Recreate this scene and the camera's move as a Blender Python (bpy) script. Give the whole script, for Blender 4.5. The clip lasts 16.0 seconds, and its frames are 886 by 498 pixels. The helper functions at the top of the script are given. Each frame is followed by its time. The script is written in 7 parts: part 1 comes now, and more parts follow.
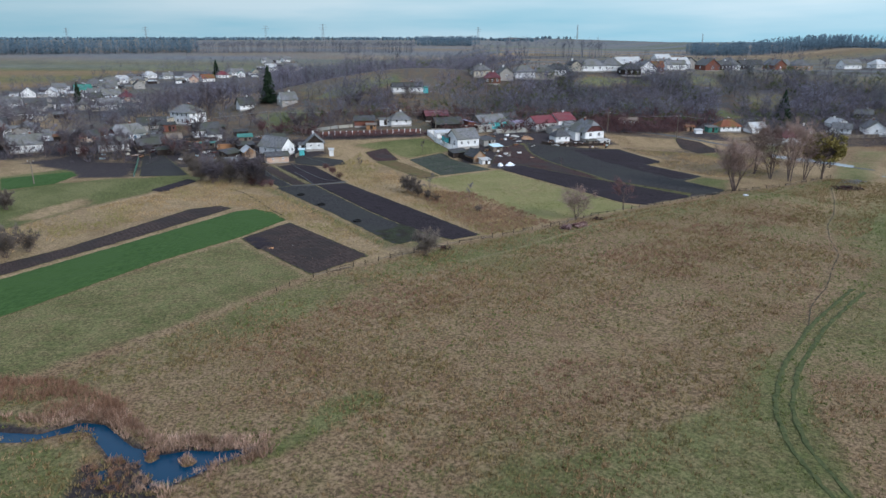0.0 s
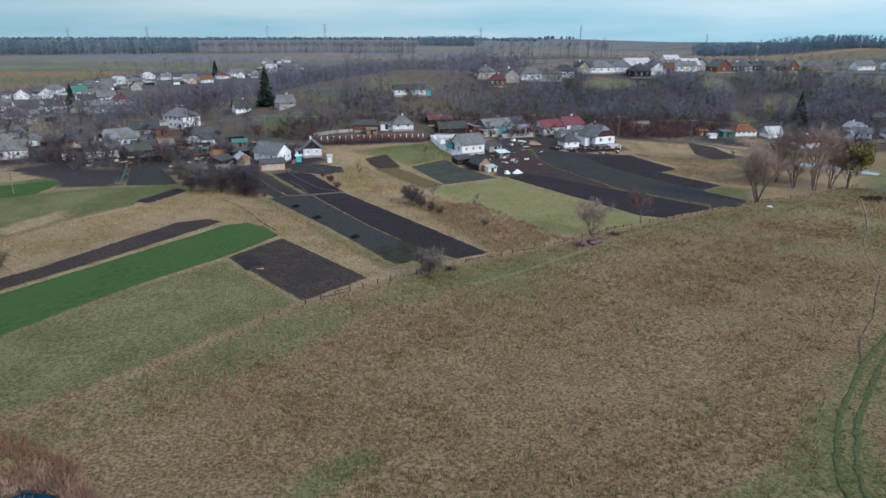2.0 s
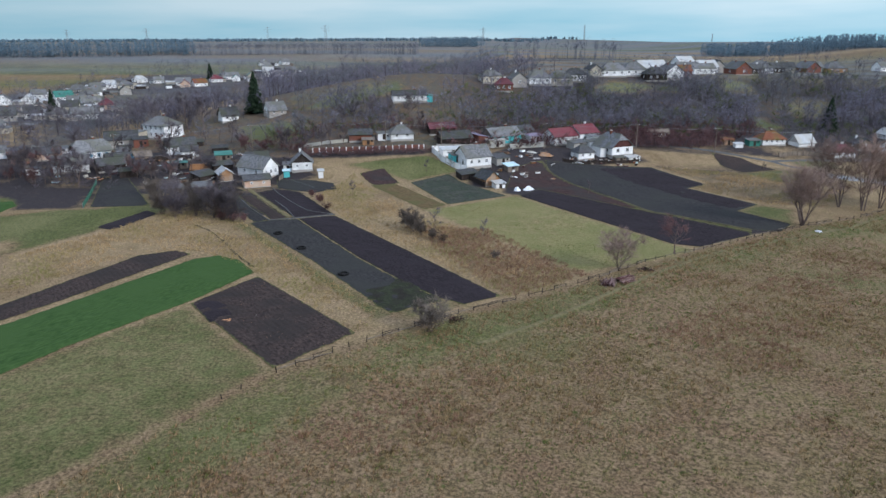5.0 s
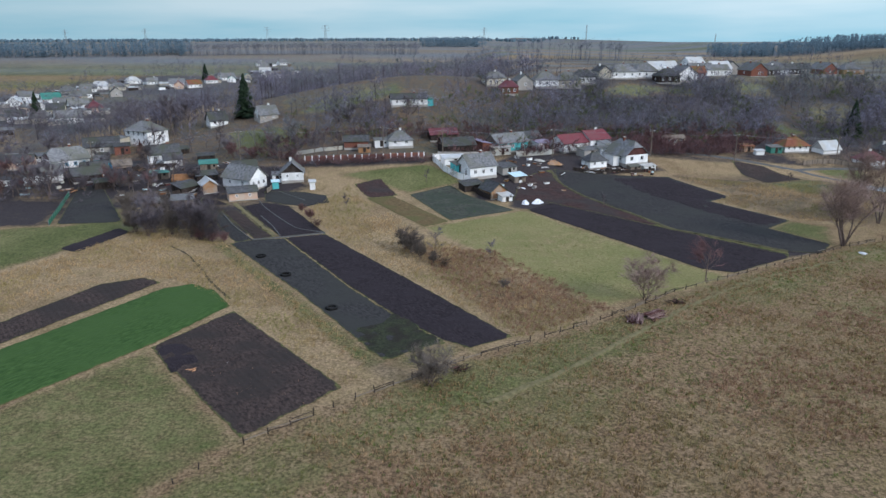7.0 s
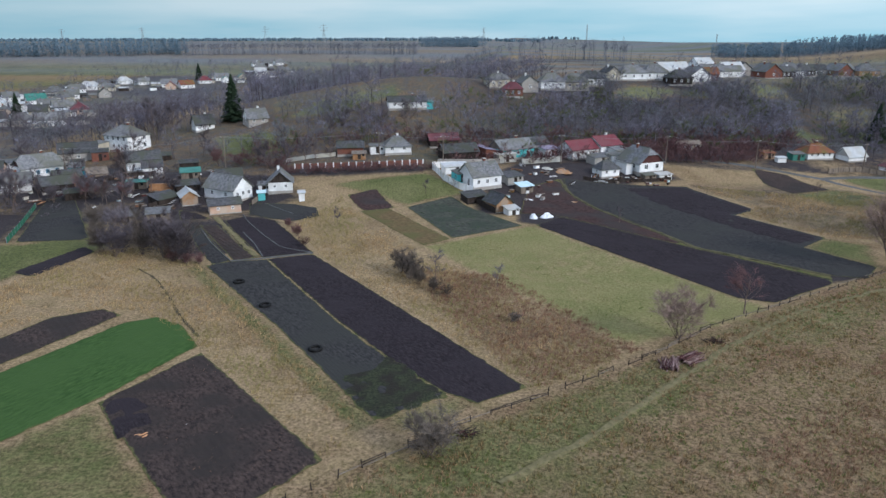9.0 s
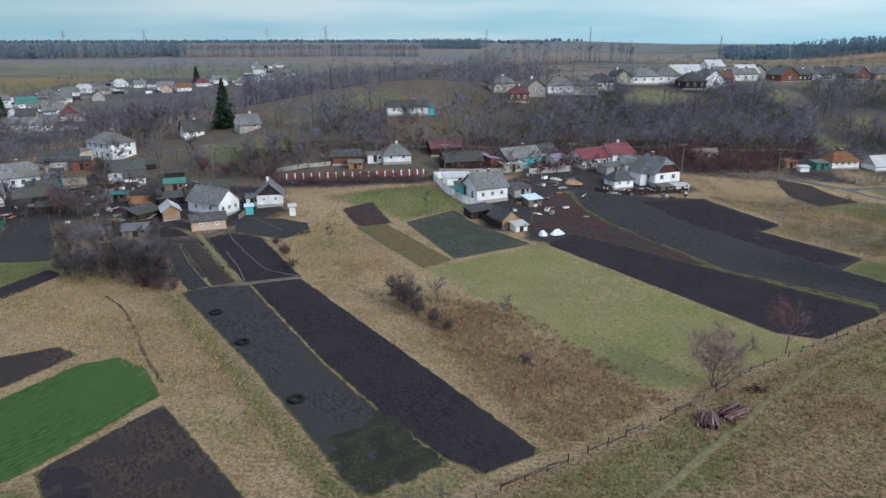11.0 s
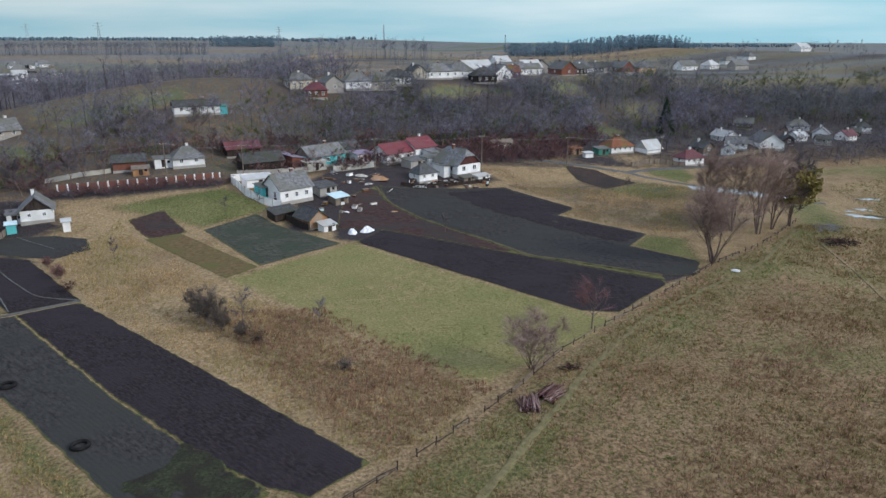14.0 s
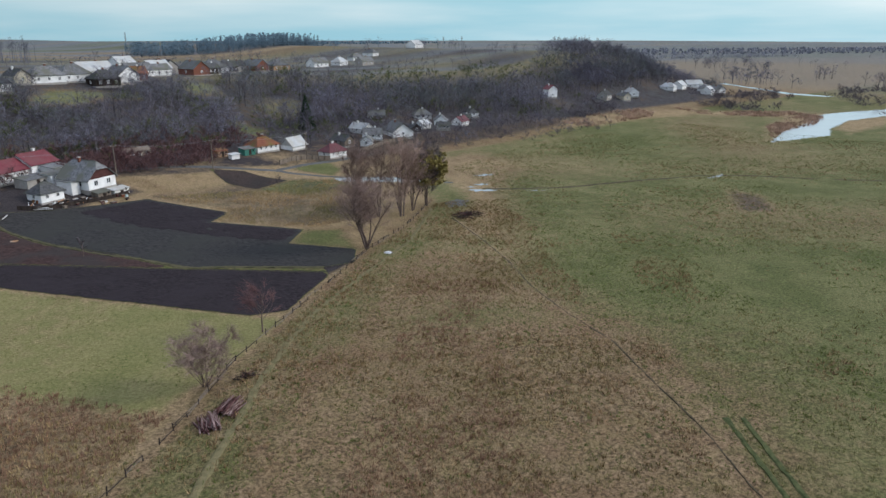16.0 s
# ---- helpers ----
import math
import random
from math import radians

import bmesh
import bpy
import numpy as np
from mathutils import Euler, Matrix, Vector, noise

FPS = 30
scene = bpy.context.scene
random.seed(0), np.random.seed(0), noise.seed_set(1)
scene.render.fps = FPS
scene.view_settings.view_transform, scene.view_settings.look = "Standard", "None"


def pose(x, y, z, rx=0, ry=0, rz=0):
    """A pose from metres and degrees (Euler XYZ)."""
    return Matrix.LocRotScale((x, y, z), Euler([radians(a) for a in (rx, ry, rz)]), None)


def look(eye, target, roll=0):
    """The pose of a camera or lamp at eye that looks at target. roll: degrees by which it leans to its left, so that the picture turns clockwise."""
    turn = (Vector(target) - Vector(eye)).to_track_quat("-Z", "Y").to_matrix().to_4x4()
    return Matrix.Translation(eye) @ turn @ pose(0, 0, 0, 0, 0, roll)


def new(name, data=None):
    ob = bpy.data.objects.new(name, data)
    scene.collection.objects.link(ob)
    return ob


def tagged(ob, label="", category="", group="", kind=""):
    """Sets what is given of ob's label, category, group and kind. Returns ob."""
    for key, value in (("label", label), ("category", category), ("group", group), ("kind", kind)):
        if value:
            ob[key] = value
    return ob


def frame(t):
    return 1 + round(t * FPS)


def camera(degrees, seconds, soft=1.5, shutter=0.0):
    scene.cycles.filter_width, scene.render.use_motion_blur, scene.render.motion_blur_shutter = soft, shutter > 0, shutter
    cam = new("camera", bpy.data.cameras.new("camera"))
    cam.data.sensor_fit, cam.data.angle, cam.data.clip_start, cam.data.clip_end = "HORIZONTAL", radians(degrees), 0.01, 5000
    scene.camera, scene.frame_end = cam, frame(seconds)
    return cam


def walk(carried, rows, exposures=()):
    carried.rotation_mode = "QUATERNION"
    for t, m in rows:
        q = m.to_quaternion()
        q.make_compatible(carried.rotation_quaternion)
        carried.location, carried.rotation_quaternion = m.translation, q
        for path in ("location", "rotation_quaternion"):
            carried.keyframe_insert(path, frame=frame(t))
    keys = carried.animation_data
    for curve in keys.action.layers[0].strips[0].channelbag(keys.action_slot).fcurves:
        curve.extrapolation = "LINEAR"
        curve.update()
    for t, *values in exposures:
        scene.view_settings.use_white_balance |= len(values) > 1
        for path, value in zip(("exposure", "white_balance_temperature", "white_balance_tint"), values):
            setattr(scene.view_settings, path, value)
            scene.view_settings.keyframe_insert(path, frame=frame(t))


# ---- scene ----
cam = camera(65.0, 16.0)
PATH = [
    (0, (1.699, 1.888, 37.19), (1.686, 3.8, 36.603), 0.0),
    (0.5, (1.474, 4.41, 37.223), (1.46, 6.322, 36.635), 0.0),
    (1, (1.312, 7.102, 37.271), (1.295, 9.014, 36.683), 0.1),
    (1.5, (1.204, 9.925, 37.321), (1.186, 11.837, 36.734), 0.0),
    (2, (1.123, 12.924, 37.447), (1.104, 14.835, 36.86), -0.0),
    (2.5, (1.103, 16.052, 37.557), (1.08, 17.963, 36.97), -0.1),
    (3, (1.045, 19.279, 37.629), (1.021, 21.191, 37.042), -0.2),
    (3.5, (1.012, 22.691, 37.668), (0.987, 24.603, 37.082), -0.2),
    (4, (0.933, 26.319, 37.712), (0.908, 28.231, 37.126), -0.2),
    (6.5, (0.501, 45.02, 37.785), (0.473, 46.932, 37.2), -0.2),
    (7, (0.353, 48.814, 37.762), (0.325, 50.727, 37.176), -0.2),
    (7.5, (0.221, 52.54, 37.672), (0.193, 54.453, 37.087), -0.2),
    (8, (0.065, 56.1, 37.564), (0.038, 58.012, 36.979), -0.2),
    (8.5, (-0.094, 59.753, 37.476), (-0.119, 61.665, 36.891), -0.1),
    (9, (-0.227, 63.39, 37.432), (-0.252, 65.303, 36.846), -0.1),
    (9.2, (-0.254, 64.74, 37.424), (-0.279, 66.652, 36.838), -0.1),
    (11.3, (-0.216, 77.169, 37.415), (-0.248, 79.082, 36.834), -0.1),
    (11.5, (-0.156, 77.969, 37.407), (-0.167, 79.882, 36.822), -0.1),
    (12, (0.13, 78.981, 37.303), (0.254, 80.889, 36.719), -0.0),
    (12.5, (0.203, 79.521, 37.107), (0.438, 81.419, 36.521), 0.2),
    (13, (0.269, 79.649, 36.799), (0.592, 81.534, 36.214), 0.2),
    (13.5, (0.345, 79.661, 36.506), (0.755, 81.53, 35.922), 0.1),
    (14, (0.344, 79.697, 36.281), (0.846, 81.543, 35.696), 0.1),
    (14.5, (0.343, 79.683, 36.181), (0.959, 81.493, 35.594), 0.2),
    (15, (0.469, 79.575, 36.25), (1.231, 81.329, 35.663), 0.1),
    (15.5, (0.705, 79.487, 36.401), (1.731, 81.101, 35.814), 0.3),
    (16, (0.803, 79.527, 36.626), (2.123, 80.909, 36.036), -0.0),
]
walk(cam, [(t, look(eye, target, roll)) for t, eye, target, roll in PATH], [(0, -0.06, 6050, 10), (9, -0.06, 6120, 10), (12.5, -0.07, 6290, 10), (16, -0.17, 6500, 10)])


# ---- light ----
world = bpy.data.worlds.new("overcast_sky")
scene.world = world
world.use_nodes = True
wn, wl = world.node_tree.nodes, world.node_tree.links
sky = wn.new("ShaderNodeTexSky")
sky.sky_type = "NISHITA"
sky.sun_disc = False
sky.sun_elevation = radians(26)
sky.sun_rotation = radians(126)
sky.air_density, sky.dust_density, sky.ozone_density = 1.0, 2.0, 1.5
wcoord = wn.new("ShaderNodeTexCoord")
wmap = wn.new("ShaderNodeMapping")
wmap.inputs["Scale"].default_value = (1.2, 1.2, 11.0)
wnoise = wn.new("ShaderNodeTexNoise")
wnoise.inputs["Scale"].default_value, wnoise.inputs["Detail"].default_value = 1.6, 6.0
wramp = wn.new("ShaderNodeValToRGB")
wramp.color_ramp.elements[0].position, wramp.color_ramp.elements[0].color = 0.36, (3.6, 6.6, 7.9, 1)
wramp.color_ramp.elements[1].position, wramp.color_ramp.elements[1].color = 0.64, (6.8, 8.5, 9.2, 1)
wmix = wn.new("ShaderNodeMix")
wmix.data_type = "RGBA"
wmix.inputs[0].default_value = 0.86
wl.new(wcoord.outputs["Generated"], wmap.inputs["Vector"])
wl.new(wmap.outputs["Vector"], wnoise.inputs["Vector"])
wl.new(wnoise.outputs["Fac"], wramp.inputs["Fac"])
wl.new(sky.outputs["Color"], wmix.inputs[6])
wl.new(wramp.outputs["Color"], wmix.inputs[7])
wsplit = wn.new("ShaderNodeSeparateXYZ")
wrise = wn.new("ShaderNodeMapRange")
wrise.interpolation_type = "SMOOTHSTEP"
wrise.inputs["From Min"].default_value, wrise.inputs["From Max"].default_value = 0.06, 0.6
wzen = wn.new("ShaderNodeMix")
wzen.data_type = "RGBA"
wzen.inputs[7].default_value = (8.6, 9.8, 12.4, 1)
wl.new(wcoord.outputs["Generated"], wsplit.inputs["Vector"])
wl.new(wsplit.outputs["Z"], wrise.inputs["Value"])
wl.new(wrise.outputs["Result"], wzen.inputs[0])
wl.new(wmix.outputs[2], wzen.inputs[6])
weast = wn.new("ShaderNodeMapRange")
weast.inputs["From Min"].default_value, weast.inputs["From Max"].default_value = -0.6, 0.95
weast.inputs["To Min"].default_value, weast.inputs["To Max"].default_value = 0.84, 1.24
wglow = wn.new("ShaderNodeMix")
wglow.data_type, wglow.blend_type = "RGBA", "MULTIPLY"
wglow.inputs[0].default_value = 1.0
wl.new(wsplit.outputs["X"], weast.inputs["Value"])
wl.new(wzen.outputs[2], wglow.inputs[6])
wl.new(weast.outputs["Result"], wglow.inputs[7])
wl.new(wglow.outputs[2], wn["Background"].inputs["Color"])
wn["Background"].inputs["Strength"].default_value = 0.1

sun = new("sun", bpy.data.lights.new("sun", "SUN"))
sun.data.energy, sun.data.angle, sun.data.color = 2.3, radians(12), (1.0, 0.95, 0.88)
sun.matrix_world = look((0, 0, 300), (-205, 150, 170))


# ---- materials ----
def surface(name, c1, c2, scale=1.0, rough=0.9, bump=0.0, c3=None, scale3=0.05, metal=0.0, stretch=(1, 1, 1),
            island=0.0, random_tint=0.0, wave=0.0, wave_turn=0.0, wave_depth=0.3, rows=0.0, weeds=0.0):
    """A procedural surface: grain between c1 and c2, broad patches of c3, optional ridges and piece-to-piece variation."""
    m = bpy.data.materials.new(name)
    m.use_nodes = True
    n, l = m.node_tree.nodes, m.node_tree.links
    out = n["Principled BSDF"]
    out.inputs["Roughness"].default_value, out.inputs["Metallic"].default_value = rough, metal
    out.inputs["Specular IOR Level"].default_value = 0.06 if rough >= 0.85 else 0.25
    geo = n.new("ShaderNodeNewGeometry")
    mp = n.new("ShaderNodeMapping")
    mp.inputs["Scale"].default_value = stretch
    l.new(geo.outputs["Position"], mp.inputs["Vector"])
    if rows:
        lined = n.new("ShaderNodeMapping")
        lined.inputs["Rotation"].default_value = (0, 0, wave_turn)
        l.new(geo.outputs["Position"], lined.inputs["Vector"])
        mp.inputs["Scale"].default_value = (1, rows, 1)
        l.new(lined.outputs["Vector"], mp.inputs["Vector"])
    fine = n.new("ShaderNodeTexNoise")
    fine.inputs["Scale"].default_value, fine.inputs["Detail"].default_value = scale, 6.0
    fine.inputs["Roughness"].default_value = 0.65
    l.new(mp.outputs["Vector"], fine.inputs["Vector"])
    ramp = n.new("ShaderNodeValToRGB")
    ramp.color_ramp.elements[0].position, ramp.color_ramp.elements[0].color = 0.36, (*c1, 1)
    ramp.color_ramp.elements[1].position, ramp.color_ramp.elements[1].color = 0.64, (*c2, 1)
    l.new(fine.outputs["Fac"], ramp.inputs["Fac"])
    colour = ramp.outputs["Color"]
    if c3:
        broad = n.new("ShaderNodeTexNoise")
        broad.inputs["Scale"].default_value, broad.inputs["Detail"].default_value = scale3, 5.0
        l.new(geo.outputs["Position"], broad.inputs["Vector"])
        r3 = n.new("ShaderNodeValToRGB")
        r3.color_ramp.elements[0].position, r3.color_ramp.elements[1].position = 0.44, 0.62
        l.new(broad.outputs["Fac"], r3.inputs["Fac"])
        mix = n.new("ShaderNodeMix")
        mix.data_type = "RGBA"
        mix.inputs[7].default_value = (*c3, 1)
        l.new(r3.outputs["Color"], mix.inputs[0])
        l.new(colour, mix.inputs[6])
        colour = mix.outputs[2]
    for amount, socket in ((island, geo.outputs["Random Per Island"]), (random_tint, n.new("ShaderNodeObjectInfo").outputs["Random"])):
        if amount:
            rng = n.new("ShaderNodeMapRange")
            rng.inputs["To Min"].default_value, rng.inputs["To Max"].default_value = 1 - amount, 1 + amount
            l.new(socket, rng.inputs["Value"])
            hsv = n.new("ShaderNodeHueSaturation")
            l.new(rng.outputs["Result"], hsv.inputs["Value"])
            l.new(colour, hsv.inputs["Color"])
            colour = hsv.outputs["Color"]
    if weeds:
        rim = n.new("ShaderNodeAttribute")
        rim.attribute_name = "rim"
        ragged = n.new("ShaderNodeTexNoise")
        ragged.inputs["Scale"].default_value, ragged.inputs["Detail"].default_value = 1.1, 7.0
        l.new(geo.outputs["Position"], ragged.inputs["Vector"])
        reach = n.new("ShaderNodeMath")
        reach.operation = "MULTIPLY_ADD"
        reach.inputs[1].default_value = 2.6 * weeds
        l.new(ragged.outputs["Fac"], reach.inputs[0])
        l.new(rim.outputs["Fac"], reach.inputs[2])
        bare = n.new("ShaderNodeMapRange")
        bare.inputs["From Min"].default_value, bare.inputs["From Max"].default_value = 1.25 * weeds + 0.02, 1.75 * weeds + 0.1
        l.new(reach.outputs["Value"], bare.inputs["Value"])
        grass = n.new("ShaderNodeValToRGB")
        grass.color_ramp.elements[0].position, grass.color_ramp.elements[0].color = 0.42, (0.075, 0.088, 0.030, 1)
        grass.color_ramp.elements[1].position, grass.color_ramp.elements[1].color = 0.60, (0.140, 0.122, 0.056, 1)
        l.new(fine.outputs["Fac"], grass.inputs["Fac"])
        edge = n.new("ShaderNodeMix")
        edge.data_type = "RGBA"
        l.new(bare.outputs["Result"], edge.inputs[0])
        l.new(grass.outputs["Color"], edge.inputs[6])
        l.new(colour, edge.inputs[7])
        colour = edge.outputs[2]
    height = fine.outputs["Fac"]
    if wave:
        turned = n.new("ShaderNodeMapping")
        turned.inputs["Rotation"].default_value = (0, 0, wave_turn)
        l.new(geo.outputs["Position"], turned.inputs["Vector"])
        wv = n.new("ShaderNodeTexWave")
        wv.inputs["Scale"].default_value, wv.inputs["Distortion"].default_value, wv.inputs["Detail"].default_value = wave, 0.5, 1.0
        wv.inputs["Detail Scale"].default_value = 1.2
        l.new(turned.outputs["Vector"], wv.inputs["Vector"])
        add = n.new("ShaderNodeMath")
        add.operation = "MULTIPLY_ADD"
        add.inputs[1].default_value = wave_depth
        l.new(wv.outputs["Fac"], add.inputs[0])
        l.new(fine.outputs["Fac"], add.inputs[2])
        height = add.outputs["Value"]
    if bump:
        b = n.new("ShaderNodeBump")
        b.inputs["Strength"].default_value, b.inputs["Distance"].default_value = 0.9, bump
        l.new(height, b.inputs["Height"])
        l.new(b.outputs["Normal"], out.inputs["Normal"])
    l.new(colour, out.inputs["Base Color"])
    return m


M = {
    "soil": surface("ploughed_black_earth", (0.0175, 0.0140, 0.0160), (0.0400, 0.0325, 0.0360), 3.4, 0.95, 0.16, (0.0325, 0.0265, 0.0300), 0.10, wave=0.8, wave_turn=radians(-35), rows=0.4, wave_depth=0.10, weeds=0.16),
    "soil_grey": surface("weedy_grey_earth", (0.0235, 0.0228, 0.0235), (0.0560, 0.0540, 0.0520), 2.8, 0.95, 0.12, (0.0420, 0.0420, 0.0390), 0.09, wave=0.7, wave_turn=radians(-35), rows=0.4, wave_depth=0.12, weeds=0.22),
    "soil_brown": surface("stubbly_brown_earth", (0.0235, 0.0190, 0.0185), (0.0800, 0.0580, 0.0500), 3.4, 0.95, 0.16, (0.0400, 0.0330, 0.0300), 0.16, wave=0.35, wave_turn=radians(-40), rows=0.5, weeds=0.3),
    "soil_red": surface("red_brown_earth", (0.0300, 0.0190, 0.0190), (0.0820, 0.0500, 0.0440), 1.6, 0.95, 0.2, (0.0480, 0.0390, 0.0370), 0.13, weeds=0.35),
    "cabbage": surface("cabbage_bed_earth", (0.0370, 0.0400, 0.0340), (0.0860, 0.0900, 0.0700), 2.4, 0.95, 0.2, (0.0470, 0.0570, 0.0420), 0.16, wave=0.4, wave_turn=radians(-55), rows=0.4, weeds=0.4),
    "olive": surface("olive_fallow_earth", (0.0900, 0.0640, 0.0330), (0.1600, 0.1150, 0.0580), 1.2, 0.95, 0.1, (0.1050, 0.0950, 0.0400), 0.14, weeds=0.5),
    "wheat": surface("winter_wheat", (0.0280, 0.0620, 0.0170), (0.0600, 0.1080, 0.0320), 2.6, 0.9, 0.12, (0.0480, 0.0900, 0.0270), 0.09, wave=0.5, wave_turn=radians(28), rows=0.3, weeds=0.25),
    "gravel": surface("grey_gravel_road", (0.080, 0.080, 0.080), (0.140, 0.140, 0.140), 1.2, 0.85, 0.05, (0.095, 0.094, 0.086), 0.15),
    "rut": surface("wet_wheel_rut", (0.046, 0.058, 0.024), (0.098, 0.106, 0.046), 1.6, 0.9, 0.08),
    "dirtpath": surface("trodden_dirt", (0.050, 0.042, 0.028), (0.100, 0.083, 0.053), 0.6, 0.95, 0.05),
    "palepath": surface("pale_trodden_grass", (0.115, 0.102, 0.052), (0.195, 0.166, 0.088), 1.4, 0.95, 0.05),
    "wornpath": surface("worn_pale_grass", (0.058, 0.054, 0.030), (0.105, 0.094, 0.054), 0.5, 0.95, 0.05),
    "dry": surface("dry_grass_blades", (0.2873, 0.1962, 0.1006), (0.4902, 0.3457, 0.1903), 0.22, 0.85, 0.0, (0.2536, 0.2252, 0.09141), 0.06, island=0.35),
    "brown": surface("brown_grass_blades", (0.195, 0.122, 0.065), (0.350, 0.234, 0.130), 0.25, 0.85, 0.0, (0.215, 0.162, 0.074), 0.05, island=0.55),
    "green": surface("green_grass_blades", (0.08625, 0.12, 0.0286), (0.1495, 0.18, 0.0495), 0.3, 0.85, 0.0, (0.184, 0.168, 0.066), 0.05, island=0.3),
    "weed": surface("dark_green_weed_leaves", (0.03, 0.055, 0.018), (0.055, 0.09, 0.03), 0.3, 0.8, 0.0, island=0.3),
    "reed": surface("dry_reed", (0.3155, 0.2032, 0.1444), (0.5408, 0.3762, 0.2796), 0.35, 0.85, 0.0, (0.2253, 0.1429, 0.09929), 0.2, island=0.35),
    "redreed": surface("red_brown_sedge", (0.1975, 0.112, 0.07344), (0.319, 0.192, 0.1282), 0.35, 0.85, 0.0, island=0.35),
    "bark": surface("grey_brown_bark", (0.0945, 0.06804, 0.05859), (0.1995, 0.1512, 0.1323), 2.5, 0.9, 0.05, stretch=(1, 1, 0.3), island=0.15),
    "twig": surface("bare_twigs", (0.088, 0.076, 0.086), (0.155, 0.136, 0.150), 0.08, 0.9, 0.0, island=0.35, random_tint=0.15),
    # grey-purple twigs, pushed towards blue as haze over the slope woods
    "woodtwig": surface("hazed_wood_twigs", (0.122, 0.114, 0.150), (0.234, 0.220, 0.278), 0.035, 0.9, 0.0, (0.140, 0.152, 0.160), 0.03, island=0.3),
    "woodbark": surface("dark_wood_bark", (0.060, 0.053, 0.064), (0.150, 0.135, 0.155), 0.3, 0.9, 0.0, island=0.5),
    "bushtwig": surface("olive_grey_twigs", (0.085, 0.070, 0.060), (0.165, 0.138, 0.118), 0.1, 0.9, 0.0, island=0.35),
    "redtwig": surface("red_brown_twigs", (0.105, 0.055, 0.056), (0.180, 0.105, 0.102), 0.1, 0.9, 0.0, island=0.35),
    "willowtwig": surface("willow_twigs", (0.205, 0.142, 0.118), (0.335, 0.240, 0.205), 0.1, 0.9, 0.0, island=0.35),
    "weedbed": surface("weeds_on_earth", (0.022, 0.023, 0.018), (0.050, 0.058, 0.032), 3.2, 0.95, 0.2, (0.030, 0.027, 0.022), 0.5, weeds=0.3),
    "brush": surface("evergreen_scrub", (0.0652, 0.08611, 0.03485), (0.1397, 0.1525, 0.06336), 0.12, 0.9, 0.0, island=0.4),
    "yellowleaf": surface("yellow_green_leaves", (0.13, 0.115, 0.03), (0.26, 0.20, 0.06), 0.4, 0.8, 0.0, island=0.4),
    "needle": surface("spruce_needles", (0.012, 0.022, 0.013), (0.030, 0.045, 0.026), 0.7, 0.9, 0.0, island=0.4),
    # pines stand far off: blue distance haze is mixed into this needle colour
    "pine": surface("hazed_pine_needles", (0.075, 0.118, 0.150), (0.125, 0.178, 0.215), 0.05, 0.9, 0.0, island=0.35),
    "birch": surface("birch_bark", (0.16, 0.152, 0.144), (0.336, 0.32, 0.304), 1.0, 0.8, 0.0, stretch=(1, 1, 3)),
    "white": surface("white_limewash", (0.7342, 0.7342, 0.7364), (0.9, 0.9, 0.9), 0.5, 0.9, 0.01, (0.6674, 0.6674, 0.6571), 0.3, random_tint=0.06),
    "cream": surface("cream_plaster", (0.44, 0.40, 0.32), (0.58, 0.53, 0.43), 0.5, 0.9, 0.01, (0.40, 0.36, 0.29), 0.35, random_tint=0.1),
    "pink": surface("pink_plaster", (0.46, 0.30, 0.22), (0.58, 0.40, 0.30), 0.5, 0.9, 0.01, (0.52, 0.42, 0.34), 0.35),
    "turquoise": surface("turquoise_paint", (0.05, 0.38, 0.40), (0.09, 0.50, 0.52), 0.6, 0.7, 0.0, (0.12, 0.46, 0.47), 0.4),
    "greybrick": surface("grey_silicate_brick", (0.30, 0.29, 0.27), (0.42, 0.40, 0.37), 0.8, 0.9, 0.01, (0.34, 0.31, 0.28), 0.3),
    "redbrick": surface("red_brick", (0.15, 0.0595, 0.04125), (0.2475, 0.105, 0.075), 3.0, 0.9, 0.02, (0.18, 0.091, 0.075), 0.4),
    "orange": surface("orange_clay_wall", (0.304, 0.16, 0.0765), (0.4, 0.232, 0.1275), 0.8, 0.9, 0.01, (0.336, 0.264, 0.204), 0.5),
    "slate": surface("weathered_asbestos_slate", (0.103, 0.104, 0.107), (0.220, 0.221, 0.226), 1.6, 0.9, 0.03, (0.135, 0.134, 0.112), 0.25, random_tint=0.18, wave=1.4, wave_turn=radians(28)),
    "slate_dark": surface("mossy_dark_slate", (0.050, 0.050, 0.053), (0.105, 0.106, 0.110), 1.6, 0.9, 0.03, (0.070, 0.074, 0.058), 0.3, random_tint=0.18, wave=1.4, wave_turn=radians(28)),
    "tin_white": surface("pale_tin_roof", (0.3808, 0.3944, 0.3978), (0.5032, 0.5168, 0.5171), 0.4, 0.55, 0.0, (0.408, 0.3944, 0.3647), 0.3),
    "tin_red": surface("crimson_tin_roof", (0.125, 0.022, 0.030), (0.190, 0.042, 0.050), 0.9, 0.6, 0.01, (0.150, 0.050, 0.052), 0.3),
    "tin_rust": surface("rust_red_tin_roof", (0.152, 0.052, 0.028), (0.216, 0.08, 0.04), 0.6, 0.75, 0.0, (0.128, 0.096, 0.028), 0.25),
    "tin_maroon": surface("maroon_tin_roof", (0.09, 0.025, 0.032), (0.15, 0.05, 0.055), 0.5, 0.6, 0.0),
    "tin_purple": surface("violet_grey_roof", (0.20, 0.17, 0.24), (0.28, 0.25, 0.31), 0.6, 0.7, 0.0),
    "tin_green": surface("green_painted_tin", (0.03, 0.14, 0.11), (0.06, 0.21, 0.17), 0.6, 0.6, 0.0),
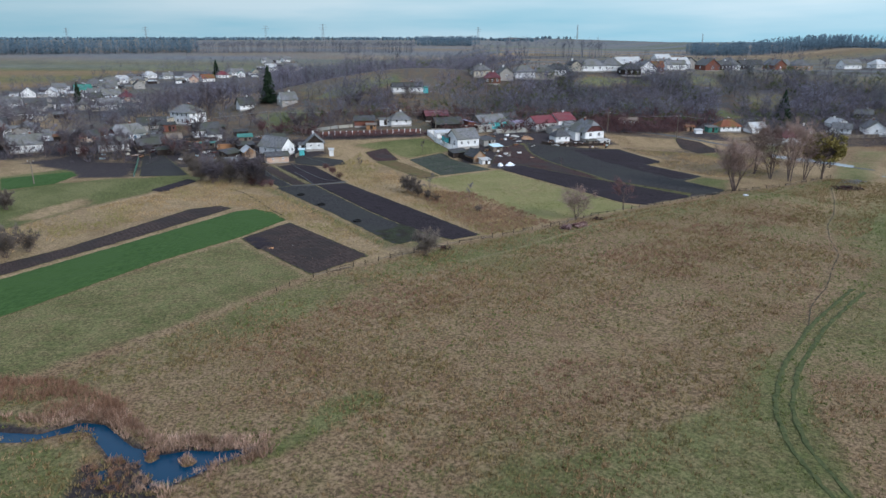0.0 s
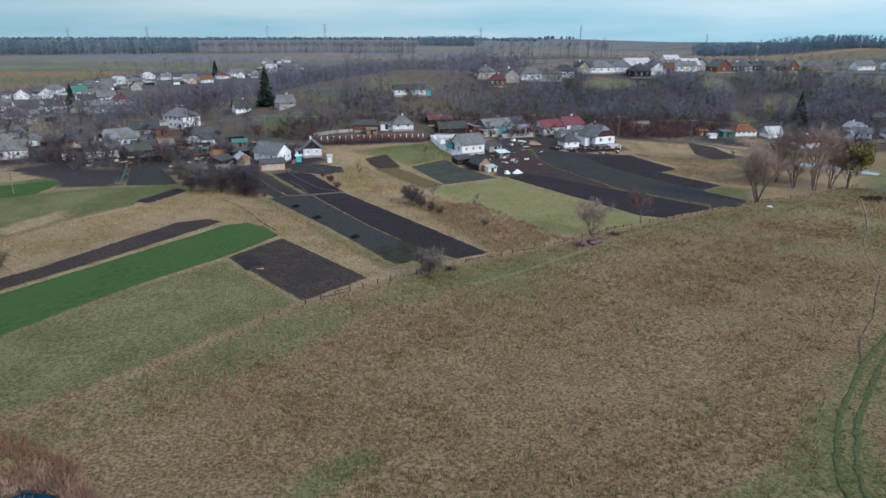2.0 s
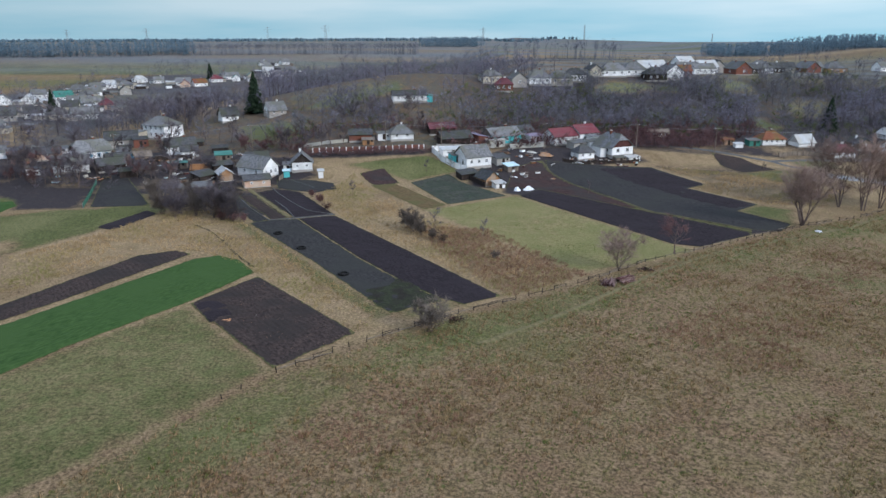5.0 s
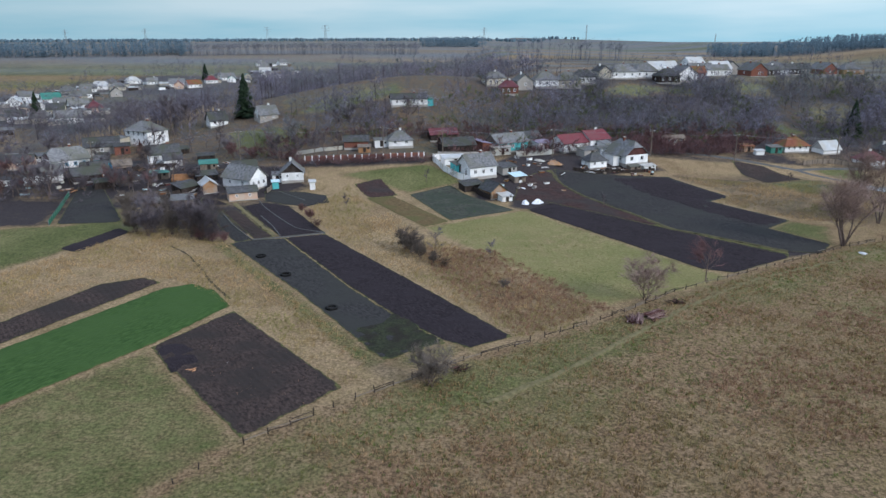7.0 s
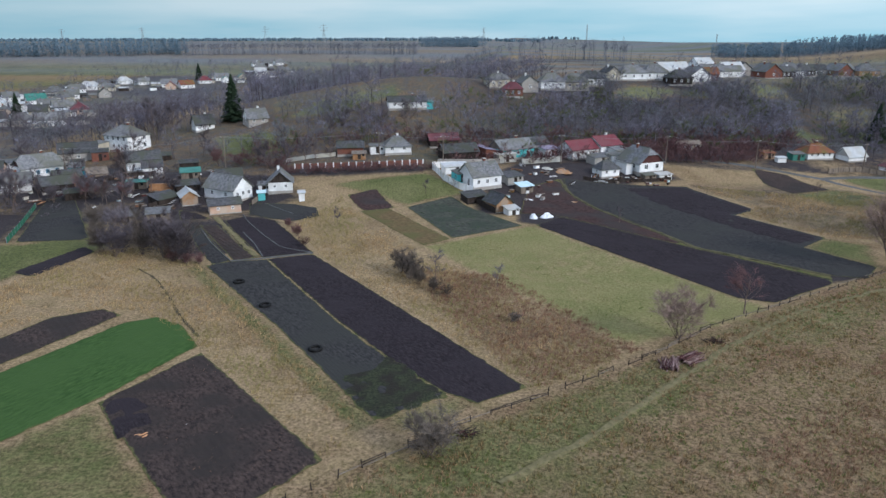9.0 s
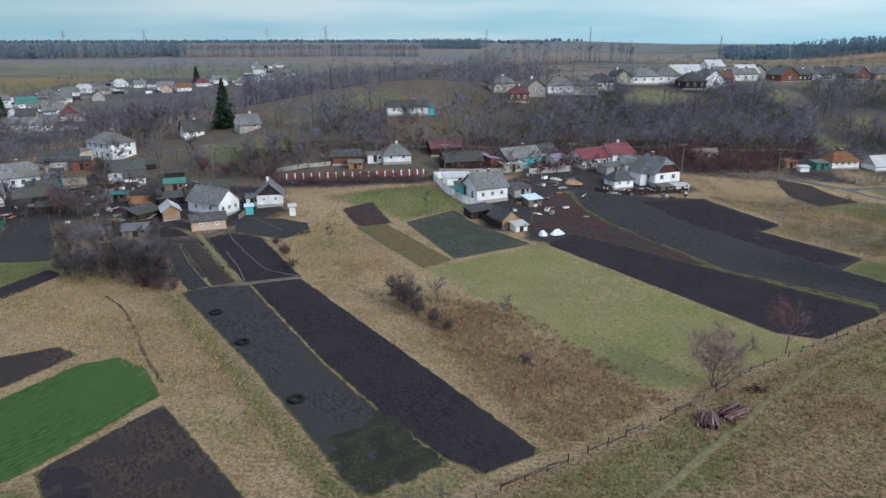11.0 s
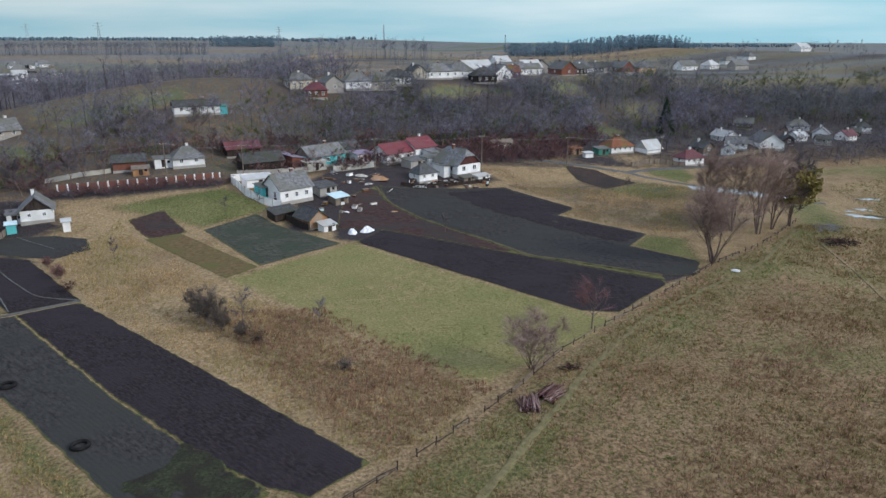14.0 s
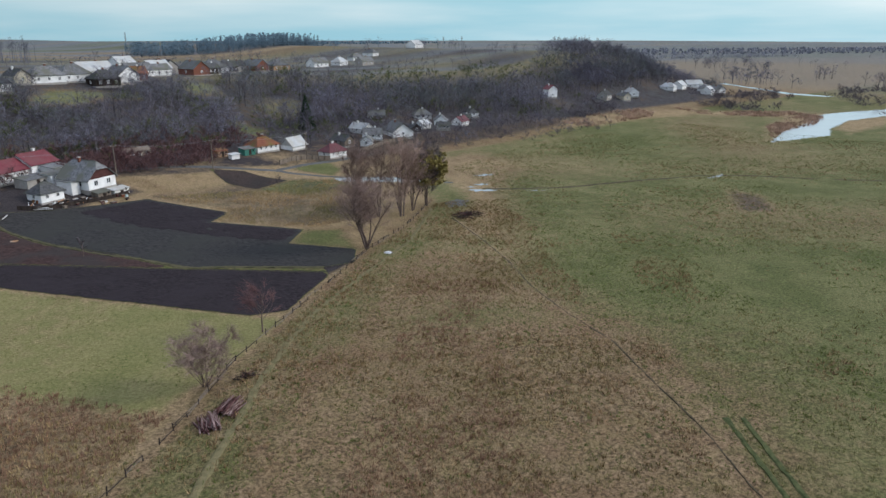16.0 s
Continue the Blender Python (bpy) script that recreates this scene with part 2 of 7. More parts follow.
    "maroon": surface("maroon_boards", (0.05, 0.016, 0.016), (0.10, 0.04, 0.036), 1.0, 0.8, 0.01),
    "darkboard": surface("dark_weathered_boards", (0.02625, 0.02025, 0.01794), (0.06375, 0.051, 0.04524), 1.4, 0.9, 0.02, stretch=(1, 1, 0.25)),
    "board": surface("grey_weathered_boards", (0.13, 0.105, 0.085), (0.24, 0.20, 0.165), 1.4, 0.9, 0.02, stretch=(1, 1, 0.25)),
    "freshwood": surface("orange_fresh_timber", (0.34, 0.16, 0.07), (0.50, 0.27, 0.14), 1.4, 0.8, 0.01, island=0.25),
    "log": surface("stripped_log", (0.110, 0.072, 0.066), (0.300, 0.210, 0.195), 0.9, 0.85, 0.01, island=0.35),
    "glass": surface("dark_window_glass", (0.012, 0.014, 0.017), (0.03, 0.033, 0.037), 0.5, 0.12),
    "frame": surface("white_window_frame", (0.70, 0.71, 0.72), (0.80, 0.81, 0.82), 1.0, 0.6),
    "blueframe": surface("blue_window_frame", (0.10, 0.26, 0.40), (0.15, 0.34, 0.48), 1.0, 0.6),
    "concrete": surface("pale_concrete", (0.42, 0.42, 0.39), (0.58, 0.57, 0.53), 0.6, 0.85, 0.01, (0.46, 0.43, 0.36), 0.3),
    "tarp": surface("white_plastic_sheet", (0.62, 0.63, 0.66), (0.84, 0.85, 0.87), 1.5, 0.45, 0.08),
    "bluesheet": surface("pale_blue_sheet", (0.42, 0.58, 0.62), (0.55, 0.70, 0.74), 1.0, 0.5, 0.0),
    "rubber": surface("old_tyre_rubber", (0.010, 0.010, 0.010), (0.022, 0.022, 0.022), 2.0, 0.85),
    "steel": surface("galvanised_steel", (0.24, 0.26, 0.28), (0.34, 0.36, 0.38), 1.0, 0.6, metal=0.3),
    "rubble": surface("rubble_and_rubbish", (0.18, 0.17, 0.16), (0.42, 0.40, 0.39), 1.5, 0.9, 0.05, island=0.4),
    "net": surface("green_net_fence", (0.015, 0.10, 0.055), (0.03, 0.16, 0.09), 1.0, 0.8),
    # pale blue-grey base colour imitates haze over the farthest trees
    "poplar": surface("hazed_far_crowns", (0.135, 0.140, 0.165), (0.210, 0.215, 0.245), 0.03, 0.9, island=0.3),
}


def water_material(name, tint, rough, gloss=0.3):
    m = bpy.data.materials.new(name)
    m.use_nodes = True
    n, l = m.node_tree.nodes, m.node_tree.links
    b = n["Principled BSDF"]
    b.inputs["Base Color"].default_value = (*tint, 1)
    b.inputs["Roughness"].default_value, b.inputs["IOR"].default_value = rough, 1.33
    b.inputs["Specular IOR Level"].default_value = gloss
    noise_node, bump_node = n.new("ShaderNodeTexNoise"), n.new("ShaderNodeBump")
    noise_node.inputs["Scale"].default_value = 3.0
    bump_node.inputs["Strength"].default_value, bump_node.inputs["Distance"].default_value = 0.15, 0.02
    l.new(noise_node.outputs["Fac"], bump_node.inputs["Height"])
    l.new(bump_node.outputs["Normal"], b.inputs["Normal"])
    return m


M["water"] = water_material("still_blue_water", (0.003, 0.036, 0.075), 0.08)
# whitish base colour stands in for sky reflected in river and puddles
M["river"] = water_material("sky_paled_river_water", (0.40, 0.42, 0.42), 0.14, 0.8)


# ---- terrain ----
def sm(t):
    t = np.clip(t, 0.0, 1.0)
    return t * t * (3 - 2 * t)


def ground_height(x, y):
    """Flat flood meadow, a bank under the cottages, a wooded slope up to a plateau, low valley to either side."""
    x, y = np.asarray(x, float), np.asarray(y, float)
    foot = 243 + 0.25 * np.clip(x, -40, 150)
    hill = sm((x + 160) / 150) * (1 - sm((x - 440) / 95))
    swell = np.exp(-(((x - 4) / 24) ** 2))
    d = y - foot
    up = sm((d - 8) / 85) * 19 + sm((d + 18 + 10 * swell) / 26) * (3.2 + 1.2 * np.exp(-(((x + 10) / 30) ** 2)))
    up *= 1 - 0.6 * sm((y - 328) / 45) * (1 - sm((x + 5) / 60))
    spur = 9 * np.exp(-(((x - 420) / 62) ** 2)) * sm((y - 300) / 90)
    far = sm((y - 520) / 600) * 20 * (1 - sm((x - 430) / 260))
    east = np.clip(x, -170, 230)
    fall = 0.25 + 0.0105 * east + 0.00009 * np.maximum(0, east - 40) ** 2
    return np.maximum((up + spur) * hill, far) - fall


def gz(x, y):
    return float(ground_height(x, y))


def inside(px, py, poly):
    """Which points lie in a polygon."""
    res = np.zeros(px.shape, bool)
    for (x0, y0), (x1, y1) in zip(poly, poly[1:] + poly[:1]):
        cross = ((y0 > py) != (y1 > py)) & (px < (x1 - x0) * (py - y0) / (y1 - y0 + 1e-9) + x0)
        res ^= cross
    return res


def edge_gap(px, py, poly, closed=True):
    """Distance of points from the line of a polygon."""
    best = np.full(px.shape, 1e9)
    for (x0, y0), (x1, y1) in zip(poly, (poly[1:] + poly[:1]) if closed else poly[1:]):
        dx, dy = x1 - x0, y1 - y0
        t = np.clip(((px - x0) * dx + (py - y0) * dy) / (dx * dx + dy * dy + 1e-9), 0, 1)
        best = np.minimum(best, np.hypot(px - x0 - t * dx, py - y0 - t * dy))
    return best


def zone(px, py, poly, soft=1.5):
    """1 inside a polygon, 0 outside, with a soft rim."""
    g = edge_gap(px, py, poly)
    return sm(0.5 + np.where(inside(px, py, poly), g, -g) / (2 * soft))


def wobble(x, y, s, seed=0):
    """Cheap smooth noise of about -1 to 1."""
    return (np.sin(x / s + 1.3 * seed + 1.7 * np.sin(y / s * 0.7 + seed)) + np.sin(y / s * 1.3 + 2.1 * seed + 1.9 * np.sin(x / s * 0.6 + 0.5 * seed))) / 2


# ---- mesh helpers ----
class Geo:
    """Vertices and faces gathered for one mesh."""

    def __init__(self):
        self.v, self.f = [], []

    def add(self, verts, faces):
        o = len(self.v)
        self.v += [tuple(p) for p in verts]
        self.f += [tuple(i + o for i in f) for f in faces]
        return self

    def box(self, x0, y0, z0, x1, y1, z1):
        return self.add([(x0, y0, z0), (x1, y0, z0), (x1, y1, z0), (x0, y1, z0), (x0, y0, z1), (x1, y0, z1), (x1, y1, z1), (x0, y1, z1)],
                        [(3, 2, 1, 0), (4, 5, 6, 7), (0, 1, 5, 4), (1, 2, 6, 5), (2, 3, 7, 6), (3, 0, 4, 7)])

    def beam(self, a, b, r0, r1=None, n=4):
        """A tapered bar from a to b."""
        a, b = Vector(a), Vector(b)
        r1 = r0 if r1 is None else r1
        d = (b - a).normalized()
        u = d.orthogonal().normalized()
        w = d.cross(u)
        ring = [u * math.cos(k * 2 * math.pi / n) + w * math.sin(k * 2 * math.pi / n) for k in range(n)]
        return self.add([a + q * r0 for q in ring] + [b + q * r1 for q in ring],
                        [(k, (k + 1) % n, n + (k + 1) % n, n + k) for k in range(n)] + [tuple(range(n))[::-1], tuple(range(n, 2 * n))])

    def slab(self, quad, thick):
        """A quad with thickness, grown along its normal."""
        q = [Vector(p) for p in quad]
        nrm = (q[1] - q[0]).cross(q[-1] - q[0]).normalized() * thick
        k = len(q)
        return self.add(q + [p + nrm for p in q], [tuple(range(k))[::-1], tuple(range(k, 2 * k))] + [(i, (i + 1) % k, k + (i + 1) % k, k + i) for i in range(k)])

    def mesh(self, name, material, smooth=False):
        me = bpy.data.meshes.new(name)
        me.from_pydata(self.v, [], self.f)
        me.materials.append(material)
        if smooth:
            me.polygons.foreach_set("use_smooth", [True] * len(me.polygons))
        me.update()
        return me


def part(name, geo, material, parent, label=""):
    ob = new(name, geo.mesh(name, material) if isinstance(geo, Geo) else geo)
    ob.parent = parent
    if label:
        ob["label"] = label
    return ob


def thing(name, m, label, category, group="", kind=""):
    ob = new(name)
    ob.empty_display_size = 0.3
    ob.matrix_world = m
    return tagged(ob, label, category, group, kind)


def single(name, geo, material, m, label, category, group="", kind="", smooth=False):
    ob = new(name, geo.mesh(name, material, smooth) if isinstance(geo, Geo) else geo)
    ob.matrix_world = m
    return tagged(ob, label, category, group, kind)


def array_mesh(name, verts, tris, material):
    """A mesh from arrays of vertices and triangles."""
    verts, tris = np.asarray(verts, np.float32), np.asarray(tris, np.int32)
    me = bpy.data.meshes.new(name)
    me.vertices.add(len(verts))
    me.vertices.foreach_set("co", verts.ravel())
    me.loops.add(tris.size)
    me.loops.foreach_set("vertex_index", tris.ravel())
    me.polygons.add(len(tris))
    me.polygons.foreach_set("loop_start", np.arange(0, tris.size, 3, dtype=np.int32))
    me.materials.append(material)
    me.update(calc_edges=True)
    me.validate()
    return me


# ---- the ground sheet ----
def axis_steps(lo, a, b, hi, step, growth):
    mid = list(np.arange(a, b + step / 2, step))
    out, s, p = [], step, b
    while p < hi:
        s *= growth
        p += s
        out.append(min(p, hi))
    low, s, p = [], step, a
    while p > lo:
        s *= growth
        p -= s
        low.append(max(p, lo))
    return np.array(low[::-1] + mid + out)


FENCE = [(-95, 20), (-60, 55), (-34.4, 86), (-20.4, 107), (-12.5, 114.5), (-4.6, 121.1), (1.7, 126.2), (8.2, 130.4), (17.2, 136.7), (25.2, 142.6),
         (34.7, 151.0), (41.8, 155.6), (58, 166), (74.2, 176.5), (92, 186), (112, 200), (125, 222), (150, 255), (260, 275), (470, 275)]
POND = [(-46, 62.4), (-38.3, 61.5), (-35.4, 63.7), (-32.8, 63.3), (-30.5, 61.3), (-28.1, 59.1), (-24.6, 58.1), (-22.7, 58.8), (-19.6, 58.5), (-16.6, 59.2), (-19.6, 56.4), (-21.4, 54.5),
        (-22.8, 53.3), (-25.3, 55.2), (-27.5, 57.0), (-29.6, 57.8), (-31.4, 59.6), (-33.6, 62.0), (-35.4, 61.8), (-38.3, 60.0), (-46, 59.8)]
MUD = [(-31.5, 55.6), (-28.6, 57.6), (-25.4, 55.6), (-22.6, 53.6), (-22.4, 50.5), (-30.5, 50.5)]
ISLETS = [(-25.6, 57.5, 0.75), (-22.0, 56.9, 0.85), (-28.4, 56.5, 0.8), (-26.6, 55.9, 0.6), (-27.4, 54.6, 0.95), (-25.1, 53.9, 0.8), (-29.0, 53.3, 0.9), (-25.2, 52.5, 0.9), (-30.4, 55.4, 0.8), (-23.4, 52.6, 0.7), (-27.0, 52.6, 0.8)]
TRACK = [(34.6, 30), (35.4, 45), (35.6, 52.6), (35.4, 60.5), (37.4, 68), (42.7, 77.4), (52.7, 90.4), (66, 104.5), (78, 117), (96, 136.4), (123.7, 161.4), (160, 189), (215, 215)]
FOOTPATH = [(104, 184.6), (96, 168), (88.7, 154.5), (82, 144.5), (77, 134), (73, 123), (69.4, 118), (61.8, 105.8), (55.2, 97.7), (50, 88)]

gx = axis_steps(-4600, -110, 150, 4600, 1.35, 1.07)
gy = axis_steps(-700, 46, 255, 4900, 1.35, 1.07)
gx = np.sort(np.concatenate([gx[(gx < -46.3) | (gx > -13.7)], np.arange(-46, -13.8, 0.5)]))
gy = np.sort(np.concatenate([gy[(gy < 49.7) | (gy > 66.3)], np.arange(50, 66.2, 0.5)]))
X, Y = np.meshgrid(gx, gy)
Z = ground_height(X, Y) + (0.04 * wobble(X, Y, 2.3) + 0.04 * wobble(X, Y, 1.1, 3)) * (0.15 + 0.85 * zone(X, Y, FENCE + [(3000, 300), (3000, -600), (-95, -600)], 2.0))
wet = np.maximum(zone(X, Y, POND, 0.6), zone(X, Y, MUD, 0.8) * (0.40 + 0.28 * wobble(X, Y, 0.8, 4)))
for ix, iy, ir in ISLETS:
    wet *= sm(np.hypot(X - ix, Y - iy) / ir - 0.3)
Z -= 0.75 * wet
for ix, iy, ir in ISLETS:
    Z += 0.42 * np.exp(-1.6 * ((X - ix) ** 2 + (Y - iy) ** 2) / ir ** 2)
rut_gap = edge_gap(X, Y, TRACK, False)
Z -= 0.05 * sm(1 - np.abs(rut_gap - 0.8) / 0.7)
nx, ny = len(gx), len(gy)
idx = np.arange(nx * ny).reshape(ny, nx)
quads = np.stack([idx[:-1, :-1], idx[:-1, 1:], idx[1:, 1:], idx[1:, :-1]], -1).reshape(-1, 4)

# what grows where: r dry tan grass, g fresh green, b bare dark earth, the rest mixed brown meadow
n1, n2, n3 = wobble(X, Y, 9, 1), wobble(X, Y, 21, 2), wobble(X, Y, 4, 5)
MEADOW_FAR = FENCE + [(3000, 300), (3000, -600), (-95, -600)]
meadow = zone(X, Y, MEADOW_FAR, 2.0)
dry = np.zeros_like(X)
fresh = np.zeros_like(X)
earth = np.zeros_like(X)
LAWN = [(-5.5, 187.6), (1.2, 192.4), (16.6, 203.4), (43.4, 161.8), (46.5, 158.6), (33, 150), (22.5, 145.1)]
YARD_LAWN = [(-30, 232), (-6.3, 238), (3.0, 227), (-10.8, 220), (-18, 226)]
dry = np.maximum(dry, (1 - meadow) * (0.75 + 0.2 * n1) * (1 - 0.6 * sm((X - 470) / 60)) * (1 - 0.75 * sm((X - 118) / 25)))
for poly, amount in ((YARD_LAWN, 1.0),
                     ([(74.2, 197.1), (66.5, 190), (73.7, 178.8), (80, 192)], 0.75),
                     ([(101, 245), (87, 238), (92, 225), (118, 232)], 0.75),
                     ([(-60, 90), (-48, 113), (-38, 128), (-21, 108), (-34, 88), (-60, 55)], 0.66),
                     ([(62, 247), (70, 224), (66, 214), (76, 199), (92, 197), (106, 212), (114, 232), (100, 252)], 0.22),
                     ([(-118, 184), (-104, 200), (-98, 194), (-107, 168)], 1.0),
                     ([(-103, 162), (-74, 191), (-63, 187), (-70, 172), (-80, 158), (-96, 142)], 0.95),
                     ([(-107, 167), (-103, 175), (-86.5, 185.3), (-77, 186), (-68, 185), (-71, 167), (-78.6, 153.5), (-81.4, 143.7), (-85.7, 132), (-96, 142)], 0.8),
                     ([(-140, 150), (-118, 184), (-107, 168), (-96, 142), (-110, 120)], 0.6),
                     ([(-8, 126), (0, 131.6), (3, 129.5), (-3, 124)], 0.6),
                     ([(-8.2, 125.6), (-42.6, 174.6), (-44.6, 173.6), (-10.2, 124.6)], 0.8),
                     ([(-68, 189), (-85, 218), (-88, 218), (-71, 188), (-64, 183)], 0.8),
                     ([(-17.5, 57.6), (-13.3, 61.6), (-12.1, 67), (-7.7, 71), (-4.5, 69.6), (-11, 61), (-15, 57), (-17.5, 55)], 0.9),
                     ([(2, 53), (7.4, 58.6), (15.5, 59.6), (22, 63.8), (31, 68.6), (39, 80), (46, 84), (40, 62), (36, 48), (12, 48)], 0.66),
                     ([(-55, 46), (-52, 58), (-38, 59), (-33, 60), (-30, 54), (-26, 48)], 0.72),
                     ([(-64, 314), (-20, 318), (-14, 306), (-60, 296)], 0.5),
                     ([(86, 336), (100, 338), (96, 328), (84, 328)], 1.0),
                     ([(-53, 291), (-47, 300), (-35, 305), (-20, 311), (-18, 303), (-30, 296), (-43, 289)], 0.95),
                     ([(-74, 279), (-58, 281), (-45, 268), (-54, 261), (-68, 262)], 0.85),
                     ([(109.6, 258.6), (126, 265), (122, 250), (113.5, 243), (110.6, 254)], 0.8),
                     ([(57, 320), (63, 331), (77, 338), (85, 332), (72, 323)], 1.0),
                     ([(119, 350), (131, 350), (130, 339), (116, 338)], 0.9),
                     ([(139, 330), (161, 338), (158, 319), (136, 315)], 0.6),
                     ([(118, 313), (129, 305), (121, 297), (115, 304)], 0.9)):
    z_ = zone(X, Y, poly, 2.0)
    fresh = np.maximum(fresh, z_ * amount)
    dry = dry * (1 - z_ * min(1, amount + 0.1))
earth = np.maximum(earth, zone(X, Y, MUD, 0.7) * 0.8)
earth = np.maximum(earth, zone(X, Y, [(62, 247), (70, 224), (66, 214), (76, 199), (92, 197), (106, 212), (114, 232), (100, 252)], 2.5) * (0.38 + 0.14 * n3))
earth = np.maximum(earth, sm(1.15 - edge_gap(X, Y, POND) / 1.1) * (0.75 + 0.3 * n3))
earth = np.maximum(earth, zone(X, Y, [(14, 206), (17.6, 205), (44, 163.5), (49, 162), (61, 170), (68, 173), (73, 179), (66, 190), (73, 197), (62.4, 215), (69, 220), (61, 244), (29, 244), (14, 230)], 1.2) * 0.95)
z_ = zone(X, Y, [(9, 133), (24, 144), (8, 172), (-6, 176), (-2, 156)], 3.0)
dry *= 1 - 0.7 * z_ * (0.8 + 0.3 * n3)
earth = np.maximum(earth, z_ * (0.22 + 0.12 * n3))
z_ = zone(X, Y, [(-48, 246), (-31, 246), (-20, 245.6), (-8, 248.6), (-5, 243), (-9, 238.5), (-30, 237), (-44, 238)], 2.0)
earth = np.maximum(earth, z_ * 0.8)
z_ = zone(X, Y, [(-89.3, 140.3), (-87.3, 153.1), (-83.9, 162.4), (-79.5, 155.3), (-83.5, 140.6)], 2.0)
dry = np.maximum(dry, 0.9 * z_)
fresh *= 1 - 0.8 * z_
earth = np.maximum(earth, 0.85 * zone(X, Y, [(-117.5, 200.6), (-104, 194), (-98, 184), (-84.6, 186), (-90, 208), (-118, 210)], 2.0))
z_ = zone(X, Y, LAWN, 1.2)
mown = z_ * (0.8 + 0.15 * n1)
fresh = np.maximum(fresh, z_ * (0.3 + 0.04 * n3))
dry = np.where(z_ > 0.5, 1.0, dry)
fresh = np.maximum(fresh, meadow * sm((X - 42 - 0.85 * (Y - 95)) / 26 + 0.4 * n2 + 0.3) * sm((Y - 66) / 24) * (0.8 + 0.2 * n2 - 0.14 * sm((X - 120) / 60)) * (1 - sm((X - 520) / 300) * 0.6))
dry = np.maximum(dry, meadow * sm((X - 125) / 80) * (0.66 + 0.25 * n2))
dry = np.maximum(dry, meadow * sm((X - 40) / 50) * sm((Y - 112) / 45) * (0.5 + 0.3 * n1))
fresh = np.maximum(fresh, meadow * sm(1 - np.abs(rut_gap) / 5) * 0.5)
fresh = np.maximum(fresh, meadow * sm(1.3 - np.abs(edge_gap(X, Y, FENCE, False) - 5) / 7) * (0.54 + 0.22 * n1))
fresh = np.maximum(fresh, meadow * sm((78 - Y) / 30) * sm((30 - np.abs(X - 8)) / 20) * (0.45 + 0.3 * n1))
fresh = np.maximum(fresh, meadow * sm((0.55 * n1 + 0.45 * n2 - 0.3) * 2) * 0.46)
wood_floor = sm((Y - (240 + 0.25 * np.clip(X, -40, 150))) / 18) * sm((385 - Y) / 50) * sm((X + 140) / 60) * sm((520 - X) / 60)
west_slope = wood_floor * sm((45 - X) / 50)
fresh = np.maximum(fresh, west_slope * (0.26 + 0.25 * n1))
earth = np.maximum(earth, wood_floor * (0.84 + 0.2 * n1 - 0.12 * west_slope) * (1 - 0.95 * np.clip(fresh, 0, 1)))
dry *= 1 - 0.93 * wood_floor
yard = zone(X, Y, [(-120, 212), (-60, 206), (-46, 212), (-36, 224), (-40, 236), (-60, 246), (-120, 262)], 4)
earth = np.maximum(earth, yard * (0.85 + 0.25 * n3))
yard = zone(X, Y, [(-125, 205), (-104, 200), (-98, 195), (-90, 186.5), (-82, 187), (-80, 200), (-62, 205), (-60, 186), (-48, 178), (-40, 182), (-33, 192), (-36, 204), (-45, 214), (-60, 215), (-120, 222)], 2)
earth = np.maximum(earth, yard * (0.72 + 0.3 * n3))
yard = zone(X, Y, [(-175, 212), (-150, 206), (-118, 208), (-112, 262), (-150, 275), (-180, 262)], 4)
earth = np.maximum(earth, yard * (0.75 + 0.3 * n3))
yard2 = zone(X, Y, [(4, 212), (17, 214), (17, 226), (32, 236), (50, 246), (62, 250), (58, 262), (20, 262), (10, 240)], 3)
earth = np.maximum(earth, yard2 * (0.95 + 0.1 * n3))
foot_gardens = zone(X, Y, [(135, 262), (260, 278), (470, 280), (470, 312), (135, 300)], 4)
earth = np.maximum(earth, foot_gardens * (0.66 - 0.4 * sm((X - 250) / 60)))
dry = np.maximum(dry, foot_gardens * 0.5 * sm((X - 250) / 60))
z_ = zone(X, Y, [(58, 261), (72, 288), (140, 288), (140, 264), (113, 261), (97, 262), (84, 260)], 2)
earth = np.maximum(earth, z_ * (0.6 + 0.25 * n3))
fresh *= 1 - 0.6 * foot_gardens
village = zone(X, Y, [(-300, 340), (-180, 330), (-150, 250), (-120, 230), (-150, 420), (-150, 640), (-170, 800), (-300, 640)], 25)
earth = np.maximum(earth, village * (0.7 + 0.2 * n2))
farfield = sm((Y - 640) / 100)
west_fields = X < 60
lots = Y + 0.12 * X
dry = np.where(farfield > 0.5, np.where(west_fields, 0.35 * (Y > 822) + 0.75 * (np.sin(lots / 13) > 0.86), 0.45 + 0.3 * np.sin(Y / 16 + X / 60)), dry)
fresh = np.where(farfield > 0.5, np.where(west_fields, np.where(Y < 822, 0.72 + 0.2 * np.sin(lots / 21 + 1), 0.1), 0.95 * ((np.abs(Y - 1180) < 170) & (X > 60))), fresh)
earth = np.where(farfield > 0.5, np.where(west_fields, 0.4 * (np.sin(lots / 9.5 + 2) > 0.9), 0.12 + 0.25 * (np.sin(Y / 22 + 1.5) > 0.35)), earth)
far_plain = sm((np.hypot(X, Y) - 1300) / 300)
fresh = np.maximum(fresh, far_plain * (0.5 + 0.35 * np.sin(Y / 120 + X / 900)))
earth *= 1 - far_plain
z_ = sm((Y - 420) / 60) * sm((-40 - X) / 60) * (1 - farfield)
dry *= 1 - 0.75 * z_
fresh = np.maximum(fresh, z_ * (0.42 + 0.25 * np.sin(Y / 25 - X / 120)))
plateau_soil = sm((Y - 335 - 0.1 * X) / 20) * sm((X - 0) / 40) * sm((660 - Y) / 60) * sm((520 - X) / 60)
